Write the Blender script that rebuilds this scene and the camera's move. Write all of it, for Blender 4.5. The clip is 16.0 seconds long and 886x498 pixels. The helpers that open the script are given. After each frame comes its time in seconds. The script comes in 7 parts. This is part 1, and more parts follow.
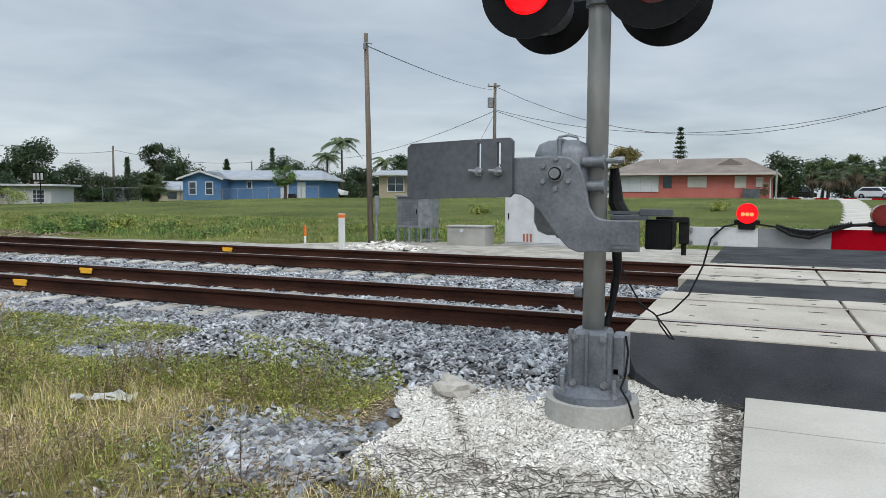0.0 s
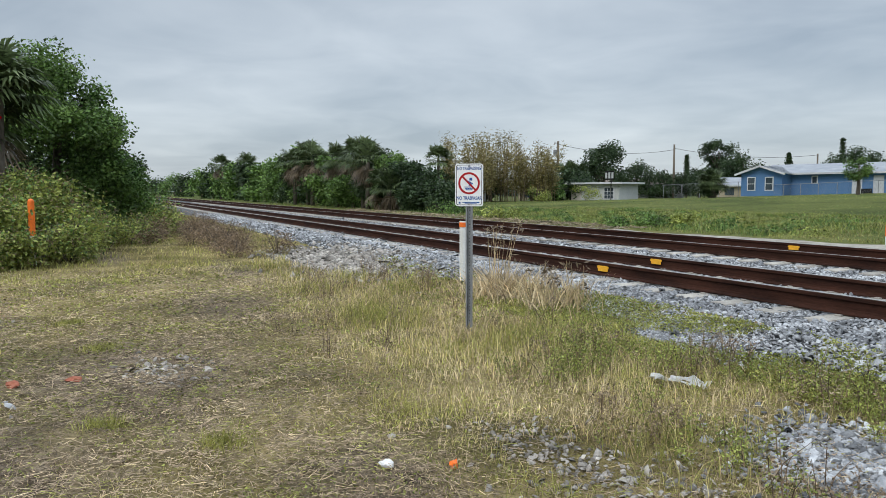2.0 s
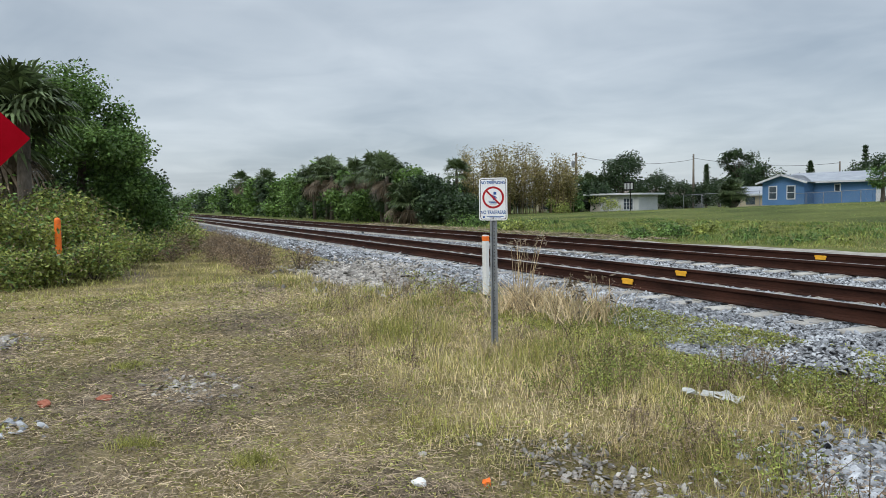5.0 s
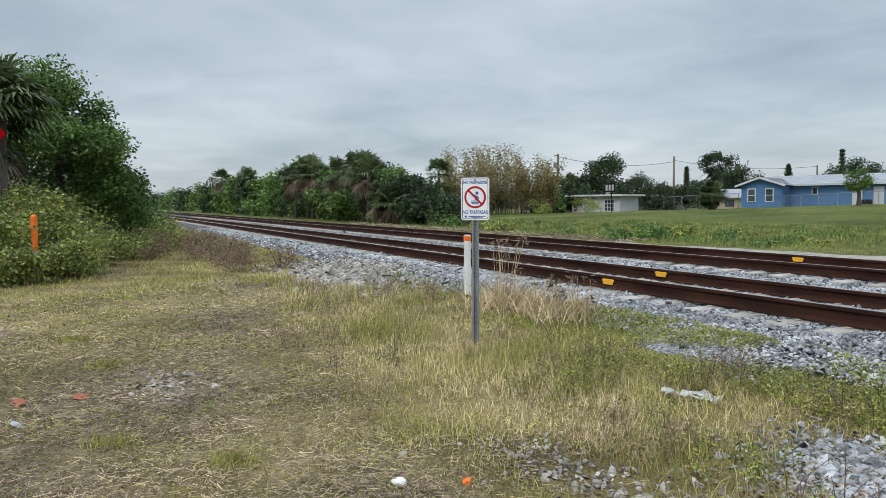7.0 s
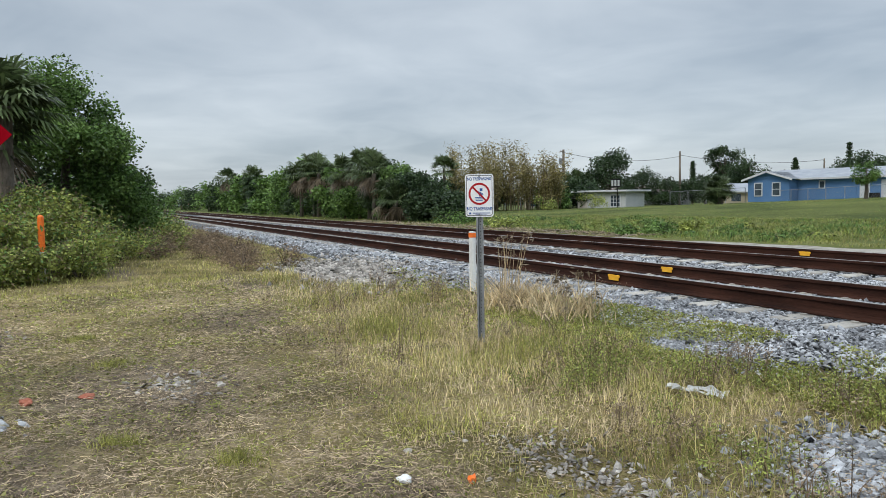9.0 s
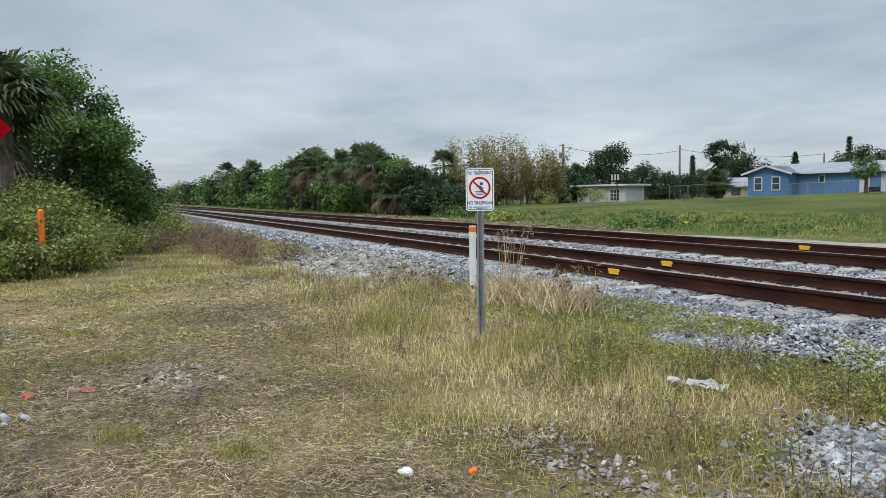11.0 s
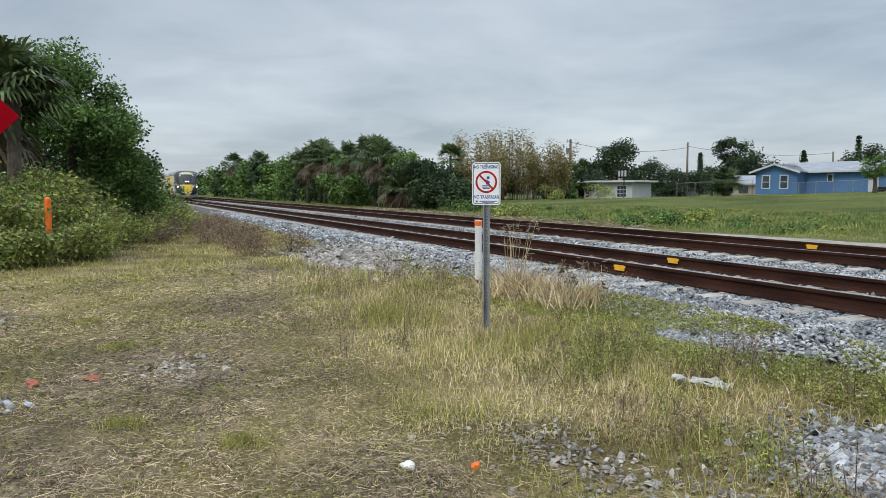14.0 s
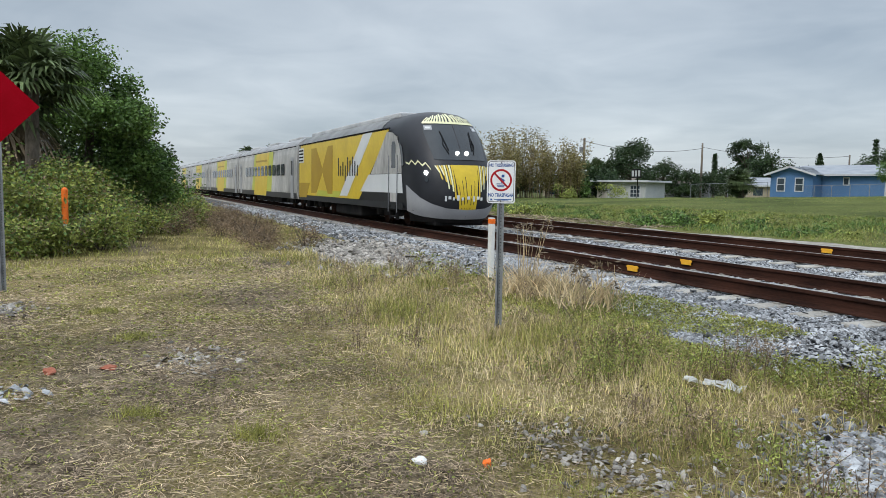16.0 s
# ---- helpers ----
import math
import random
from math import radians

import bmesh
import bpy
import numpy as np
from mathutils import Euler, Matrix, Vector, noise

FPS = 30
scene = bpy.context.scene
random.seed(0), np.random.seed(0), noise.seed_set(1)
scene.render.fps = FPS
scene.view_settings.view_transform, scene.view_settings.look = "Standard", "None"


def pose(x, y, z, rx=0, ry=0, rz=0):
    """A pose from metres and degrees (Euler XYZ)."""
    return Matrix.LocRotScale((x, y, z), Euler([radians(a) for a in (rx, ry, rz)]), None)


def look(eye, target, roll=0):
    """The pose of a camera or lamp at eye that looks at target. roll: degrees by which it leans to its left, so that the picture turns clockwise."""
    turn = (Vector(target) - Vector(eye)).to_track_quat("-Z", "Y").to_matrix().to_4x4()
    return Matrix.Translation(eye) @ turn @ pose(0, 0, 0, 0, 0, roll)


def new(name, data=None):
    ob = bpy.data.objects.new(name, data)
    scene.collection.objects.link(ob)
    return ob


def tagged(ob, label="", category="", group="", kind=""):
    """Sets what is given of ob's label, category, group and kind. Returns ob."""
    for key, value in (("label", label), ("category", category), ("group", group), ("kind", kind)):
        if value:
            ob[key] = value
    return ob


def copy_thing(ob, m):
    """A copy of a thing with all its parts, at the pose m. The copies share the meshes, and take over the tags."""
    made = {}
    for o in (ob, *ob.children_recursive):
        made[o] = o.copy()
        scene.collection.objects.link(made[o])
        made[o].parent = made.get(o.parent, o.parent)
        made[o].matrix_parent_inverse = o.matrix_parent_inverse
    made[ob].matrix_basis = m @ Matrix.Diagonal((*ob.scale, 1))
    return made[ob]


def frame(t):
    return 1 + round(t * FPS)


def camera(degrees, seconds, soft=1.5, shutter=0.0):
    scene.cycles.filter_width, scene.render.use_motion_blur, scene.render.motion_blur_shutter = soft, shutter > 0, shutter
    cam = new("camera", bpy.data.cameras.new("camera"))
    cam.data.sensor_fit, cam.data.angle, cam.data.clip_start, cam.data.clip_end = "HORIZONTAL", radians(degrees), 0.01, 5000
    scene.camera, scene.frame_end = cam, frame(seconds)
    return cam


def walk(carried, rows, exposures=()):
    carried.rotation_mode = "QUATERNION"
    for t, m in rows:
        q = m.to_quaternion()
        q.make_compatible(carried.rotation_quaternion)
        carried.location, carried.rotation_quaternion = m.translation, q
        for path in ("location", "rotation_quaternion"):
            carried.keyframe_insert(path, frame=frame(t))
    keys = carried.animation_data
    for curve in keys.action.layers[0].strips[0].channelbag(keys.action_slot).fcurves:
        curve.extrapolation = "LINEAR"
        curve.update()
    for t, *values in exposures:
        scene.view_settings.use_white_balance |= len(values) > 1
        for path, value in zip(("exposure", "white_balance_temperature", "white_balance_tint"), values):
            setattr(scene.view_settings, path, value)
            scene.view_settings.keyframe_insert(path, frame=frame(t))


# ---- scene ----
cam = camera(62.1, 16.0, soft=0.75)
PATH = [
    (0, (0.137, -6.719, 1.082), (-0.648, -4.884, 0.939), 0.4),
    (0.2, (0.099, -6.673, 1.099), (-1.008, -5.016, 0.928), -0.1),
    (0.5, (0.052, -6.732, 1.055), (-1.39, -5.356, 0.891), 0.4),
    (1, (0.017, -6.86, 1.074), (-1.587, -5.675, 0.919), 0.4),
    (1.5, (0.031, -6.96, 1.084), (-1.7, -5.97, 0.934), 0.3),
    (2, (0.077, -6.927, 1.074), (-1.723, -6.067, 0.917), -0.1),
    (2.5, (0.075, -6.95, 1.095), (-1.75, -6.145, 0.949), -0.6),
    (3, (0.063, -6.972, 1.1), (-1.766, -6.173, 0.969), -1.0),
    (3.5, (0.067, -6.972, 1.097), (-1.761, -6.169, 0.968), -1.1),
    (6, (0.011, -6.984, 1.093), (-1.803, -6.149, 0.977), -0.5),
    (6.5, (0.019, -6.983, 1.093), (-1.787, -6.134, 0.976), -0.4),
    (7, (0.025, -6.976, 1.087), (-1.776, -6.116, 0.965), -0.4),
    (7.5, (0.03, -6.963, 1.085), (-1.77, -6.1, 0.958), -0.5),
    (8, (0.03, -6.959, 1.084), (-1.771, -6.1, 0.954), -0.5),
    (8.5, (0.025, -6.961, 1.085), (-1.78, -6.11, 0.955), -0.7),
    (9, (0.025, -6.958, 1.086), (-1.783, -6.113, 0.956), -0.9),
    (11.5, (0.034, -6.973, 1.083), (-1.772, -6.128, 0.936), -0.9),
    (12, (0.036, -6.97, 1.084), (-1.771, -6.126, 0.937), -0.9),
    (12.5, (0.032, -6.969, 1.085), (-1.776, -6.126, 0.936), -0.8),
    (13, (0.022, -6.961, 1.082), (-1.786, -6.121, 0.93), -0.6),
    (13.5, (0.013, -6.957, 1.082), (-1.797, -6.12, 0.924), -0.3),
    (14, (0.013, -6.962, 1.081), (-1.799, -6.131, 0.919), -0.1),
    (14.5, (0.015, -6.971, 1.083), (-1.799, -6.146, 0.918), 0.2),
    (15, (0.025, -6.981, 1.091), (-1.792, -6.163, 0.923), 0.5),
    (15.5, (0.027, -6.99, 1.089), (-1.794, -6.179, 0.921), 0.7),
    (16, (0.023, -6.995, 1.087), (-1.801, -6.192, 0.916), 0.9),
]
walk(cam, [(t, look(eye, target, roll)) for t, eye, target, roll in PATH])

# ---- light ----
SUN_EL, SUN_AZ = radians(48), radians(150)
world = bpy.data.worlds.new("sky")
scene.world = world
world.use_nodes = True


def sky_nodes():
    nt = world.node_tree
    nt.nodes.clear()
    n = nt.nodes.new
    out, bg = n("ShaderNodeOutputWorld"), n("ShaderNodeBackground")
    co = n("ShaderNodeTexCoord")
    sep = n("ShaderNodeSeparateXYZ")
    nt.links.new(co.outputs["Generated"], sep.inputs[0])
    up = n("ShaderNodeMath"); up.operation = "MAXIMUM"; up.inputs[1].default_value = 0.0
    nt.links.new(sep.outputs["Z"], up.inputs[0])
    lift = n("ShaderNodeMath"); lift.operation = "ADD"; lift.inputs[1].default_value = 0.13
    nt.links.new(up.outputs[0], lift.inputs[0])
    dx = n("ShaderNodeMath"); dx.operation = "DIVIDE"
    dy = n("ShaderNodeMath"); dy.operation = "DIVIDE"
    nt.links.new(sep.outputs["X"], dx.inputs[0]); nt.links.new(lift.outputs[0], dx.inputs[1])
    nt.links.new(sep.outputs["Y"], dy.inputs[0]); nt.links.new(lift.outputs[0], dy.inputs[1])
    flat = n("ShaderNodeCombineXYZ")
    nt.links.new(dx.outputs[0], flat.inputs[0]); nt.links.new(dy.outputs[0], flat.inputs[1])
    # cloud deck: broad rolls and smaller ragged patches
    big = n("ShaderNodeTexNoise"); big.inputs["Scale"].default_value = 0.55; big.inputs["Detail"].default_value = 5; big.inputs["Roughness"].default_value = 0.5
    small = n("ShaderNodeTexNoise"); small.inputs["Scale"].default_value = 1.7; small.inputs["Detail"].default_value = 4; small.inputs["Distortion"].default_value = 0.6
    nt.links.new(flat.outputs[0], big.inputs["Vector"]); nt.links.new(flat.outputs[0], small.inputs["Vector"])
    mix = n("ShaderNodeMath"); mix.operation = "MULTIPLY_ADD"; mix.inputs[1].default_value = 0.45
    nt.links.new(small.outputs[0], mix.inputs[0]); nt.links.new(big.outputs[0], mix.inputs[2])
    ramp = n("ShaderNodeValToRGB")
    ramp.color_ramp.elements[0].position, ramp.color_ramp.elements[0].color = 0.50, (0.315, 0.372, 0.435, 1)
    ramp.color_ramp.elements[1].position, ramp.color_ramp.elements[1].color = 0.98, (0.585, 0.64, 0.69, 1)
    nt.links.new(mix.outputs[0], ramp.inputs[0])
    # an overcast sky is brighter overhead
    gain = n("ShaderNodeMapRange"); gain.inputs["From Max"].default_value = 1.0
    gain.inputs["From Min"].default_value = 0.25
    gain.inputs["To Min"].default_value = 1.0; gain.inputs["To Max"].default_value = 3.3
    nt.links.new(up.outputs[0], gain.inputs[0])
    cloud = n("ShaderNodeVectorMath"); cloud.operation = "SCALE"
    nt.links.new(ramp.outputs[0], cloud.inputs[0]); nt.links.new(gain.outputs[0], cloud.inputs["Scale"])
    nish = n("ShaderNodeTexSky"); nish.sky_type = "NISHITA"; nish.sun_disc = False
    nish.sun_elevation, nish.sun_rotation = SUN_EL, SUN_AZ
    faint = n("ShaderNodeVectorMath"); faint.operation = "SCALE"; faint.inputs["Scale"].default_value = 0.02
    nt.links.new(nish.outputs[0], faint.inputs[0])
    both = n("ShaderNodeVectorMath"); both.operation = "ADD"
    nt.links.new(cloud.outputs[0], both.inputs[0]); nt.links.new(faint.outputs[0], both.inputs[1])
    nt.links.new(both.outputs[0], bg.inputs[0]); bg.inputs[1].default_value = 1.0
    nt.links.new(bg.outputs[0], out.inputs[0])


sky_nodes()
sun = new("sun", bpy.data.lights.new("sun", "SUN"))
sun.data.energy, sun.data.angle, sun.data.color = 1.25, radians(25), (1.0, 0.96, 0.9)
sun.matrix_world = look((0, 0, 50), (0 - 50 * math.sin(SUN_AZ) / math.tan(SUN_EL), 0 - 50 * math.cos(SUN_AZ) / math.tan(SUN_EL), 0))

# ---- materials ----
RNG = np.random.default_rng(7)


def mat(name, a, b, scale=4.0, rough=0.8, bump=0.15, metal=0.0, fine=40.0, vary=0.0, island=0.0, stretch=(1, 1, 1), emit=0.0, spec=0.3, depth=0.01):
    """A surface mottled between colours a and b at two scales, with fine relief."""
    m = bpy.data.materials.new(name)
    m.use_nodes = True
    nt = m.node_tree
    n, p = nt.nodes.new, nt.nodes["Principled BSDF"]
    co, mp = n("ShaderNodeTexCoord"), n("ShaderNodeMapping")
    mp.inputs["Scale"].default_value = stretch
    nt.links.new(co.outputs["Object"], mp.inputs[0])
    t1, t2 = n("ShaderNodeTexNoise"), n("ShaderNodeTexNoise")
    t1.inputs["Scale"].default_value, t1.inputs["Detail"].default_value = scale, 4
    t2.inputs["Scale"].default_value, t2.inputs["Detail"].default_value = fine, 3
    for t in (t1, t2):
        nt.links.new(mp.outputs[0], t.inputs["Vector"])
    add = n("ShaderNodeMath"); add.operation = "MULTIPLY_ADD"; add.inputs[1].default_value = 0.5
    nt.links.new(t2.outputs[0], add.inputs[0]); nt.links.new(t1.outputs[0], add.inputs[2])
    ramp = n("ShaderNodeValToRGB")
    ramp.color_ramp.elements[0].position, ramp.color_ramp.elements[0].color = 0.52, (*a, 1)
    ramp.color_ramp.elements[1].position, ramp.color_ramp.elements[1].color = 0.98, (*b, 1)
    nt.links.new(add.outputs[0], ramp.inputs[0])
    col = ramp.outputs[0]
    if vary or island:
        hsv = n("ShaderNodeHueSaturation")
        src = n("ShaderNodeObjectInfo").outputs["Random"] if vary else n("ShaderNodeNewGeometry").outputs["Random Per Island"]
        mr = n("ShaderNodeMapRange")
        k = vary or island
        mr.inputs["To Min"].default_value, mr.inputs["To Max"].default_value = 1 - k, 1 + k
        nt.links.new(src, mr.inputs[0]); nt.links.new(mr.outputs[0], hsv.inputs["Value"]); nt.links.new(col, hsv.inputs["Color"])
        col = hsv.outputs[0]
    nt.links.new(col, p.inputs["Base Color"])
    p.inputs["Roughness"].default_value, p.inputs["Metallic"].default_value = rough, metal
    p.inputs["Specular IOR Level"].default_value = spec
    if bump:
        bp = n("ShaderNodeBump"); bp.inputs["Strength"].default_value, bp.inputs["Distance"].default_value = bump, depth
        nt.links.new(add.outputs[0], bp.inputs["Height"]); nt.links.new(bp.outputs[0], p.inputs["Normal"])
    if emit:
        nt.links.new(col, p.inputs["Emission Color"]); p.inputs["Emission Strength"].default_value = emit
    return m


def leafy(name, a, b, island=0.45):
    """Thin leaves: a mottled surface that also lets light through."""
    m = mat(name, a, b, scale=0.6, fine=9.0, rough=0.55, bump=0, island=island, spec=0.35)
    nt = m.node_tree
    p = nt.nodes["Principled BSDF"]
    thin, both = nt.nodes.new("ShaderNodeBsdfTranslucent"), nt.nodes.new("ShaderNodeMixShader")
    both.inputs[0].default_value = 0.2
    nt.links.new(p.inputs["Base Color"].links[0].from_socket, thin.inputs["Color"])
    nt.links.new(p.outputs[0], both.inputs[1]); nt.links.new(thin.outputs[0], both.inputs[2])
    nt.links.new(both.outputs[0], nt.nodes["Material Output"].inputs["Surface"])
    return m


M = dict(
    # bed coloured darker than its loose stones, to shade the gaps between them
    ballast=mat("gap_shaded_bed", (0.035, 0.035, 0.038), (0.15, 0.153, 0.158), 14, 0.9, 0.9, fine=40, depth=0.03),
    stone=mat("ballast_stone", (0.14, 0.147, 0.158), (0.44, 0.45, 0.465), 2, 0.85, 0.3, fine=60, island=0.6),
    rubble=mat("rubble_stone", (0.17, 0.155, 0.135), (0.42, 0.39, 0.35), 3, 0.9, 0.4, fine=50, island=0.55),
    pebble=mat("white_pebble", (0.50, 0.465, 0.41), (0.80, 0.765, 0.71), 3, 0.8, 0.2, fine=60, island=0.3),
    white_grit=mat("white_grit", (0.16, 0.14, 0.115), (0.50, 0.465, 0.41), 30, 0.9, 0.8, fine=120, depth=0.012),
    sand=mat("pale_sand", (0.19, 0.17, 0.14), (0.44, 0.41, 0.36), 2.5, 0.95, 0.6, fine=18, depth=0.03),
    concrete=mat("concrete", (0.26, 0.255, 0.235), (0.42, 0.41, 0.38), 1.6, 0.85, 0.3, fine=45),
    tie=mat("concrete_sleeper", (0.24, 0.225, 0.20), (0.46, 0.43, 0.385), 3, 0.9, 0.4, fine=40, vary=0.2),
    panel=mat("crossing_panel", (0.31, 0.275, 0.225), (0.50, 0.46, 0.395), 1.2, 0.85, 0.3, fine=38),
    walk=mat("pavement_concrete", (0.38, 0.355, 0.31), (0.53, 0.50, 0.45), 1.4, 0.85, 0.3, fine=75),
    asphalt=mat("asphalt", (0.022, 0.023, 0.025), (0.072, 0.073, 0.077), 1.3, 0.95, 1.0, fine=85, depth=0.025, spec=0.12),
    rust=mat("rusty_rail", (0.017, 0.008, 0.006), (0.068, 0.028, 0.018), 2.2, 0.8, 0.4, fine=30, metal=0.1, stretch=(0.5, 3, 3), spec=0.12),
    shiny=mat("polished_steel", (0.36, 0.33, 0.31), (0.62, 0.6, 0.58), 3, 0.3, 0.05, metal=0.9, stretch=(0.2, 4, 1)),
    galv=mat("galvanised_steel", (0.19, 0.20, 0.215), (0.35, 0.365, 0.385), 5, 0.5, 0.12, metal=0.55, fine=30),
    cast=mat("silver_painted_casting", (0.105, 0.117, 0.135), (0.225, 0.24, 0.262), 3.4, 0.5, 0.3, metal=0.4, fine=45),
    cast_dark=mat("dull_grey_plate", (0.070, 0.078, 0.09), (0.135, 0.145, 0.16), 2.2, 0.5, 0.2, metal=0.35, fine=25),
    mast=mat("weathered_aluminium", (0.22, 0.22, 0.212), (0.40, 0.40, 0.385), 2.2, 0.5, 0.15, metal=0.35, fine=14, stretch=(1, 1, 0.35)),
    black=mat("black_paint", (0.004, 0.004, 0.005), (0.012, 0.012, 0.014), 3, 0.5, 0.1, spec=0.15),
    rubber=mat("black_cable", (0.006, 0.006, 0.007), (0.018, 0.018, 0.018), 6, 0.6, 0.1, spec=0.15),
    red_lit=mat("lit_red_lens", (0.85, 0.0, 0.004), (1.0, 0.008, 0.012), 8, 0.3, 0, emit=1.1, fine=60),
    red_hot=mat("glowing_led", (1.0, 0.16, 0.05), (1.0, 0.25, 0.1), 8, 0.3, 0, emit=1.6),
    red_off=mat("dark_red_lens", (0.10, 0.006, 0.006), (0.17, 0.012, 0.01), 8, 0.15, 0.05, spec=0.6),
    red=mat("red_reflective_sheet", (0.27, 0.001, 0.007), (0.34, 0.002, 0.012), 3, 0.75, 0.02, spec=0.05),
    white=mat("white_sheet", (0.46, 0.47, 0.485), (0.60, 0.61, 0.62), 3, 0.5, 0.05),
    grey=mat("grey_sheet", (0.17, 0.178, 0.19), (0.23, 0.24, 0.25), 3, 0.55, 0.05),
    sign=mat("white_sign_face", (0.74, 0.75, 0.77), (0.86, 0.87, 0.88), 6, 0.35, 0.02),
    blue_ink=mat("blue_ink", (0.012, 0.065, 0.26), (0.025, 0.095, 0.32), 6, 0.4, 0),
    red_ink=mat("red_ink", (0.33, 0.006, 0.012), (0.44, 0.012, 0.018), 6, 0.4, 0),
    black_ink=mat("black_ink", (0.012, 0.012, 0.016), (0.03, 0.03, 0.035), 6, 0.45, 0),
    orange=mat("orange_plastic", (0.78, 0.14, 0.02), (0.95, 0.22, 0.03), 3, 0.45, 0.05),
    yellow_mark=mat("yellow_paint", (0.72, 0.34, 0.02), (0.90, 0.48, 0.04), 8, 0.6, 0.3, fine=40),
    plastic=mat("white_plastic", (0.66, 0.66, 0.64), (0.82, 0.82, 0.80), 2, 0.45, 0.05),
    wood=mat("weathered_pole_wood", (0.095, 0.075, 0.058), (0.22, 0.185, 0.15), 3, 0.9, 0.6, fine=24, stretch=(4, 4, 0.3)),
    bark=mat("bark", (0.05, 0.042, 0.033), (0.16, 0.135, 0.11), 4, 0.95, 0.8, fine=20, stretch=(1, 1, 0.4), depth=0.03),
    leaf=leafy("broad_leaves", (0.042, 0.095, 0.022), (0.19, 0.30, 0.075), 0.65),
    leaf_dark=leafy("dark_leaves", (0.014, 0.032, 0.013), (0.058, 0.095, 0.033), 0.5),
    leaf_palm=leafy("palm_fronds", (0.036, 0.058, 0.023), (0.13, 0.175, 0.07), 0.6),
    leaf_dead=leafy("dead_fronds", (0.10, 0.075, 0.05), (0.26, 0.20, 0.13)),
    leaf_dry=leafy("dry_brush", (0.13, 0.09, 0.058), (0.36, 0.26, 0.165), 0.65),
    leaf_weed=leafy("weeds", (0.12, 0.16, 0.034), (0.42, 0.45, 0.115), 0.65),
    leaf_bamboo=leafy("bamboo_leaves", (0.13, 0.115, 0.035), (0.36, 0.295, 0.12), 0.5),
    blade=leafy("grass_blades", (0.35, 0.285, 0.10), (0.74, 0.63, 0.31), 0.6),
    blade_green=leafy("green_grass", (0.17, 0.18, 0.042), (0.44, 0.42, 0.12), 0.55),
    blade_straw=leafy("straw", (0.38, 0.275, 0.15), (0.84, 0.70, 0.45), 0.5),
    stalk=leafy("dead_stalks", (0.12, 0.088, 0.062), (0.50, 0.385, 0.265), 0.75),
    meadow=leafy("meadow_blades", (0.095, 0.128, 0.024), (0.33, 0.35, 0.085), 0.65),
    meadow_dry=leafy("dry_meadow_blades", (0.16, 0.15, 0.045), (0.42, 0.385, 0.15), 0.5),
)


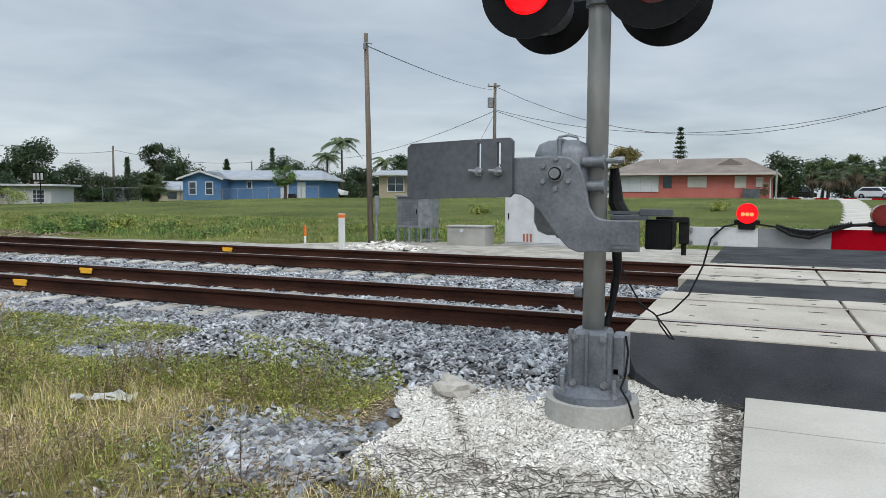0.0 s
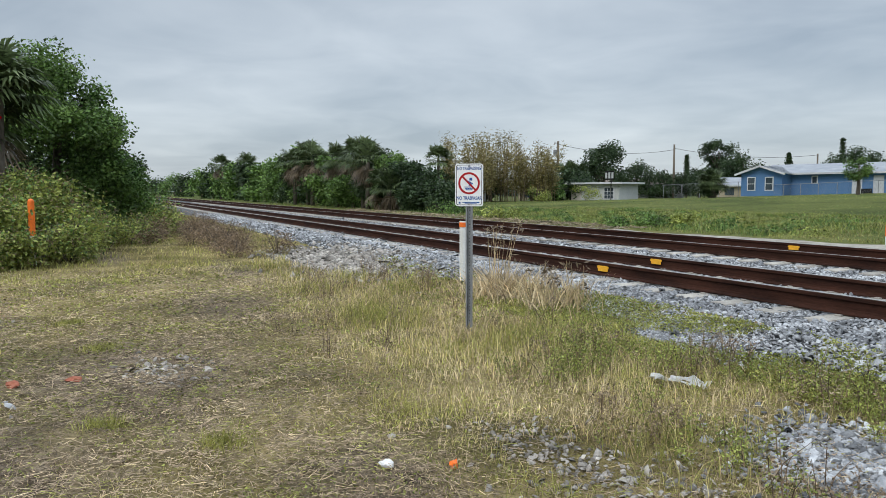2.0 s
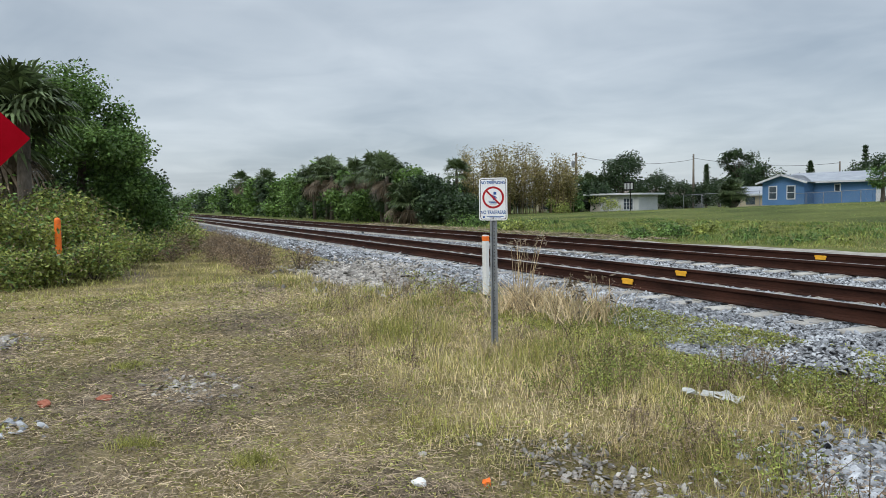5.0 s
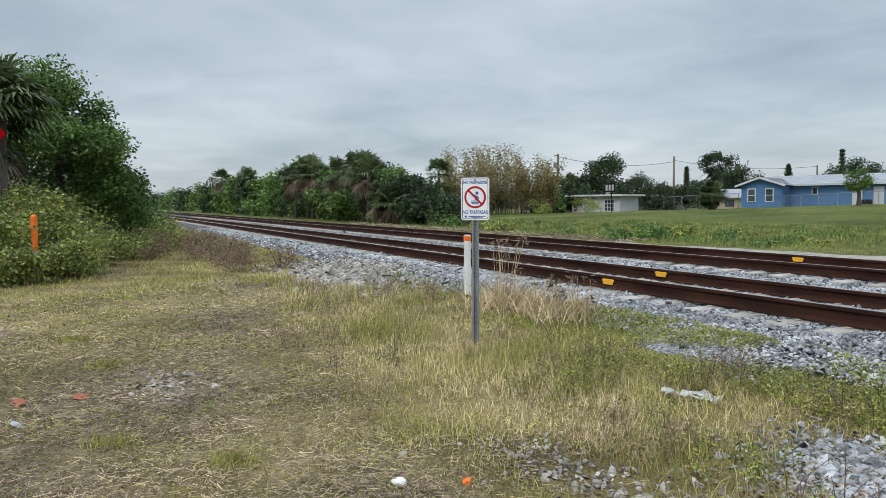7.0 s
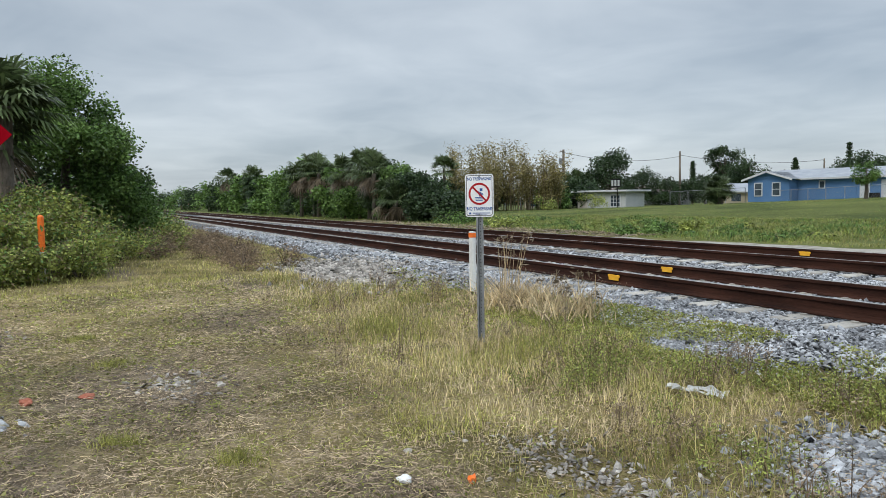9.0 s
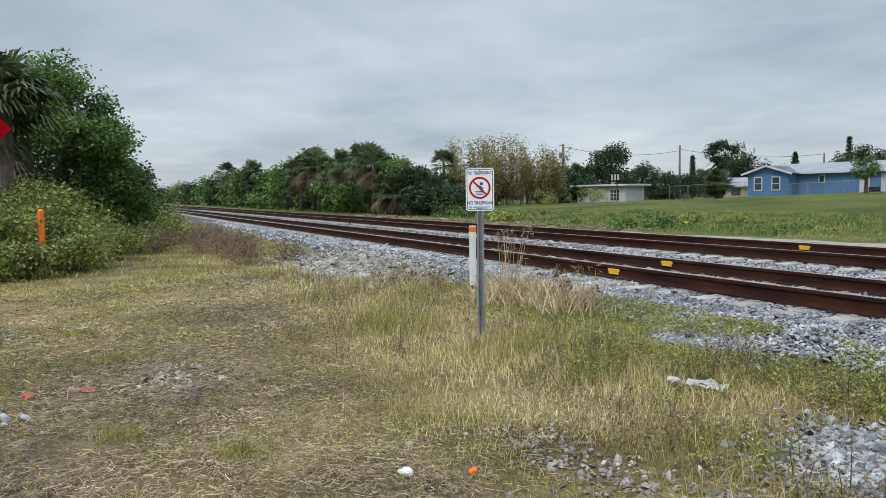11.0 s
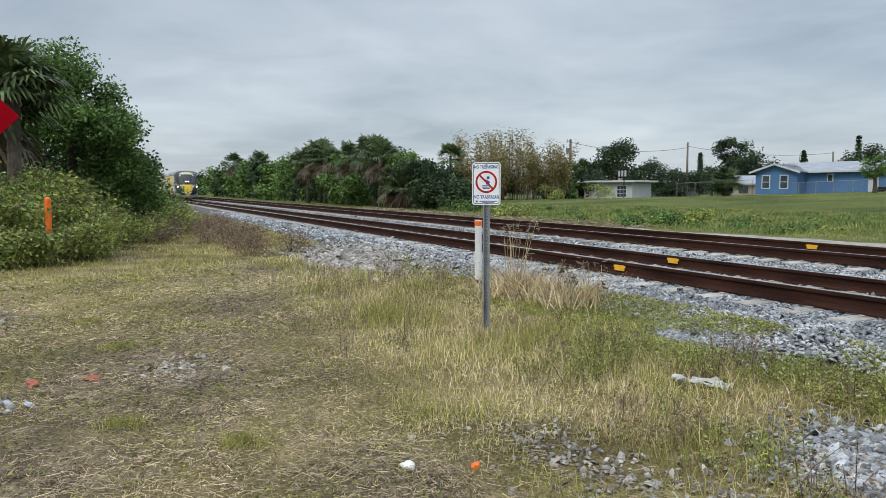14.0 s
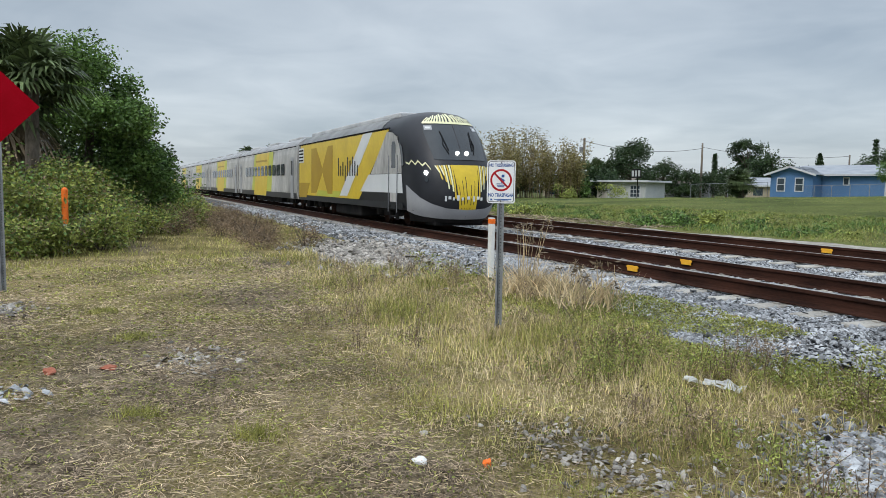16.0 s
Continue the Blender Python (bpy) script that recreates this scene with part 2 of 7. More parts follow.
def ground_mat():
    """Grass, straw and bare earth, mixed by noise and by the wear stored on the mesh."""
    m = bpy.data.materials.new("grassy_ground")
    m.use_nodes = True
    nt = m.node_tree
    n, p = nt.nodes.new, nt.nodes["Principled BSDF"]
    geo = n("ShaderNodeNewGeometry")

    def noise_at(s, d=4, rough=0.55):
        t = n("ShaderNodeTexNoise")
        t.inputs["Scale"].default_value, t.inputs["Detail"].default_value, t.inputs["Roughness"].default_value = s, d, rough
        nt.links.new(geo.outputs["Position"], t.inputs["Vector"])
        return t.outputs[0]

    def ramp(src, *stops):
        r = n("ShaderNodeValToRGB")
        while len(r.color_ramp.elements) < len(stops):
            r.color_ramp.elements.new(0.5)
        for e, (pos, c) in zip(r.color_ramp.elements, stops):
            e.position, e.color = pos, (*c, 1)
        nt.links.new(src, r.inputs[0])
        return r.outputs[0]

    def mixed(fac, a, b):
        x = n("ShaderNodeMix"); x.data_type = "RGBA"
        nt.links.new(fac, x.inputs["Factor"]); nt.links.new(a, x.inputs[6]); nt.links.new(b, x.inputs[7])
        return x.outputs[2]

    grass = ramp(noise_at(1.1), (0.3, (0.115, 0.098, 0.038)), (0.5, (0.24, 0.195, 0.08)), (0.72, (0.42, 0.335, 0.165)))
    far = ramp(noise_at(0.16), (0.35, (0.068, 0.092, 0.020)), (0.65, (0.165, 0.185, 0.05)))
    earth = ramp(noise_at(5.0, 6, 0.65), (0.3, (0.065, 0.05, 0.036)), (0.52, (0.20, 0.155, 0.108)), (0.72, (0.44, 0.36, 0.26)))
    speck = ramp(noise_at(42.0, 7, 0.85), (0.40, (0.20, 0.19, 0.18)), (0.5, (0.85, 0.85, 0.83)), (0.62, (1.0, 1.0, 0.97)))
    at = n("ShaderNodeAttribute"); at.attribute_name = "wear"
    at2 = n("ShaderNodeAttribute"); at2.attribute_name = "meadow"
    base = mixed(at2.outputs["Fac"], grass, far)
    edge = n("ShaderNodeMath"); edge.operation = "MULTIPLY_ADD"; edge.inputs[1].default_value = 1.6; edge.use_clamp = True
    nt.links.new(noise_at(3.2, 5), edge.inputs[0])
    off = n("ShaderNodeMath"); off.operation = "MULTIPLY_ADD"; off.inputs[1].default_value = 2.0; off.inputs[2].default_value = -1.8
    nt.links.new(at.outputs["Fac"], off.inputs[0]); nt.links.new(off.outputs[0], edge.inputs[2])
    base = mixed(edge.outputs[0], base, earth)
    mul = n("ShaderNodeMix"); mul.data_type = "RGBA"; mul.blend_type = "MULTIPLY"; mul.inputs["Factor"].default_value = 1
    nt.links.new(base, mul.inputs[6]); nt.links.new(speck, mul.inputs[7])
    nt.links.new(mul.outputs[2], p.inputs["Base Color"])
    p.inputs["Roughness"].default_value = 0.95; p.inputs["Specular IOR Level"].default_value = 0.15
    bp = n("ShaderNodeBump"); bp.inputs["Strength"].default_value, bp.inputs["Distance"].default_value = 0.7, 0.04
    nt.links.new(noise_at(22.0, 5, 0.7), bp.inputs["Height"]); nt.links.new(bp.outputs[0], p.inputs["Normal"])
    return m


M["ground"] = ground_mat()

# ---- mesh helpers ----


def thing(name, at=(0, 0, 0), label="", category="", group="", kind="", turn=0.0):
    ob = new(name)
    ob.matrix_basis = pose(*at, 0, 0, turn)
    ob.empty_display_size = 0.1
    return tagged(ob, label, category, group, kind)


def mesh_of(name, bm, material, smooth=False):
    me = bpy.data.meshes.new(name)
    bm.to_mesh(me)
    bm.free()
    me.materials.append(material)
    if smooth:
        me.shade_smooth()
    return me


def part(name, bm, material, parent, label="", smooth=False):
    ob = new(name, mesh_of(name, bm, material, smooth))
    ob.parent = parent
    return tagged(ob, label)


def soup(name, verts, faces, material, parent=None, label="", category="", kind="", smooth=False):
    """One mesh object from arrays of corners and faces."""
    me = bpy.data.meshes.new(name)
    verts, faces = np.asarray(verts, np.float32), np.asarray(faces, np.int32)
    k = faces.shape[1]
    me.vertices.add(len(verts)); me.vertices.foreach_set("co", verts.ravel())
    me.loops.add(faces.size); me.loops.foreach_set("vertex_index", faces.ravel())
    me.polygons.add(len(faces)); me.polygons.foreach_set("loop_start", np.arange(0, faces.size, k, dtype=np.int32))
    me.update(calc_edges=True)
    me.materials.append(material)
    if smooth:
        me.shade_smooth()
    ob = new(name, me)
    ob.parent = parent
    return tagged(ob, label, category, "", kind)


def box(bm, c, s, bevel=0.0, rot=None):
    m = Matrix.Translation(c) @ (rot or Matrix()) @ Matrix.Diagonal((*s, 1))
    vs = bmesh.ops.create_cube(bm, size=1, matrix=m)["verts"]
    if bevel:
        es = list({e for v in vs for e in v.link_edges})
        bmesh.ops.bevel(bm, geom=es, offset=bevel, segments=2, profile=0.5, affect="EDGES")
    return bm


def tube(bm, a, b, r0, r1=None, seg=12, caps=True):
    a, b = Vector(a), Vector(b)
    d = b - a
    m = Matrix.Translation((a + b) / 2) @ d.to_track_quat("Z", "Y").to_matrix().to_4x4()
    bmesh.ops.create_cone(bm, cap_ends=caps, segments=seg, radius1=r0, radius2=r0 if r1 is None else r1, depth=d.length, matrix=m)
    return bm


def pipe(bm, pts, r, seg=8):
    """A bent tube through points; r: a radius or one for each point."""
    rs = [r] * len(pts) if isinstance(r, (int, float)) else r
    rings = []
    for i, q in enumerate(pts):
        q = Vector(q)
        d = (Vector(pts[min(i + 1, len(pts) - 1)]) - Vector(pts[max(i - 1, 0)])).normalized()
        side = d.orthogonal().normalized() if i == 0 else (side - d * side.dot(d)).normalized()
        up = d.cross(side)
        rings.append([bm.verts.new(q + rs[i] * (math.cos(2 * math.pi * k / seg) * side + math.sin(2 * math.pi * k / seg) * up)) for k in range(seg)])
    for u, v in zip(rings, rings[1:]):
        for k in range(seg):
            bm.faces.new((u[k], u[(k + 1) % seg], v[(k + 1) % seg], v[k]))
    bm.faces.new(rings[0][::-1]); bm.faces.new(rings[-1])
    return bm


def prism(bm, outline, y0, y1, holes=(), bevel=0.0):
    """A plate: an outline in x and z, from depth y0 to y1."""
    lo = [bm.verts.new((x, y0, z)) for x, z in outline]
    hi = [bm.verts.new((x, y1, z)) for x, z in outline]
    fs = [bm.faces.new(lo), bm.faces.new(hi[::-1])]
    n = len(lo)
    for k in range(n):
        fs.append(bm.faces.new((lo[k], hi[k], hi[(k + 1) % n], lo[(k + 1) % n])))
    bmesh.ops.recalc_face_normals(bm, faces=fs)
    if bevel:
        es = list({e for f in fs[:2] for e in f.edges})
        bmesh.ops.bevel(bm, geom=es, offset=bevel, segments=2, profile=0.5, affect="EDGES")
    return bm


def rounded(x0, z0, x1, z1, r, k=5):
    pts = []
    for cx, cz, a in ((x1 - r, z1 - r, 0), (x0 + r, z1 - r, 90), (x0 + r, z0 + r, 180), (x1 - r, z0 + r, 270)):
        pts += [(cx + r * math.cos(radians(a + 90 * i / k)), cz + r * math.sin(radians(a + 90 * i / k))) for i in range(k + 1)]
    return pts


def B():
    return bmesh.new()


def polar(bearing, d):
    """A place at a bearing (degrees left of the way across the tracks) and distance from where the viewer stands."""
    return 0.05 - d * math.sin(radians(bearing)), -6.97 + d * math.cos(radians(bearing))


# ---- ground ----
WORN = ((-6.6, -6.6, 3.6, 1.9), (-10.5, -5.3, 3.4, 1.1), (-4.3, -7.6, 2.6, 1.6), (-9.6, -8.3, 2.4, 0.9), (-15.0, -4.4, 4.0, 0.7), (-5.5, -9.0, 2.2, 1.2), (-3.6, -5.6, 1.6, 0.9), (-2.6, -3.3, 0.9, 0.7), (-2.2, -2.2, 0.7, 0.6), (-1.5, -4.6, 1.6, 0.9), (-19.0, -6.6, 3.5, 0.8))


def wear(x, y):
    w = np.zeros_like(x)
    for cx, cy, rx, ry in WORN:
        u, v = (x - cx) / rx, (y - cy) / ry
        w = np.maximum(w, np.clip(1.25 - np.sqrt(u * u + v * v), 0, 1))
    return w


def gz(x, y):
    """The height of the ground."""
    x, y = np.asarray(x, float), np.asarray(y, float)
    near = np.interp(y, [-3.4, -1.9, -1.0, 7.5, 9.0, 12.0], [-0.5, -0.38, -0.28, -0.28, -0.2, -0.24])
    top = np.interp(x, [-95, -70, -58, -40, -12, 40], [-0.15, -0.05, 0.35, 0.85, 1.08, 1.1])
    s = np.clip((y - 12) / 44, 0, 1)
    s = s * s * (3 - 2 * s)
    return near * (1 - s) + top * s


def axis(lo, hi, step, far):
    a = list(np.arange(lo, hi + step / 2, step))
    k, s = hi, step
    up, dn = [], []
    while k < far:
        s *= 1.22
        k += s
        up.append(k)
    k, s = lo, step
    while k > -far:
        s *= 1.22
        k -= s
        dn.append(k)
    return np.array(dn[::-1] + a + up)


def build_ground():
    xs, ys = axis(-20, 3, 0.16, 2500), axis(-11, 9, 0.16, 2500)
    X, Y = np.meshgrid(xs, ys)
    Z = gz(X, Y)
    close = (np.abs(X + 8) < 24) & (np.abs(Y) < 40)
    rough = np.array([[noise.noise((x * 1.3, y * 1.3, 0)) * 0.035 + noise.noise((x * 4, y * 4, 3)) * 0.014 if c else 0 for x, y, c in zip(a, b, cc)] for a, b, cc in zip(X, Y, close)])
    flat = (Y > -1.2) & (Y < 7.6) | (X > -2.1) & (Y > -9) & (Y < 0)
    Z = Z + np.where(flat, 0, rough)
    nx, ny = len(xs), len(ys)
    idx = np.arange(nx * ny).reshape(ny, nx)
    faces = np.stack([idx[:-1, :-1], idx[:-1, 1:], idx[1:, 1:], idx[1:, :-1]], -1).reshape(-1, 4)
    ob = soup("ground", np.stack([X, Y, Z], -1).reshape(-1, 3), faces, M["ground"], label="grassy ground with straw, weeds and worn bare earth", category="ground", kind="structure", smooth=True)
    for nm, v in (("wear", wear(X, Y)), ("meadow", np.clip((Y - 6) / 4, 0, 1))):
        at = ob.data.attributes.new(nm, "FLOAT", "POINT")
        at.data.foreach_set("value", v.ravel().astype(np.float32))


build_ground()

# ---- tracks ----
RAILS = ((0.0, 0.0), (1.505, -0.015), (4.27, 0.0), (5.775, 0.02))
RAIL_SHAPE = ((-0.075, -0.186), (0.075, -0.186), (0.075, -0.174), (0.018, -0.155), (0.009, -0.13), (0.009, -0.06), (0.018, -0.048), (0.036, -0.038), (0.036, -0.006), (0.028, 0), (-0.028, 0), (-0.036, -0.006), (-0.036, -0.038), (-0.018, -0.048), (-0.009, -0.06), (-0.009, -0.13), (-0.018, -0.155), (-0.075, -0.174))


def gap_shaded_bed(x0, x1):
    bm = B()
    prof = ((-2.0, -0.46), (-1.35, -0.235), (0.75, -0.215), (2.9, -0.25), (5.0, -0.215), (6.9, -0.24), (7.7, -0.36))
    a = [bm.verts.new((x0, y, z)) for y, z in prof]
    b = [bm.verts.new((x1, y, z)) for y, z in prof]
    for k in range(len(prof) - 1):
        bm.faces.new((a[k], b[k], b[k + 1], a[k + 1]))
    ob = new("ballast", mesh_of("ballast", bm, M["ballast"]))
    tagged(ob, "bed of crushed stone ballast under the tracks, darkened as shade between the stones", "ballast", "", "structure")


def build_track(n, pair):
    t = thing("track", (0, 0, 0), "rusty steel rails on pale concrete sleepers", "railway track", "two parallel tracks", "structure")
    for y, z in pair:
        bm = B()
        a = [bm.verts.new((-900, y + u, z + v)) for u, v in RAIL_SHAPE]
        b = [bm.verts.new((400, y + u, z + v)) for u, v in RAIL_SHAPE]
        for k in range(len(a)):
            bm.faces.new((a[k], a[(k + 1) % len(a)], b[(k + 1) % len(a)], b[k]))
        r = part("rail", bm, M["rust"], t)
        bm = B()
        box(bm, (-250, y, z + 0.002), (1300, 0.05, 0.003))
        part("running_surface", bm, M["shiny"], r, "polished top of the rail")
    bm = B()
    box(bm, (0, 0, -0.10), (0.25, 2.55, 0.2), 0.02)
    for s in (-1, 1):
        for q in (-0.13, 0.13):
            box(bm, (0, s * 0.7525 + q, 0.006), (0.07, 0.04, 0.022), 0.005)
    shared = mesh_of("sleeper", bm, M["tie"])
    yc = (pair[0][0] + pair[1][0]) / 2
    for k in range(150):
        o = new("sleeper", shared)
        o.parent = t
        o.matrix_basis = pose(-1.25 - 0.6 * k, yc + RNG.normal(0, 0.012), -0.196, 0, 0, RNG.normal(0, 0.4))
    return t


gap_shaded_bed(-900, -0.8)
gap_shaded_bed(13.0, 400)
build_track(0, RAILS[:2])
build_track(1, RAILS[2:])


def stones(name, pts, size, material, label, category, flatten=0.7, spread=0.35, parent=None, fine=False):
    """Many separate angular stones: jittered octahedron-like lumps; fine: small ones with fewer faces."""
    n = len(pts)
    base = np.array([(1, 0, 0), (0, 1, 0), (-1, 0, 0), (0, -1, 0), (0, 0, 1), (0, 0, -1), (.6, .6, .5), (-.6, .6, .45), (-.6, -.6, .5), (.6, -.6, .45)], float)
    tri = np.array([(0, 6, 9), (0, 1, 6), (1, 7, 6), (1, 2, 7), (2, 8, 7), (2, 3, 8), (3, 9, 8), (3, 0, 9), (4, 9, 6), (4, 6, 7), (4, 7, 8), (4, 8, 9), ])
    if fine:
        base = np.array([(1, 0, 0), (0.2, 1, 0.1), (-1, 0.15, 0), (-0.1, -1, 0.05), (0.35, 0.25, 0.9), (-0.4, -0.2, 0.8)], float)
        tri = np.array([(0, 1, 4), (1, 2, 5), (1, 5, 4), (2, 3, 5), (3, 0, 4), (3, 4, 5)])
    m = len(base)
    s = size * np.exp(RNG.normal(0, spread, (n, 1, 1)))
    v = base[None] * (1 + RNG.uniform(-0.32, 0.32, (n, m, 1))) * s * np.array([1.2, 0.95, flatten])
    ang = RNG.uniform(0, 6.283, n)
    tl = RNG.normal(0, 0.4, (n, 2))
    c, sn = np.cos(ang)[:, None], np.sin(ang)[:, None]
    x, y, z = v[..., 0], v[..., 1], v[..., 2]
    x, y = c * x - sn * y, sn * x + c * y
    z = z + tl[:, :1] * x + tl[:, 1:] * y
    v = np.stack([x, y, z], -1) + np.asarray(pts)[:, None, :]
    f = tri[None] + (np.arange(n) * m)[:, None, None]
    return soup(name, v.reshape(-1, 3), f.reshape(-1, 3), material, parent, label, category, "stuff")


def ballast_height(y):
    return np.interp(y, [-2.0, -1.35, 0.75, 2.9, 5.0, 6.9, 7.7], [-0.44, -0.235, -0.215, -0.25, -0.215, -0.24, -0.36])


def strew_ballast():
    def band(n, x0, x1, y0, y1, power=1.0):
        x = x1 - (x1 - x0) * RNG.uniform(0, 1, n) ** power
        y = RNG.uniform(y0, y1, n)
        keep = np.ones(n, bool)
        for ry, _ in RAILS:
            keep &= np.abs(y - ry) > 0.07
        x, y = x[keep], y[keep]
        return np.stack([x, y, ballast_height(y) + RNG.uniform(-0.006, 0.016, len(x)) + np.where(x > -4.6, 0.022, 0.0)], -1)
    def lay(bands, size, label, fine=False):
        pts = np.concatenate(bands)
        beside = (pts[:, 1] > -1.7) | (pts[:, 0] > -3.1)
        tiez = np.abs(((pts[:, 0] + 1.25) / 0.6 + 0.5) % 1 - 0.5) * 0.6 < 0.13
        on_tie = tiez & ((np.abs(pts[:, 1] - 0.7525) < 1.27) | (np.abs(pts[:, 1] - 5.02) < 1.27))
        keep = beside & (~on_tie | (RNG.uniform(0, 1, len(pts)) < np.where(pts[:, 0] > -4.6, 0.85, 0.22)))
        stones("ballast_stones", pts[keep], size, M["stone"], label, "ballast", fine=fine)
    lay([band(32000, -12, -0.75, -2.0, -0.05)], 0.0165, "loose grey crushed stone beside the near rail")
    lay([band(15000, -12, -0.75, 0.05, 1.45), band(22000, -14, -0.75, 1.6, 4.2)], 0.0175, "loose grey crushed stone between the rails", True)
    lay([band(12000, -45, -12, -1.9, -0.05, 1.7), band(9000, -45, -12, 0, 4.2, 1.6), band(3500, -20, -0.75, 4.3, 7.3)], 0.027, "grey crushed stone farther along the tracks", True)


strew_ballast()

# ---- crossing, road and pavement ----


def slab(bm, x0, x1, y0, y1, z0a, z0b, thick):
    """A slab whose top runs from height z0a at y0 to z0b at y1."""
    vs = [bm.verts.new(p) for p in ((x0, y0, z0a), (x1, y0, z0a), (x1, y1, z0b), (x0, y1, z0b), (x0, y0, z0a - thick), (x1, y0, z0a - thick), (x1, y1, z0b - thick), (x0, y1, z0b - thick))]
    for f in ((0, 1, 2, 3), (7, 6, 5, 4), (4, 5, 1, 0), (5, 6, 2, 1), (6, 7, 3, 2), (7, 4, 0, 3)):
        bm.faces.new([vs[k] for k in f])
    return bm


def build_crossing():
    c = thing("level_crossing", (0, 0, 0), "pale concrete crossing panels set between the rails", "level crossing", "", "structure")
    edges = ((-0.65, -0.06), (0.085, 1.42), (1.57, 2.13), (3.66, 4.21), (4.355, 5.69), (5.84, 6.42))
    for y0, y1 in edges:
        for k in range(5):
            x0 = -0.84 + k * 1.82
            bm = B()
            box(bm, (x0 + 0.9, (y0 + y1) / 2, -0.1), (1.79, y1 - y0, 0.2), 0.012)
            p = part("panel", bm, M["panel"], c)
            bm = B()
            for u in (0.25, 0.55, 0.85):
                for v in (0.2, 0.75):
                    yy = y0 + (y1 - y0) * v
                    box(bm, (x0 + 1.8 * u, yy, 0.001), (0.16 if v > 0.5 else 0.05, 0.02, 0.004))
            part("lifting_slot", bm, M["black"], p, "dark lifting slots")


build_crossing()
bm = B()
slab(bm, -0.72, 13, 2.14, 3.65, -0.012, -0.012, 0.25)
slab(bm, -0.6, 13, 6.43, 14.0, -0.012, -0.10, 0.25)
slab(bm, 9.0, 17, 14.0, 62, -0.10, 1.13, 0.2)
slab(bm, 9.0, 17, 62, 400, 1.13, 1.15, 0.2)
slab(bm, 2.2, 13, -60, -2.0, -0.42, -0.20, 0.2)
pts = [(-0.80, -0.66), (-0.76, -0.95), (-0.66, -1.22), (-0.42, -1.45), (0.0, -1.6), (0.6, -1.75), (1.4, -1.95), (13, -2.0), (13, -0.66)]
vs = [bm.verts.new((x, y, -0.012 - 0.34 * max(0, -0.66 - y))) for x, y in pts]
bm.faces.new(vs)
lo = [bm.verts.new(v.co - Vector((0.0, 0.06, 0.3))) for v in vs]
for k in range(8):
    bm.faces.new((vs[k], lo[k], lo[k + 1], vs[k + 1]))
bmesh.ops.recalc_face_normals(bm, faces=bm.faces)
tagged(new("road", mesh_of("road", bm, M["asphalt"])), "dark grey asphalt road over the tracks", "road", "", "structure")


def build_pavement():
    w = thing("pavement", (0, 0, 0), "pale concrete pavement slabs beside the road", "pavement", "", "structure")
    ys = [-9.5, -8.0, -6.5, -5.0, -3.5, -2.05, -1.28]
    for a, b in zip(ys, ys[1:]):
        za, zb = (np.interp(v, [-9.5, -1.2], [-0.44, -0.26]) for v in (a, b))
        bm = B()
        slab(bm, 0.10, 1.9, a + 0.008, b - 0.004, za, zb, 0.12)
        part("slab", bm, M["walk"], w)
    for k in range(30):
        a, b = 20 + 1.9 * k, 21.86 + 1.9 * k
        xa = 3.2 + 0.9 * math.sin((a - 20) / 16) + (a - 20) * 0.055
        bm = B()
        slab(bm, xa - 0.6, xa + 0.6, a, b, float(gz(xa, a)) + 0.03, float(gz(xa, b)) + 0.03, 0.12)
        part("slab", bm, M["walk"], w)


build_pavement()

# pale strip of sand and gravel beyond the far track
def sand_strip():
    xs = np.arange(-60, 0.01, 0.6)
    rows = []
    for x in xs:
        a = 7.35 + 0.15 * noise.noise((x * 0.7, 0, 1))
        b = np.interp(x, [-60, -25, -11, -9, 0], [7.7, 8.1, 9.2, 13.0, 13.6]) + 0.35 * noise.noise((x * 0.5, 4, 1))
        for k in range(7):
            y = a + (b - a) * k / 6
            lift = 0.045 if 0 < k < 6 else -0.03
            rows.append((x, y, float(gz(x, y)) + lift + 0.03 * noise.noise((x, y, 0))))
    n = len(xs)
    idx = np.arange(n * 7).reshape(n, 7)
    f = np.stack([idx[:-1, :-1], idx[1:, :-1], idx[1:, 1:], idx[:-1, 1:]], -1).reshape(-1, 4)
    soup("gravel_strip", rows, f, M["sand"], label="pale strip of crushed shell and sand along the track", category="gravel", kind="structure", smooth=True)


sand_strip()

# ---- white gravel round the signal ----
MX, MY = -0.95, -2.25


def mound_z(x, y):
    u = np.sqrt(((x - MX) / 1.35) ** 2 + ((y - MY) / 1.25) ** 2)
    return np.asarray(gz(x, y)) + 0.035 * np.clip(1.15 - u, 0, 1) ** 0.7


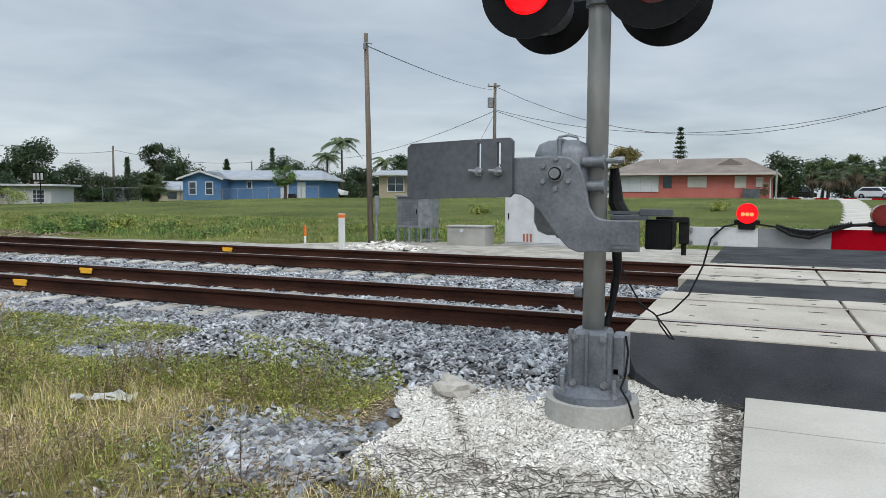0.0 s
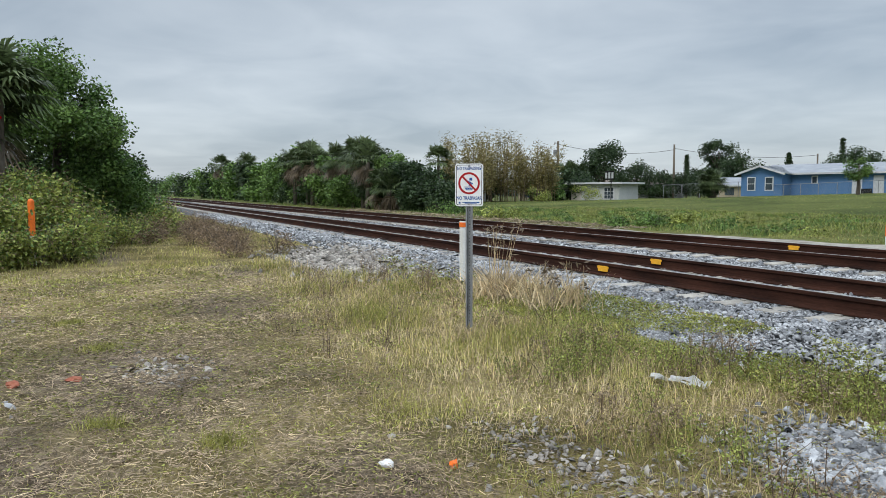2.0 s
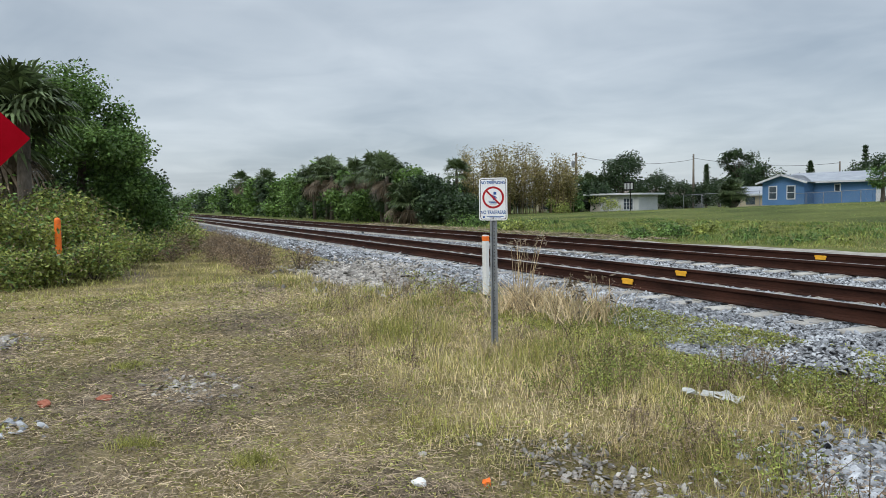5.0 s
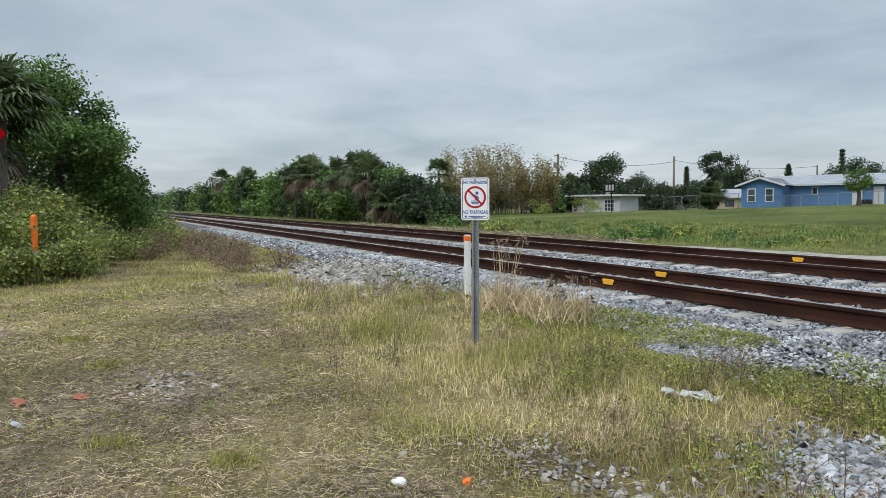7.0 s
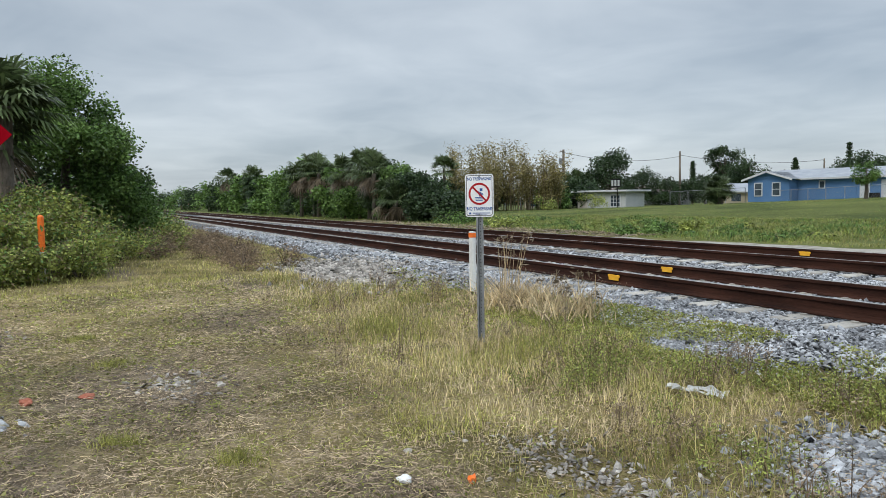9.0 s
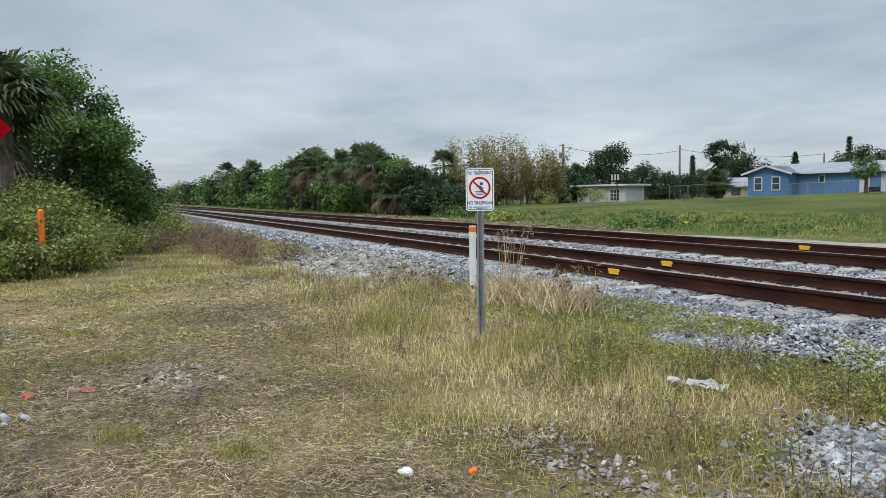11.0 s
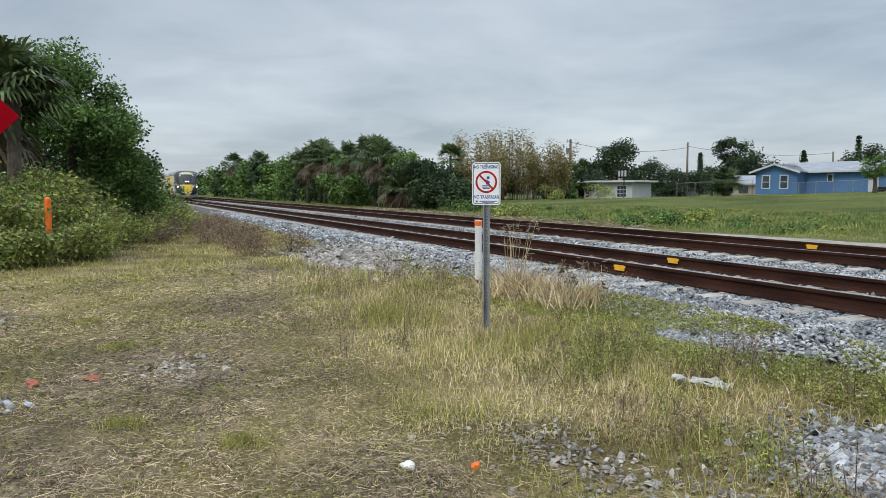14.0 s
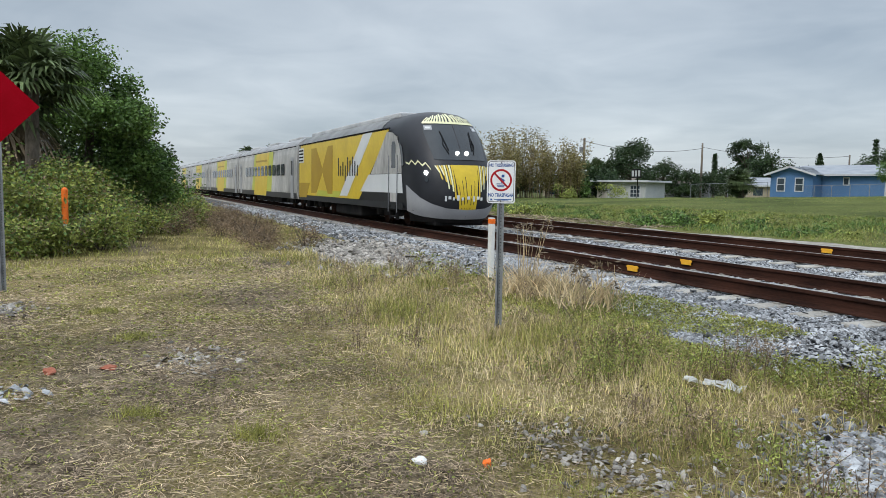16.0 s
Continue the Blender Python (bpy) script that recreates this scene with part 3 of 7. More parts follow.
def build_mound():
    n = 40
    v, f = [], []
    for i in range(n):
        for j in range(n):
            a, r = 2 * math.pi * i / n, j / (n - 1)
            k = 1 + 0.12 * math.sin(3 * a + 1) + 0.07 * math.sin(7 * a)
            x, y = MX + 1.2 * r * k * math.cos(a), MY + 1.12 * r * k * math.sin(a)
            v.append((x, y, float(mound_z(x, y)) + 0.012 - 0.05 * (r > 0.97)))
    for i in range(n):
        for j in range(n - 1):
            f.append((i * n + j, i * n + j + 1, (i + 1) % n * n + j + 1, (i + 1) % n * n + j))
    soup("gravel_mound", v, f, M["white_grit"], label="low mound of white gravel round the signal foot", category="gravel", kind="structure", smooth=True)
    m = 62000
    a, r = RNG.uniform(0, 6.283, m), np.sqrt(RNG.uniform(0, 1.15, m))
    k = 1 + 0.12 * np.sin(3 * a + 1) + 0.07 * np.sin(7 * a)
    x, y = MX + 1.2 * r * k * np.cos(a), MY + 1.12 * r * k * np.sin(a)
    keep = (x < 0.09) & (y < -1.15 - 0.3 * np.clip(x + 0.8, 0, 2))
    pts = np.stack([x, y, mound_z(x, y) + RNG.uniform(0.010, 0.020, m)], -1)[keep]
    stones("white_gravel", pts, 0.0064, M["pebble"], "small white limestone pebbles heaped round the signal", "gravel", fine=True)


build_mound()

# ---- more materials ----
M.update(
    tr_char=mat("charcoal_train_paint", (0.014, 0.015, 0.019), (0.028, 0.029, 0.035), 0.8, 0.42, 0.02, spec=0.3),
    tr_yellow=mat("yellow_train_paint", (0.58, 0.40, 0.02), (0.74, 0.54, 0.03), 0.6, 0.35, 0.02, fine=6, spec=0.5),
    tr_amber=mat("amber_train_paint", (0.36, 0.22, 0.015), (0.46, 0.30, 0.02), 0.6, 0.4, 0.02),
    tr_white=mat("white_train_paint", (0.60, 0.62, 0.63), (0.72, 0.73, 0.74), 0.7, 0.35, 0.02, spec=0.5),
    tr_cream=mat("pale_yellow_paint", (0.72, 0.70, 0.42), (0.82, 0.80, 0.55), 0.7, 0.35, 0.02),
    tr_silver=mat("silver_coach_side", (0.24, 0.235, 0.225), (0.62, 0.605, 0.58), 0.55, 0.42, 0.04, metal=0.1, fine=5, stretch=(1, 1, 0.45)),
    tr_grey=mat("grey_bumper_paint", (0.25, 0.255, 0.275), (0.37, 0.375, 0.395), 0.8, 0.35, 0.02, spec=0.5),
    tr_roof=mat("dirty_roof", (0.34, 0.345, 0.355), (0.56, 0.565, 0.575), 0.9, 0.55, 0.1),
    tr_lime=mat("lime_train_paint", (0.45, 0.47, 0.06), (0.56, 0.58, 0.10), 0.6, 0.4, 0.02),
    under=mat("underframe", (0.008, 0.008, 0.009), (0.028, 0.026, 0.025), 1.5, 0.85, 0.3, spec=0.1),
    glass=mat("dark_glass", (0.016, 0.019, 0.024), (0.03, 0.036, 0.042), 1.0, 0.08, 0, spec=0.55),
    lamp=mat("headlamp", (1.0, 0.97, 0.9), (1, 1, 0.96), 2, 0.3, 0, emit=9.0),
    blue_wall=mat("blue_house_paint", (0.075, 0.165, 0.32), (0.105, 0.215, 0.40), 0.5, 0.85, 0.1, fine=8),
    pink_wall=mat("coral_house_paint", (0.42, 0.125, 0.10), (0.52, 0.17, 0.14), 0.5, 0.85, 0.1, fine=8),
    cream_wall=mat("cream_house_paint", (0.36, 0.31, 0.22), (0.46, 0.40, 0.29), 0.5, 0.85, 0.1, fine=8),
    white_wall=mat("white_house_paint", (0.36, 0.375, 0.375), (0.54, 0.55, 0.545), 0.4, 0.85, 0.1, fine=6),
    roof_pale=mat("pale_shingle_roof", (0.24, 0.26, 0.29), (0.36, 0.385, 0.42), 0.7, 0.9, 0.3, fine=12, stretch=(1, 1, 4)),
    roof_brown=mat("brown_shingle_roof", (0.15, 0.125, 0.105), (0.24, 0.205, 0.18), 0.7, 0.9, 0.3, fine=12),
    trim_white=mat("white_trim", (0.48, 0.50, 0.52), (0.62, 0.63, 0.64), 1.0, 0.6, 0.05),
    shutter=mat("pale_shutter", (0.46, 0.42, 0.38), (0.56, 0.52, 0.47), 1.0, 0.7, 0.1),
    pane=mat("window_glass", (0.03, 0.045, 0.06), (0.07, 0.09, 0.11), 1.0, 0.08, 0, spec=0.8),
    wire=mat("wire", (0.05, 0.05, 0.055), (0.10, 0.10, 0.105), 3, 0.6, 0),
    car_white=mat("white_car_paint", (0.70, 0.71, 0.72), (0.78, 0.79, 0.8), 1, 0.25, 0, spec=0.6),
    car_dark=mat("black_car_paint", (0.015, 0.015, 0.018), (0.03, 0.03, 0.034), 1, 0.25, 0, spec=0.6),
    rock=mat("field_stone", (0.30, 0.28, 0.25), (0.50, 0.47, 0.42), 6, 0.9, 0.5, fine=40),
    paper=mat("white_litter", (0.62, 0.62, 0.61), (0.85, 0.85, 0.84), 25, 0.7, 0.5, fine=60),
    brick=mat("broken_brick", (0.28, 0.085, 0.05), (0.40, 0.15, 0.095), 20, 0.9, 0.5),
)


def wpart(name, bm, material, parent, label="", smooth=False):
    """A part whose bmesh is laid out in world metres, under a thing that is not turned."""
    at = parent.matrix_basis.translation if parent.parent is None else parent.parent.matrix_basis.translation + parent.matrix_basis.translation
    bmesh.ops.translate(bm, verts=bm.verts, vec=-at)
    return part(name, bm, material, parent, label, smooth)


# ---- crossing signal with its gate ----
SX, SY = -0.83, -1.95


def build_signal():
    s = thing("crossing_signal", (SX, SY, -0.40), "grey metal crossing signal with red lamps and lowered gate", "crossing signal")
    bm = B(); tube(bm, (SX, SY, -0.46), (SX, SY, -0.225), 0.315, 0.30, 40)
    wpart("foundation", bm, M["concrete"], s, "round concrete foundation")
    bm = B(); tube(bm, (SX, SY, -0.225), (SX, SY, -0.185), 0.255, 0.25, 32); tube(bm, (SX, SY, -0.185), (SX, SY, -0.13), 0.23, 0.15, 24)
    foot = wpart("foot_flange", bm, M["cast"], s, "cast foot flange", True)
    foot.data.shade_flat()
    bm = B()
    box(bm, (SX, SY, 0.02), (0.24, 0.22, 0.42), 0.03)
    for sx in (-1, 1):
        box(bm, (SX + sx * 0.125, SY - 0.085, 0.03), (0.03, 0.05, 0.40), 0.008)
        for zz, wd in ((-0.13, 0.11), (-0.06, 0.06)):
            box(bm, (SX + sx * (0.12 + wd / 2), SY, zz), (wd, 0.04, 0.09), 0.01)
    box(bm, (SX - 0.015, SY - 0.118, 0.02), (0.022, 0.03, 0.40), 0.006)
    wpart("base_casting", bm, M["cast"], s, "ribbed cast base clamp")
    for dx, dz in ((-0.09, 0.185), (0.09, 0.185), (-0.10, -0.115), (0.10, -0.115)):
        bm = B(); tube(bm, (SX + dx, SY - 0.10, dz), (SX + dx, SY - 0.135, dz), 0.024, seg=6); tube(bm, (SX + dx, SY - 0.135, dz), (SX + dx, SY - 0.155, dz), 0.012, seg=8)
        wpart("bolt", bm, M["galv"], s)
    for a in (45, 135, 225, 315):
        x, y = SX + 0.235 * math.cos(radians(a)), SY + 0.2 * math.sin(radians(a))
        bm = B(); tube(bm, (x, y, -0.19), (x, y, -0.155), 0.03, seg=6); tube(bm, (x, y, -0.155), (x, y, -0.07), 0.014, seg=10)
        wpart("anchor_bolt", bm, M["galv"], s)
    bm = B(); tube(bm, (SX, SY, -0.15), (SX, SY, 3.9), 0.0705, seg=28)
    wpart("mast", bm, M["mast"], s, "round weathered aluminium mast", True)
    bm = B(); box(bm, (SX + 0.165, SY + 0.06, 0.06), (0.09, 0.16, 0.28), 0.02)
    jb = wpart("junction_box", bm, M["cast"], s)
    bm = B(); box(bm, (SX + 0.213, SY + 0.06, 0.06), (0.012, 0.15, 0.27), 0.004)
    part_ob = wpart("cover", bm, M["galv"], jb)
    part_ob.matrix_basis = Matrix()
    bm = B(); pipe(bm, [(SX + 0.215, SY - 0.03, 0.20), (SX + 0.235, SY - 0.04, 0.10), (SX + 0.22, SY - 0.05, -0.06), (SX + 0.20, SY - 0.09, -0.13), (SX + 0.26, SY - 0.14, -0.2), (SX + 0.29, SY - 0.13, -0.30)], 0.007)
    wpart("conduit", bm, M["rubber"], s)
    # gate mechanism behind the counterweight bracket
    bm = B(); box(bm, (-1.045, SY + 0.02, 1.14), (0.37, 0.30, 0.62), 0.09)
    mech = wpart("mechanism_housing", bm, M["cast"], s, "rounded cast mechanism housing", True)
    bm = B(); box(bm, (-1.045, SY + 0.02, 1.14), (0.03, 0.32, 0.64), 0.012)
    wpart("housing_seam", bm, M["cast"], s)
    bm = B(); pipe(bm, [(-1.10, SY, 1.44), (-1.08, SY, 1.475), (-1.02, SY, 1.485), (-0.96, SY, 1.47), (-0.95, SY, 1.44)], 0.008)
    wpart("lifting_loop", bm, M["galv"], s)
    for zz in (1.305, 1.15):
        bm = B(); tube(bm, (-0.90, SY - 0.10, zz), (-0.76, SY - 0.10, zz), 0.034, seg=16); tube(bm, (-0.775, SY - 0.10, zz), (-0.755, SY - 0.10, zz), 0.045, seg=16)
        wpart("mast_clamp", bm, M["cast"], s)
    bm = B(); box(bm, (-0.73, SY - 0.02, 1.315), (0.12, 0.16, 0.03), 0.008); tube(bm, (-0.70, SY - 0.09, 1.315), (-0.64, SY - 0.09, 1.315), 0.022, seg=8)
    wpart("clamp_bracket", bm, M["galv"], s)
    # counterweight bracket and plate
    y0 = SY - 0.16
    out = [(-1.33, 1.335), (-1.04, 1.34), (-0.965, 1.33), (-0.905, 1.285), (-0.875, 1.22), (-0.855, 1.12), (-0.835, 1.02), (-0.80, 0.965), (-0.75, 0.945), (-0.53, 0.94), (-0.525, 0.75), (-0.90, 0.735), (-0.965, 0.76), (-1.04, 0.84), (-1.15, 0.98), (-1.22, 1.06), (-1.28, 1.095), (-1.33, 1.10)]
    bm = B(); prism(bm, out, y0 - 0.025, y0 + 0.02, bevel=0.008)
    br = wpart("counterweight_bracket", bm, M["cast"], s, "cast grey bracket plate")
    bm = B(); prism(bm, rounded(-0.715, 0.765, -0.545, 0.925, 0.01), y0 - 0.031, y0 - 0.024); prism(bm, rounded(-0.69, 0.79, -0.57, 0.90, 0.01), y0 - 0.036, y0 - 0.030)
    nb = wpart("cast_pad", bm, M["cast"], s)
    bm = B()
    tube(bm, (-1.05, y0 - 0.02, 1.23), (-1.05, y0 - 0.05, 1.23), 0.05, seg=24); tube(bm, (-1.05, y0 - 0.05, 1.23), (-1.05, y0 - 0.075, 1.23), 0.032, seg=16)
    wpart("pivot_hub", bm, M["galv"], s, "round pivot hub")
    bm = B(); tube(bm, (-1.05, y0 - 0.051, 1.23), (-1.05, y0 - 0.056, 1.23), 0.042, seg=24)
    wpart("hub_seal", bm, M["black"], s)
    for k in range(6):
        a = radians(60 * k + 30)
        x, z = -1.05 + 0.095 * math.cos(a), 1.23 + 0.095 * math.sin(a)
        bm = B(); tube(bm, (x, y0 - 0.02, z), (x, y0 - 0.042, z), 0.016, seg=6)
        wpart("bolt", bm, M["galv"], s)
    yp = y0 - 0.055
    bm = B()
    tilt = lambda x: 0.02 * (x + 2.07) / 0.74  # noqa: E731
    def piece(x0, x1, z0, z1):
        prism(bm, [(x0, z0 + tilt(x0)), (x1, z0 + tilt(x1)), (x1, z1 + tilt(x1)), (x0, z1 + tilt(x0))], yp - 0.02, yp + 0.028)
    prism(bm, [(-2.045, 1.06), (-1.565, 1.075), (-1.565, 1.455), (-2.04, 1.435), (-2.07, 1.41), (-2.07, 1.085)], yp - 0.02, yp + 0.028)
    piece(-1.565, -1.538, 1.06, 1.20); piece(-1.565, -1.538, 1.415, 1.44)
    piece(-1.538, -1.43, 1.06, 1.44)
    piece(-1.43, -1.402, 1.06, 1.20); piece(-1.43, -1.402, 1.415, 1.44)
    prism(bm, [(-1.402, 1.078), (-1.345, 1.078), (-1.325, 1.10), (-1.325, 1.44), (-1.345, 1.46), (-1.402, 1.459)], yp - 0.02, yp + 0.028)
    wpart("counterweight", bm, M["cast_dark"], s, "dull grey slotted counterweight plate")
    for x in (-1.551, -1.416):
        bm = B(); tube(bm, (x, yp + 0.03, 1.245), (x, yp - 0.07, 1.245), 0.013, seg=10); tube(bm, (x, yp - 0.02, 1.245), (x, yp - 0.045, 1.245), 0.03, seg=6); tube(bm, (x - 0.06, yp - 0.05, 1.25), (x + 0.03, yp - 0.05, 1.24), 0.011, seg=8)
        wpart("clamp_bolt", bm, M["galv"], s)
    # arm support and hinge
    bm = B()
    box(bm, (-0.55, SY + 0.02, 0.985), (0.40, 0.05, 0.02)); box(bm, (-0.62, SY + 0.04, 0.955), (0.22, 0.14, 0.03), 0.005); box(bm, (-0.45, SY - 0.02, 0.99), (0.2, 0.03, 0.045), 0.005)
    wpart("arm_support", bm, M["cast_dark"], s)
    bm = B()
    box(bm, (-0.435, SY + 0.05, 0.85), (0.17, 0.06, 0.19), 0.01)
    for k in range(4):
        box(bm, (-0.50 + k * 0.035, SY + 0.015, 0.81), (0.008, 0.01, 0.10))
    wpart("shear_bracket", bm, M["black"], s)
    bm = B(); box(bm, (-0.345, SY + 0.05, 0.86), (0.02, 0.08, 0.17), 0.004); box(bm, (-0.36, SY + 0.08, 0.945), (0.2, 0.05, 0.035), 0.008); box(bm, (-0.29, SY + 0.1, 0.87), (0.06, 0.06, 0.16), 0.01); tube(bm, (-0.29, SY + 0.1, 0.72), (-0.29, SY + 0.1, 0.95), 0.016, seg=8)
    wpart("arm_hinge", bm, M["under"], s, "dark greasy hinge")
    bm = B()
    pipe(bm, [(-0.735, SY + 0.10, 1.27), (-0.72, SY + 0.10, 1.05), (-0.66, SY + 0.10, 0.93)], [0.03, 0.05, 0.06], 10)
    pipe(bm, [(-0.72, SY + 0.10, 0.95), (-0.70, SY + 0.10, 0.60), (-0.725, SY + 0.08, 0.40), (-0.755, SY + 0.06, 0.24)], [0.035, 0.03, 0.022, 0.02], 10)
    wpart("cable_sleeve", bm, M["rubber"], s, "black cable sleeve")
    bm = B(); box(bm, (-0.93, SY, 0.46), (0.06, 0.05, 0.06), 0.01)
    wpart("mast_lug", bm, M["cast"], s)
    # lamps high on the mast
    bm = B(); tube(bm, (SX - 0.44, SY + 0.02, 2.37), (SX + 0.44, SY + 0.02, 2.37), 0.03, seg=12); tube(bm, (SX, SY, 2.29), (SX, SY, 2.45), 0.09, seg=20)
    wpart("crossarm", bm, M["cast"], s)
    for x, lit in ((-1.235, True), (-0.47, False)):
        for face in (-1, 1):
            yl = SY + 0.02 + face * 0.27
            bm = B(); tube(bm, (x, yl, 2.37), (x, yl + face * 0.012, 2.37), 0.30, seg=48)
            d = wpart("background_disc", bm, M["black"], s, "black round backing disc")
            bm = B(); tube(bm, (x, yl - face * 0.005, 2.37), (x, yl - face * 0.16, 2.37), 0.17, 0.13, 32); tube(bm, (x, yl - face * 0.15, 2.23), (x, yl - face * 0.15, 2.17), 0.02, seg=8)
            wpart("lamp_housing", bm, M["cast"], s, "grey lamp housing", False)
            bm = B(); tube(bm, (x, yl + face * 0.012, 2.37), (x, yl + face * 0.03, 2.37), 0.155, 0.14, 32)
            wpart("lens", bm, M["red_lit"] if lit and face < 0 else M["red_off"], s, "glowing red lens" if lit and face < 0 else "dark red lens")
            bm = B()
            ring = [[bm.verts.new((x + r * math.cos(a), yl + face * (0.012 + dpt), 2.37 + r * math.sin(a))) for a in np.linspace(radians(-15), radians(195), 25)] for r, dpt in ((0.175, 0), (0.175, 0.25), (0.168, 0.25), (0.168, 0))]
            for u, v in zip(ring, ring[1:]):
                for k in range(24):
                    bm.faces.new((u[k], u[k + 1], v[k + 1], v[k]))
            wpart("hood", bm, M["black"], s, "black visor")
    # gate arm
    ya = SY + 0.14
    arm = None
    x, k = -0.28, 0
    shades = [("white", 0.42), ("grey", 0.40)] + [("red", 0.42), ("white", 0.42)] * 6
    for c, ln in shades:
        bm = B(); box(bm, (x + ln / 2, ya, 0.842 + 0.004 * k), (ln - 0.001, 0.03, 0.118), 0.003)
        o = wpart("arm_segment", bm, M[c], s, {"white": "white gate arm board", "grey": "grey gate arm sleeve", "red": "red reflective gate arm board"}[c])
        x += ln; k += 0.15
    for dx in (-0.25, -0.10):
        for dz in (0.80, 0.885):
            bm = B(); tube(bm, (dx, ya - 0.015, dz), (dx, ya - 0.03, dz), 0.014, seg=6)
            wpart("bolt", bm, M["galv"], s)
    for lx, lit in ((0.075, True), (0.80, False), (3.2, True)):
        bm = B(); box(bm, (lx, ya, 0.915), (0.10, 0.07, 0.05), 0.008); box(bm, (lx, ya, 0.935), (0.15, 0.05, 0.03), 0.006)
        wpart("lamp_base", bm, M["black"], s)
        bm = B(); tube(bm, (lx, ya - 0.045, 0.99), (lx, ya + 0.045, 0.99), 0.062, seg=24)
        wpart("arm_lamp", bm, M["red_lit"] if lit else M["red_off"], s, "lit red gate lamp" if lit else "unlit red gate lamp", False)
        bm = B()
        if lit:
            for q in (-0.025, 0, 0.025):
                tube(bm, (lx + q, ya - 0.045, 0.985), (lx + q, ya - 0.05, 0.985), 0.012, seg=10)
        else:
            tube(bm, (lx, ya - 0.046, 0.99), (lx, ya - 0.05, 0.99), 0.05, seg=20)
        wpart("lamp_core", bm, M["red_hot"] if lit else M["red_off"], s)
    bm = B()
    pipe(bm, [(0.02, ya - 0.02, 0.925), (-0.06, ya - 0.03, 0.905), (-0.13, ya - 0.04, 0.83), (-0.17, ya - 0.05, 0.66), (-0.25, ya - 0.05, 0.47), (-0.35, ya - 0.06, 0.36), (-0.44, ya - 0.06, 0.325), (-0.55, ya - 0.05, 0.40), (-0.62, ya - 0.04, 0.52), (-0.68, ya, 0.62)], 0.006, 6)
    pipe(bm, [(-0.44, ya - 0.06, 0.325), (-0.42, ya - 0.06, 0.27), (-0.36, ya - 0.06, 0.19), (-0.33, ya - 0.06, 0.18), (-0.38, ya - 0.06, 0.25), (-0.46, ya - 0.05, 0.34), (-0.55, ya - 0.04, 0.385)], 0.006, 6)
    wpart("loose_cable", bm, M["rubber"], s, "loose black cable")
    bm = B()
    coil = []
    for q in range(150):
        u = q / 149
        a = q * 1.25
        coil.append((0.24 + 0.40 * u, ya - 0.035 + 0.014 * math.cos(a), 0.915 - 0.045 * math.sin(math.pi * u) * (1 if u < 0.7 else 0.6) + 0.014 * math.sin(a) + 0.02 * u))
    pipe(bm, coil, 0.005, 5)
    pipe(bm, [(0.13, ya - 0.02, 0.925), (0.24, ya - 0.03, 0.91)], 0.006, 6)
    pipe(bm, [(0.24, ya - 0.05, 0.91), (0.32, ya - 0.05, 0.865), (0.42, ya - 0.05, 0.85), (0.50, ya - 0.05, 0.885), (0.64, ya - 0.04, 0.93), (0.74, ya - 0.02, 0.935)], 0.010, 6)
    wpart("coiled_cable", bm, M["rubber"], s, "coiled black cable")
    return s


build_signal()


def text(body, size, at, parent, material, squeeze=1.0, turn=(90, 0, 0)):
    cu = bpy.data.curves.new("writing", "FONT")
    cu.body, cu.size, cu.align_x, cu.align_y, cu.extrude, cu.offset = body, size, "CENTER", "CENTER", 0.0008, 0.0012
    cu.materials.append(material)
    o = new("writing", cu)
    o.parent = parent
    o.matrix_basis = pose(*at, *turn) @ Matrix.Diagonal((squeeze, 1, 1, 1))
    return o


def u_post(name, parent, height, material, w=0.078):
    bm = B()
    prof = [(-w / 2, 0.0), (-w / 2 + 0.018, 0.0), (-w / 4, 0.030), (w / 4, 0.030), (w / 2 - 0.018, 0.0), (w / 2, 0.0), (w / 2, 0.004), (w / 2 - 0.016, 0.004), (w / 4 + 0.003, 0.035), (-w / 4 - 0.003, 0.035), (-w / 2 + 0.016, 0.004), (-w / 2, 0.004)]
    a = [bm.verts.new((x, y, -0.3)) for x, y in prof]
    b = [bm.verts.new((x, y, height)) for x, y in prof]
    for k in range(len(a)):
        bm.faces.new((a[k], b[k], b[(k + 1) % len(a)], a[(k + 1) % len(a)]))
    bm.faces.new(b)
    bmesh.ops.recalc_face_normals(bm, faces=bm.faces)
    p = part(name, bm, material, parent, "galvanised punched channel post")
    bm = B()
    for k in range(int(height / 0.0254 / 1.5)):
        tube(bm, (0, 0.0285, 0.03 + k * 0.038), (0, 0.0300, 0.03 + k * 0.038), 0.006, seg=8)
    h = part("punched_hole", bm, M["black_ink"], p, "row of dark punched holes")
    h["kind"] = "stuff"
    return p


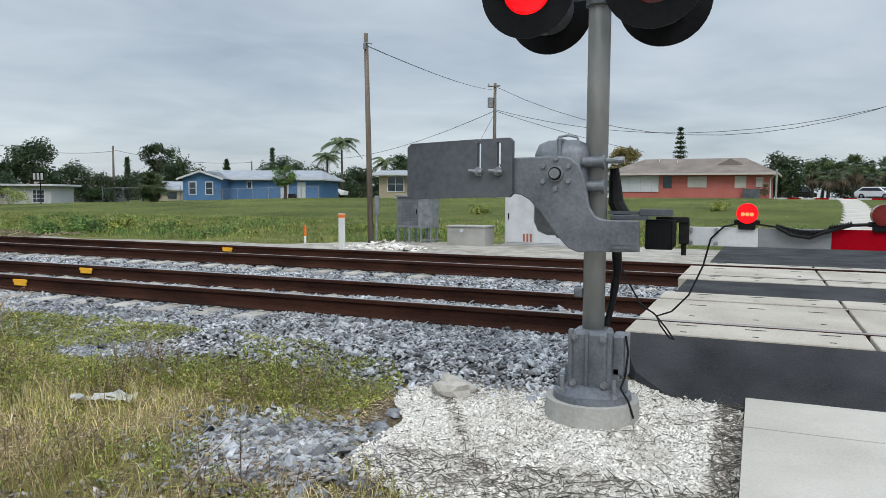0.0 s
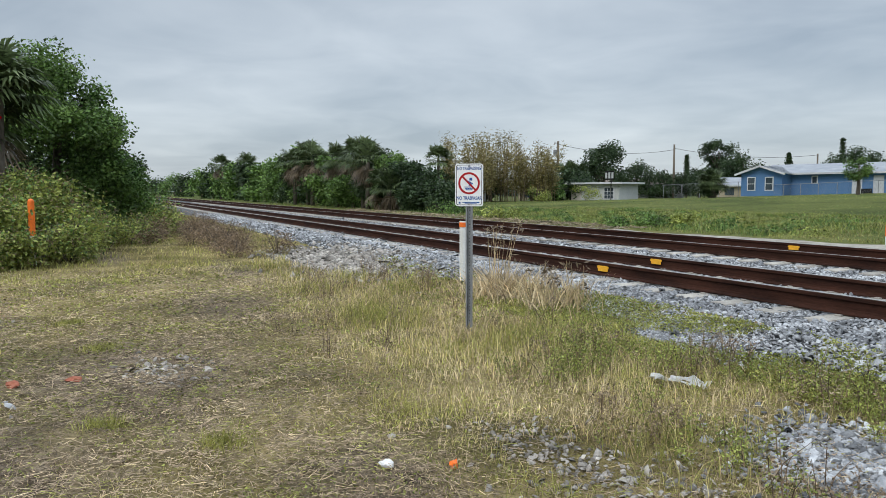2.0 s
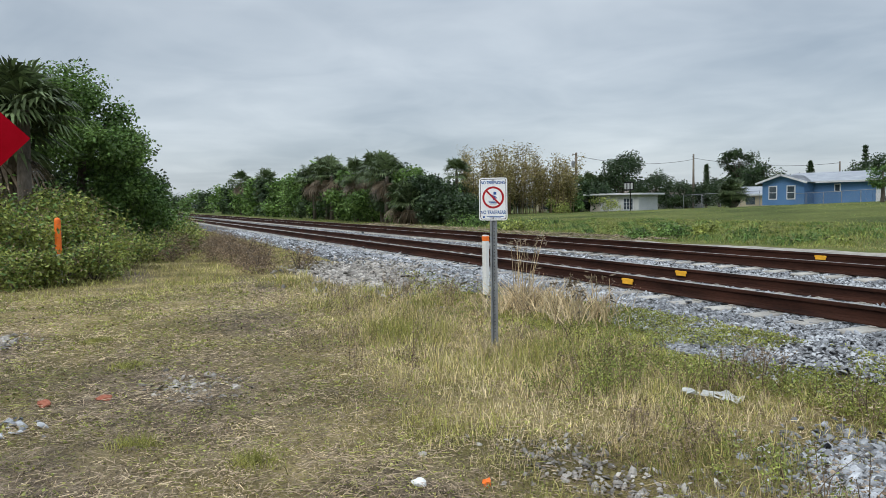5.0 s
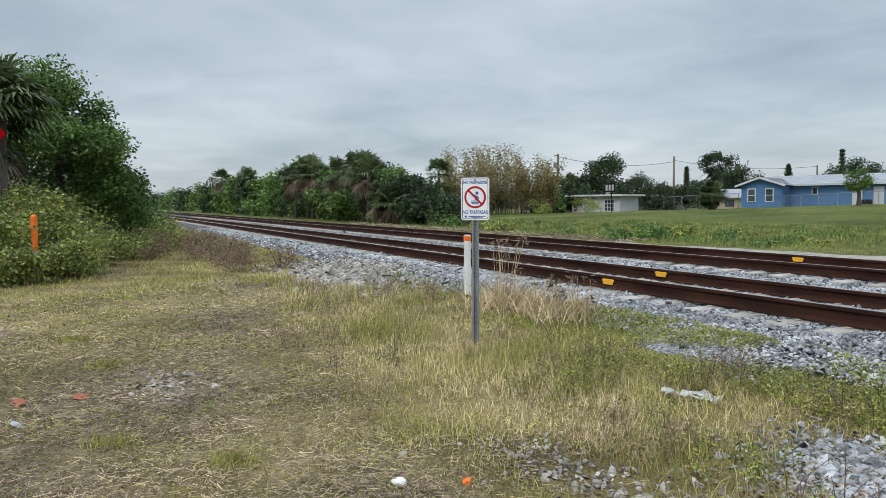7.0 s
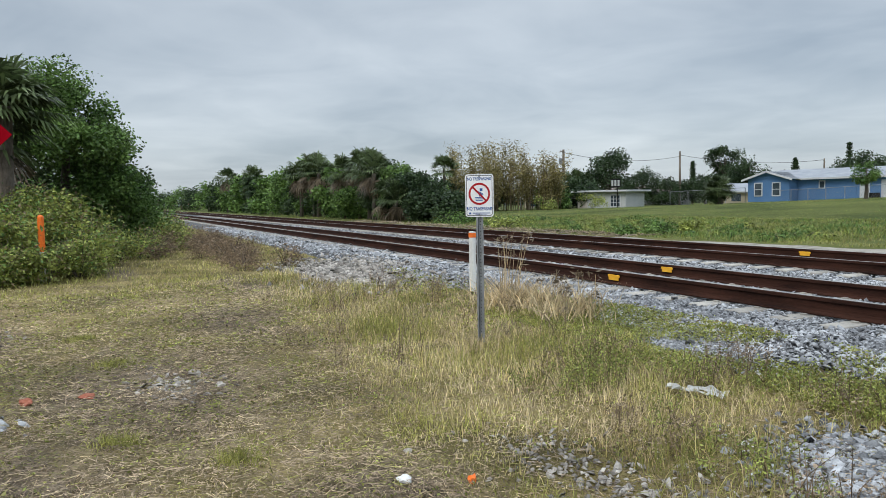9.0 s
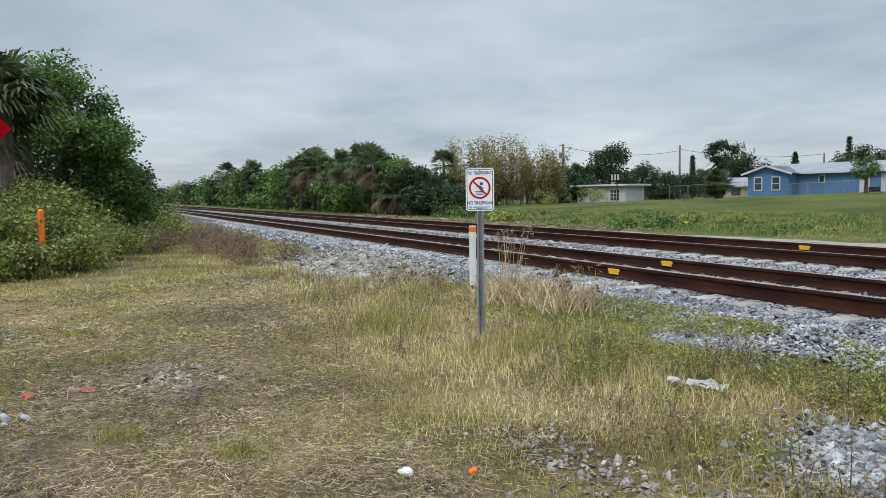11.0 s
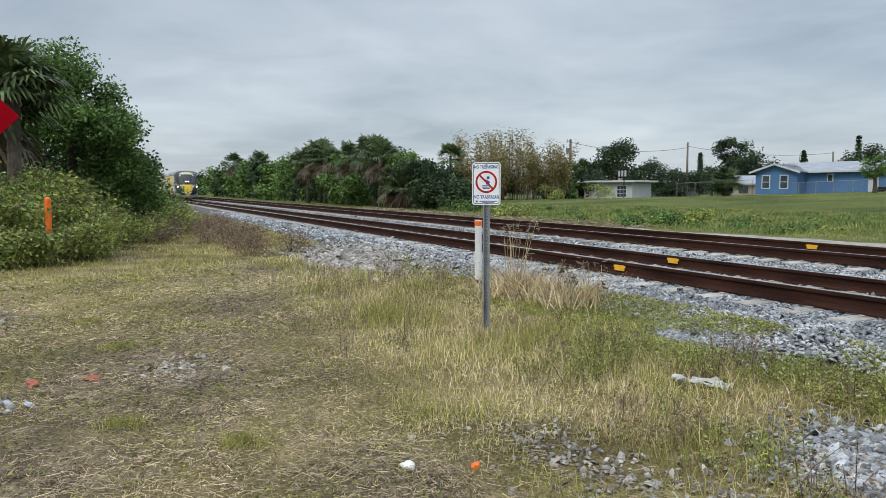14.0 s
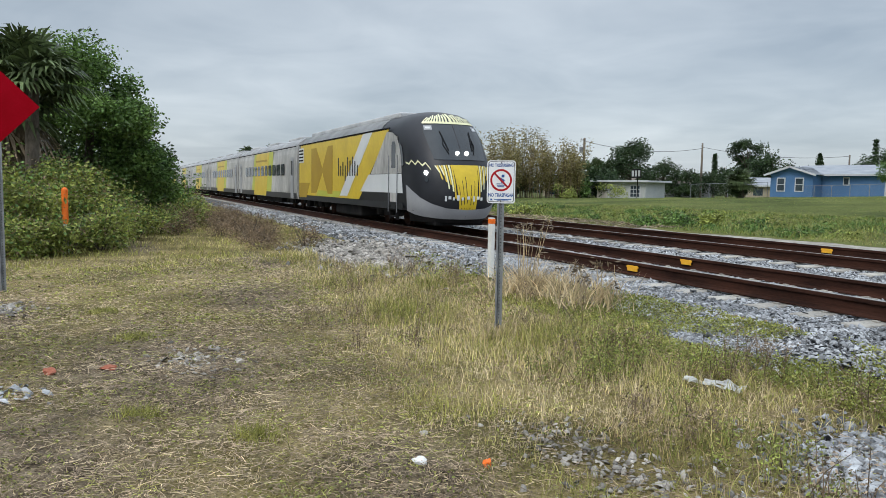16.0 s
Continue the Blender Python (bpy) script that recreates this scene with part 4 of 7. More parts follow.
def build_warning_sign(at, turn):
    s = thing("warning_sign", at, "white no trespassing sign with red ring on a steel post", "sign", turn=turn)
    u_post("post", s, 1.86, M["galv"])
    W, H, zc = 0.312, 0.462, 1.64
    bm = B(); prism(bm, rounded(-W / 2, zc - H / 2, W / 2, zc + H / 2, 0.03), -0.004, -0.001)
    plate = part("plate", bm, M["sign"], s)
    bm = B()
    prism(bm, rounded(-W / 2 + 0.012, zc - H / 2 + 0.012, W / 2 - 0.012, zc + H / 2 - 0.012, 0.022), -0.0048, -0.0042)
    part("border", bm, M["black_ink"], plate, "dark border line")
    bm = B()
    prism(bm, rounded(-W / 2 + 0.018, zc - H / 2 + 0.018, W / 2 - 0.018, zc + H / 2 - 0.018, 0.018), -0.0056, -0.005)
    part("face", bm, M["sign"], plate)
    cz = zc + 0.018
    bm = B()
    n = 48
    rings = [[bm.verts.new((r * math.cos(2 * math.pi * k / n), y, cz + r * math.sin(2 * math.pi * k / n))) for k in range(n)] for r, y in ((0.098, -0.0066), (0.120, -0.0066), (0.120, -0.0058), (0.098, -0.0058))]
    for u, v in zip(rings, rings[1:] + rings[:1]):
        for k in range(n):
            bm.faces.new((u[k], u[(k + 1) % n], v[(k + 1) % n], v[k]))
    part("red_ring", bm, M["red_ink"], plate, "red prohibition ring")
    bm = B(); box(bm, (0, -0.0082, cz), (0.205, 0.0008, 0.020), 0, Matrix.Rotation(radians(45), 4, "Y"))
    part("slash", bm, M["red_ink"], plate, "red slash")
    bm = B()
    box(bm, (0.02, -0.007, cz + 0.045), (0.03, 0.0008, 0.03)); box(bm, (0.0, -0.007, cz + 0.012), (0.055, 0.0008, 0.022), 0, Matrix.Rotation(radians(25), 4, "Y"))
    box(bm, (0.02, -0.007, cz - 0.012), (0.05, 0.0008, 0.014), 0, Matrix.Rotation(radians(-30), 4, "Y"))
    for k in range(3):
        box(bm, (0.0, -0.007, cz - 0.04 - 0.015 * k), (0.10 - 0.012 * k, 0.0008, 0.008))
    part("pictogram", bm, M["blue_ink"], plate, "blue pictogram shapes")
    text("NO TRESPASSING", 0.047, (0, -0.0062, zc + 0.178), plate, M["blue_ink"], 0.72)
    text("NO TRASPASAR", 0.053, (0, -0.0062, zc - 0.145), plate, M["blue_ink"], 0.74)
    bm = B()
    box(bm, (0.02, -0.0062, zc - 0.190), (0.19, 0.0008, 0.009)); box(bm, (0.02, -0.0062, zc - 0.203), (0.13, 0.0008, 0.006)); box(bm, (-0.105, -0.0062, zc - 0.193), (0.02, 0.0008, 0.02))
    part("small_print", bm, M["blue_ink"], plate, "small unreadable print")
    for z in (zc + 0.205, zc - 0.205):
        bm = B(); tube(bm, (0, -0.006, z), (0, -0.010, z), 0.009, seg=10)
        part("bolt", bm, M["galv"], plate)


build_warning_sign((-7.06, -3.20, -0.50), 50)


def build_red_diamond(at, turn):
    s = thing("diamond_sign", at, "red diamond marker sign on a galvanised post", "sign", turn=turn)
    u_post("post", s, 2.35, M["galv"])
    h = 0.53
    bm = B(); prism(bm, [(0, 2.60 - h), (h, 2.60), (0, 2.60 + h), (-h, 2.60)], -0.004, -0.001)
    part("plate", bm, M["red"], s)
    for z in (2.60 + 0.42, 2.60 - 0.42):
        bm = B(); tube(bm, (0, -0.004, z), (0, -0.010, z), 0.012, seg=10)
        part("bolt", bm, M["galv"], s)


build_red_diamond((-11.9, -8.52, -0.50), 84)


def marker_post(name, at, h, w, label, cap=True):
    s = thing(name, at, label, "marker post")
    bm = B(); box(bm, (0, 0, h / 2 - 0.1), (w, w * 0.55, h + 0.2), 0.012); box(bm, (0, 0, h * 0.34), (w * 1.06, w * 0.62, h * 0.02), 0.003)
    part("post", bm, M["plastic"], s)
    bm = B(); box(bm, (0, 0, h - 0.035), (w * 1.03, w * 0.6, 0.075), 0.006)
    part("band", bm, M["orange"], s, "orange band")
    bm = B(); box(bm, (0, 0, h + 0.012), (w * 0.98, w * 0.54, 0.02), 0.005)
    part("cap", bm, M["plastic"], s)
    return s


marker_post("marker_post", (-10.22, -1.66, -0.38), 0.96, 0.122, "white plastic marker post with an orange band")
marker_post("marker_post", (-8.62, 7.85, -0.24), 0.89, 0.14, "white plastic marker post beside the far track")


def orange_stake(at, h, r, label):
    s = thing("marker_stake", at, label, "marker post")
    bm = B(); tube(bm, (0, 0, -0.1), (0, 0, h * 0.45), r * 0.9, seg=12)
    part("stake", bm, M["plastic"], s)
    bm = B(); tube(bm, (0, 0, h * 0.45), (0, 0, h - r), r, seg=14)
    bmesh.ops.create_uvsphere(bm, u_segments=14, v_segments=8, radius=r, matrix=Matrix.Translation((0, 0, h - r)))
    part("sleeve", bm, M["orange"], s, "orange sleeve")


orange_stake((-10.72, 9.5, -0.2), 0.50, 0.035, "thin orange and white stake in the gravel strip")
orange_stake((-17.76, -8.07, -0.5), 1.43, 0.065, "orange capped stake standing in the bushes")
for x, y, z in ((-8.79, -0.045, -0.09), (-9.33, 1.46, -0.095), (-10.15, 5.73, -0.07)):
    bm = B(); box(bm, (0, 0.008, 0), (0.23, 0.014, 0.085), 0.006); box(bm, (0.0, 0.008, 0.02), (0.27, 0.012, 0.035), 0.005)
    o = new("rail_marker", mesh_of("rail_marker", bm, M["yellow_mark"]))
    o.matrix_basis = pose(x, y, z)
    tagged(o, "yellow paint marker block on the rail web", "rail marker", "yellow rail markers")

# ---- train ----
TRAIN_SCALE = (0.63, 0.70, 0.75)
HALF = 1.53
ZS = [0.60, 0.75, 1.0, 1.3, 1.6, 1.9, 2.2, 2.5, 2.8, 3.1, 3.4, 3.6, 3.78, 3.92, 4.02, 4.08]


def hull_w(z):
    return float(np.interp(z, [0.15, 0.42, 0.6, 0.9, 2.9, 3.3, 3.55, 3.75, 3.92, 4.03, 4.08], [1.22, 1.36, 1.46, HALF, HALF, 1.50, 1.42, 1.24, 0.95, 0.55, 0.12]))


def nose_back(z):
    """How far the nose lies behind its tip, at a height, on the middle line."""
    return float(np.interp(z, [0.15, 0.42, 0.6, 0.8, 1.1, 1.5, 1.95, 2.3, 2.8, 3.2, 3.5, 3.75, 3.95, 4.03, 4.08], [0.62, 0.26, 0.12, 0.03, 0.0, 0.08, 0.26, 0.50, 0.95, 1.33, 1.65, 1.98, 2.5, 3.1, 4.2]))


def nose_at(a, z, out=0.0):
    """A place on the nose: a from -90 (one side) to 90 degrees (other side)."""
    w, s = hull_w(z), math.sin(radians(a))
    y = math.copysign(abs(s) ** 0.82, s) * (w + out)
    x = -nose_back(z) - 2.15 * (1 - max(math.cos(radians(a)), 0) ** 0.75) * (1 - 0.25 * (z > 3.7)) + out * math.cos(radians(a)) * 1.2
    return Vector((x, y, z))


def nose_patch(name, corners, material, parent, label="", out=0.012, nu=8, nv=6):
    """A skin on the nose between four corners (angle, height), low left first, anticlockwise."""
    bm = B()
    (a0, z0), (a1, z1), (a2, z2), (a3, z3) = corners
    g = []
    for j in range(nv + 1):
        v = j / nv
        row = []
        for i in range(nu + 1):
            u = i / nu
            a = (1 - v) * ((1 - u) * a0 + u * a1) + v * ((1 - u) * a3 + u * a2)
            z = (1 - v) * ((1 - u) * z0 + u * z1) + v * ((1 - u) * z3 + u * z2)
            row.append(bm.verts.new(nose_at(a, z, out)))
        g.append(row)
    for j in range(nv):
        for i in range(nu):
            bm.faces.new((g[j][i], g[j][i + 1], g[j + 1][i + 1], g[j + 1][i]))
    bmesh.ops.recalc_face_normals(bm, faces=bm.faces)
    return part(name, bm, material, parent, label, True)


def hull(bm, length, nosed=True):
    rings = []
    for z in ZS:
        w = hull_w(z)
        if nosed:
            pts = [Vector((-length, -w, z))] + [Vector((-length + (length - 5) * k / 4, -w, z)) for k in range(1, 4)] + [nose_at(a, z) for a in np.linspace(-90, 90, 37)] + [Vector((-5 - (length - 5) * k / 4, w, z)) for k in range(1, 4)] + [Vector((-length, w, z))]
        else:
            pts = [Vector((-length, -w, z)), Vector((0, -w, z)), Vector((0, w, z)), Vector((-length, w, z))]
        rings.append([bm.verts.new(p) for p in pts])
    n = len(rings[0])
    for u, v in zip(rings, rings[1:]):
        for k in range(n):
            bm.faces.new((u[k], u[(k + 1) % n], v[(k + 1) % n], v[k]))
    bm.faces.new(rings[0][::-1]); bm.faces.new(rings[-1])
    bmesh.ops.recalc_face_normals(bm, faces=bm.faces)
    return bm


def side_panel(name, outline, material, parent, label="", out=0.006, both=True, proud=0.006):
    """Paint or glass on the flat sides: an outline in x and z."""
    for s in ((-1, 1) if both else (-1,)):
        bm, y = B(), s * (HALF + out)
        prism(bm, outline, min(y, y + s * proud), max(y, y + s * proud))
        part(name, bm, material, parent, label)


def rect(x0, x1, z0, z1):
    return [(x0, z0), (x1, z0), (x1, z1), (x0, z1)]


def bogie(parent, x, axles=(-1.3, 1.3), r=0.5):
    for s in (-1, 1):
        bm = B()
        box(bm, (x, s * 1.12, 0.62), (axles[1] - axles[0] + 0.9, 0.16, 0.22), 0.04)
        box(bm, (x, s * 1.15, 0.45), (0.9, 0.18, 0.24), 0.03)
        for a in axles:
            box(bm, (x + a, s * 1.16, 0.5), (0.36, 0.2, 0.34), 0.04)
            tube(bm, (x + a + 0.3, s * 1.14, 0.38), (x + a + 0.3, s * 1.14, 0.75), 0.09, seg=10)
        b = part("bogie", bm, M["under"], parent, "dark bogie frame")
    for a in axles:
        bm = B()
        tube(bm, (x + a, -0.75, r), (x + a, 0.75, r), 0.09, seg=10)
        for s in (-1, 1):
            tube(bm, (x + a, s * 0.70, r), (x + a, s * 0.83, r), r, seg=28); tube(bm, (x + a, s * 0.68, r), (x + a, s * 0.705, r), r + 0.025, seg=28)
        part("wheelset", bm, M["rust"], b, "steel wheelset")


def build_loco():
    L = 21.6
    t = thing("locomotive", (0, 0.7525, 0.0), "charcoal and yellow streamlined passenger locomotive with lit headlamps", "locomotive")
    body = part("body", hull(B(), L), M["tr_char"], t, "charcoal painted body shell", True)
    # windscreen, brow and stripes
    nose_patch("windscreen", [(-36, 2.30), (36, 2.30), (42, 3.50), (-42, 3.50)], M["glass"], body, "dark windscreen")
    bm = B(); tube(bm, nose_at(0, 2.62, 0.02), nose_at(0, 3.48, 0.02), 0.018, seg=6)
    part("pillar", bm, M["tr_char"], body)
    for s in (-1, 1):
        bm = B(); pipe(bm, [nose_at(s * 14, 2.5, 0.03), nose_at(s * 18, 2.8, 0.035), nose_at(s * 16, 3.1, 0.03)], 0.018, 6); pipe(bm, [nose_at(s * 13, 2.62, 0.03), nose_at(s * 17.5, 3.25, 0.03)], 0.025, 6)
        part("wiper", bm, M["black"], body)
        nose_patch("number_board", [(s * 33 - 6, 3.31), (s * 33 + 6, 3.31), (s * 33 + 6, 3.46), (s * 33 - 6, 3.46)], M["tr_grey"], body, "small number board", 0.02, 3, 2)
        nose_patch("number_bar", [(s * 33 - 3.5, 3.35), (s * 33 + 3.5, 3.35), (s * 33 + 3.5, 3.42), (s * 33 - 3.5, 3.42)], M["tr_white"], body, "plain bar", 0.026, 3, 2)
    for k in range(19):
        a = -40.5 + 4.5 * k
        u = abs(k - 9) / 9
        lo = 3.56 + 0.01 * (k % 3)
        hi = 3.93 - 0.03 * ((k * 5) % 3) - 0.17 * u ** 2
        nose_patch("brow_stripe", [(a - 1.25, lo), (a + 1.25, lo), (a * 0.86 + 1.3, hi), (a * 0.86 - 1.3, hi)], M["tr_cream"], body, "pale brow stripe", 0.014, 1, 4)
    nose_patch("brow_panel", [(-41, 3.535), (41, 3.535), (40, 3.61), (-40, 3.61)], M["tr_cream"], body, "pale brow band", 0.013, 16, 2)
    nose_patch("nose_stripe", [(-8, 0.66), (8, 0.66), (14, 2.13), (-14, 2.13)], M["tr_yellow"], body, "yellow nose panel", 0.014, 6, 10)
    for k in range(8):
        for s in (-1, 1):
            a = 15.0 + 3.1 * k
            lo = 1.05 + 0.10 * k + 0.12 * ((k * 7) % 3)
            nose_patch("nose_stripe", [(s * (a * 0.86) - 0.9, lo), (s * (a * 0.86) + 0.9, lo), (s * a + 1.1, 2.13 - 0.004 * k), (s * a - 1.1, 2.13 - 0.004 * k)], M["tr_cream" if k % 2 else "tr_yellow"], body, "yellow nose stripe", 0.014, 1, 6)
    for k, a in enumerate((-9, -4.5, -1, 3, 7.5)):
        nose_patch("stripe_gap", [(a * 0.6 - 0.35, 0.70), (a * 0.6 + 0.35, 0.70), (a + 0.2, 1.5 + 0.13 * (k % 3)), (a - 0.2, 1.5 + 0.13 * (k % 3))], M["tr_char"], body, "charcoal line between nose stripes", 0.018, 1, 5)
    for k in range(5):
        nose_patch("nose_stripe", [(-8 + 4 * k - 0.7, 0.52), (-8 + 4 * k + 0.7, 0.52), (-8 + 4 * k + 0.8, 0.9), (-8 + 4 * k - 0.8, 0.9)], M["tr_yellow"], body, "yellow nose stripe", 0.016, 1, 3)
    nose_patch("lower_valance", [(-89, 0.24), (89, 0.24), (89, 0.62), (-89, 0.62)], M["under"], body, "dark valance below the bumper", 0.006, 40, 3)
    for s in (-1, 1):
        for a0, a1, b0, b1, c0, c1 in ((0.01, 25, 0.36, 0.37, 0.68, 0.73), (25, 45, 0.37, 0.40, 0.73, 0.86), (45, 65, 0.40, 0.44, 0.86, 1.06), (65, 80, 0.44, 0.50, 1.06, 1.28), (80, 90, 0.50, 0.58, 1.28, 1.46)):
            nose_patch("bumper_sweep", [(s * a0, b0), (s * a1, b1), (s * a1, c1), (s * a0, c0)], M["tr_grey"], body, "grey swept bumper", 0.018, 8, 4)
        for k, zz in enumerate((1.98, 2.2, 2.1, 2.26, 2.14, 2.28, 2.16)):
            nose_patch("wave_band", [(s * (44 + 6 * k), zz - 0.03), (s * (50.3 + 6 * k), (2.2, 2.1, 2.26, 2.14, 2.28, 2.16, 2.22)[k] - 0.03), (s * (50.3 + 6 * k), (2.2, 2.1, 2.26, 2.14, 2.28, 2.16, 2.22)[k] + 0.03), (s * (44 + 6 * k), zz + 0.03)], M["tr_cream"], body, "pale wavy line", 0.014, 3, 1)
        a = s * 52
        for zz, lit in ((1.86, True), (1.64, False)):
            c = nose_at(a, zz, 0.0)
            d = Vector((0.75, s * 0.65, 0.1)).normalized()
            bm = B(); tube(bm, c - d * 0.02, c + d * 0.05, 0.075, seg=16)
            part("headlamp", bm, M["lamp"] if lit and s < 0 or lit else M["glass"], body, "lit headlamp" if lit else "dark auxiliary lamp")
        c = nose_at(s * 4.2, 2.5, 0)
        bm = B(); tube(bm, c - Vector((0.02, 0, 0)), c + Vector((0.07, 0, 0.03)), 0.065, seg=16)
        part("headlamp", bm, M["lamp"], body, "lit centre headlamp")
    bm = B()
    for k in range(9):
        a = -26 + 5.2 * k
        bmesh.ops.create_cube(bm, size=1, matrix=Matrix.Translation(nose_at(a, 1.04 + 0.03 * (k % 2), 0.02)) @ Matrix.Diagonal((0.02, 0.07 + 0.03 * (k % 2), 0.10 + 0.07 * (k % 3 == 0), 1)))
    part("lettering_shapes", bm, M["tr_white"], body, "plain white lettering bars")
    bm = B(); box(bm, (-1.3, 0, 0.26), (1.0, 1.9, 0.24), 0.05)
    part("pilot", bm, M["under"], t, "dark pilot and coupler cover")
    # sides
    side_panel("yellow_side", [(-21.5, 0.86), (-8.6, 0.86), (-4.3, 3.46), (-5.9, 3.46), (-21.0, 3.46), (-21.4, 2.6)], M["tr_yellow"], body, "yellow side paint")
    side_panel("white_sash", [(-12.0, 0.95), (-10.6, 0.95), (-6.6, 3.44), (-8.0, 3.44)], M["tr_white"], body, "white diagonal sash", 0.013)
    side_panel("grey_patch", [(-6.8, 1.86), (-2.75, 1.86), (-2.85, 2.4), (-3.1, 2.85), (-3.45, 3.15), (-3.9, 3.3), (-4.6, 3.36)], M["tr_silver"], body, "silver patch", 0.014)
    side_panel("white_band", [(-8.4, 1.18), (-2.6, 1.18), (-2.75, 1.84), (-7.1, 1.84)], M["tr_white"], body, "white side band", 0.016)
    side_panel("amber_emblem", [(-18.2, 1.0), (-17.0, 1.0), (-15.6, 2.0), (-14.4, 1.0), (-13.4, 1.0), (-13.4, 3.2), (-14.4, 3.2), (-15.6, 2.2), (-17.0, 3.2), (-18.2, 3.2)], M["tr_amber"], body, "amber side emblem", 0.014)
    side_panel("green_patch", [(-17.0, 0.88), (-12.1, 0.88), (-11.7, 1.14), (-16.6, 1.14)], M["tr_lime"], body, "pale green patch", 0.0135)
    side_panel("amber_patch", [(-21.4, 0.74), (-19.5, 0.74), (-18.6, 1.5), (-21.4, 1.5)], M["tr_amber"], body, "amber patch", 0.013)
    for k, (h0, h1) in enumerate(((1.8, 2.6), (1.8, 2.25), (1.8, 2.4), (1.6, 2.25), (1.8, 2.6), (1.8, 2.45), (1.8, 2.6), (1.8, 2.4), (1.8, 2.25))):
        side_panel("lettering_shape", rect(-12.3 + 0.42 * k, -12.12 + 0.42 * k, h0, h1), M["tr_char"], body, "plain dark lettering bar", 0.020, False)
    side_panel("rear_grille", rect(-21.5, -20.2, 2.55, 3.3), M["tr_white"], body, "pale louvre panel", 0.016)
    for k in range(4):
        side_panel("louvre", rect(-21.45, -20.3, 2.62 + 0.17 * k, 2.70 + 0.17 * k), M["under"], body, "dark louvre", 0.022)
    side_panel("skirt", rect(-21.5, -2.6, 0.62, 0.84), M["tr_char"], body, "charcoal skirt", 0.010)
    side_panel("eave_line", rect(-21.5, -4.2, 3.43, 3.50), M["under"], body, "dark ribbed roof edge", 0.006)
    side_panel("cab_door", rect(-4.15, -3.3, 0.86, 3.15), M["tr_silver"], body, "silver cab door", 0.012)
    side_panel("door_window", [(-4.0, 2.05), (-3.5, 2.05), (-3.5, 2.85), (-3.6, 2.98), (-3.9, 2.98), (-4.0, 2.85)], M["glass"], body, "dark door window", 0.02)
    side_panel("cab_window", [(-3.05, 2.0), (-2.55, 2.15), (-2.75, 2.75), (-3.05, 2.95)], M["glass"], body, "dark cab side window", 0.012)
    bm = B()
    for x in (-4.25, -3.2):
        for s in (-1, 1):
            tube(bm, (x, s * (HALF + 0.05), 0.5), (x, s * (HALF + 0.05), 2.5), 0.018, seg=6)
    part("handrail", bm, M["galv"], body, "steel cab handrails")
    bm = B()
    for s in (-1, 1):
        for z in (0.35, 0.6):
            box(bm, (-3.72, s * 1.5, z), (0.7, 0.16, 0.04))
        box(bm, (-4.1, s * 1.5, 0.5), (0.04, 0.14, 0.5)); box(bm, (-3.35, s * 1.5, 0.5), (0.04, 0.14, 0.5))
    part("cab_steps", bm, M["under"], t)
    bm = B()
    rows = [[bm.verts.new((x, s * (hull_w(z) + 0.014), z + 0.01)) for z in (3.52, 3.6, 3.7, 3.8, 3.9, 3.98, 4.04)] for x in (-21.55, -5.6) for s in (-1, 1)]
    for lo, hi in ((rows[0], rows[2]), (rows[1], rows[3])):
        for k in range(6):
            bm.faces.new((lo[k], hi[k], hi[k + 1], lo[k + 1]))
    bmesh.ops.solidify(bm, geom=bm.faces[:], thickness=0.006)
    part("roof_cover", bm, M["tr_roof"], body, "pale grey roof sheet")
    bm = B()
    for k in range(26):
        for s in (-1, 1):
            box(bm, (-21.2 + 0.62 * k, s * 1.475, 3.47), (0.34, 0.05, 0.08), 0.008)
    part("eave_vent", bm, M["under"], body, "row of dark roof-edge vents")["kind"] = "stuff"
    bm = B(); box(bm, (-12.8, 0, 4.0), (16.0, 1.9, 0.22), 0.06)
    for k in range(12):
        box(bm, (-6 - 1.25 * k, 0, 4.12), (0.8, 1.4, 0.06), 0.02)
    part("roof_gear", bm, M["tr_roof"], t, "pale ribbed roof hatches")
    bm = B(); box(bm, (-10.8, 0, 0.62), (18.5, 1.9, 0.3), 0.05); box(bm, (-11.2, 0, 0.42), (4.6, 2.7, 0.5), 0.06); box(bm, (-20.6, 0, 0.5), (0.9, 2.4, 0.5), 0.04)
    part("underframe", bm, M["under"], t, "dark underframe and tank")
    bogie(t, -5.4); bogie(t, -17.4)
    return t


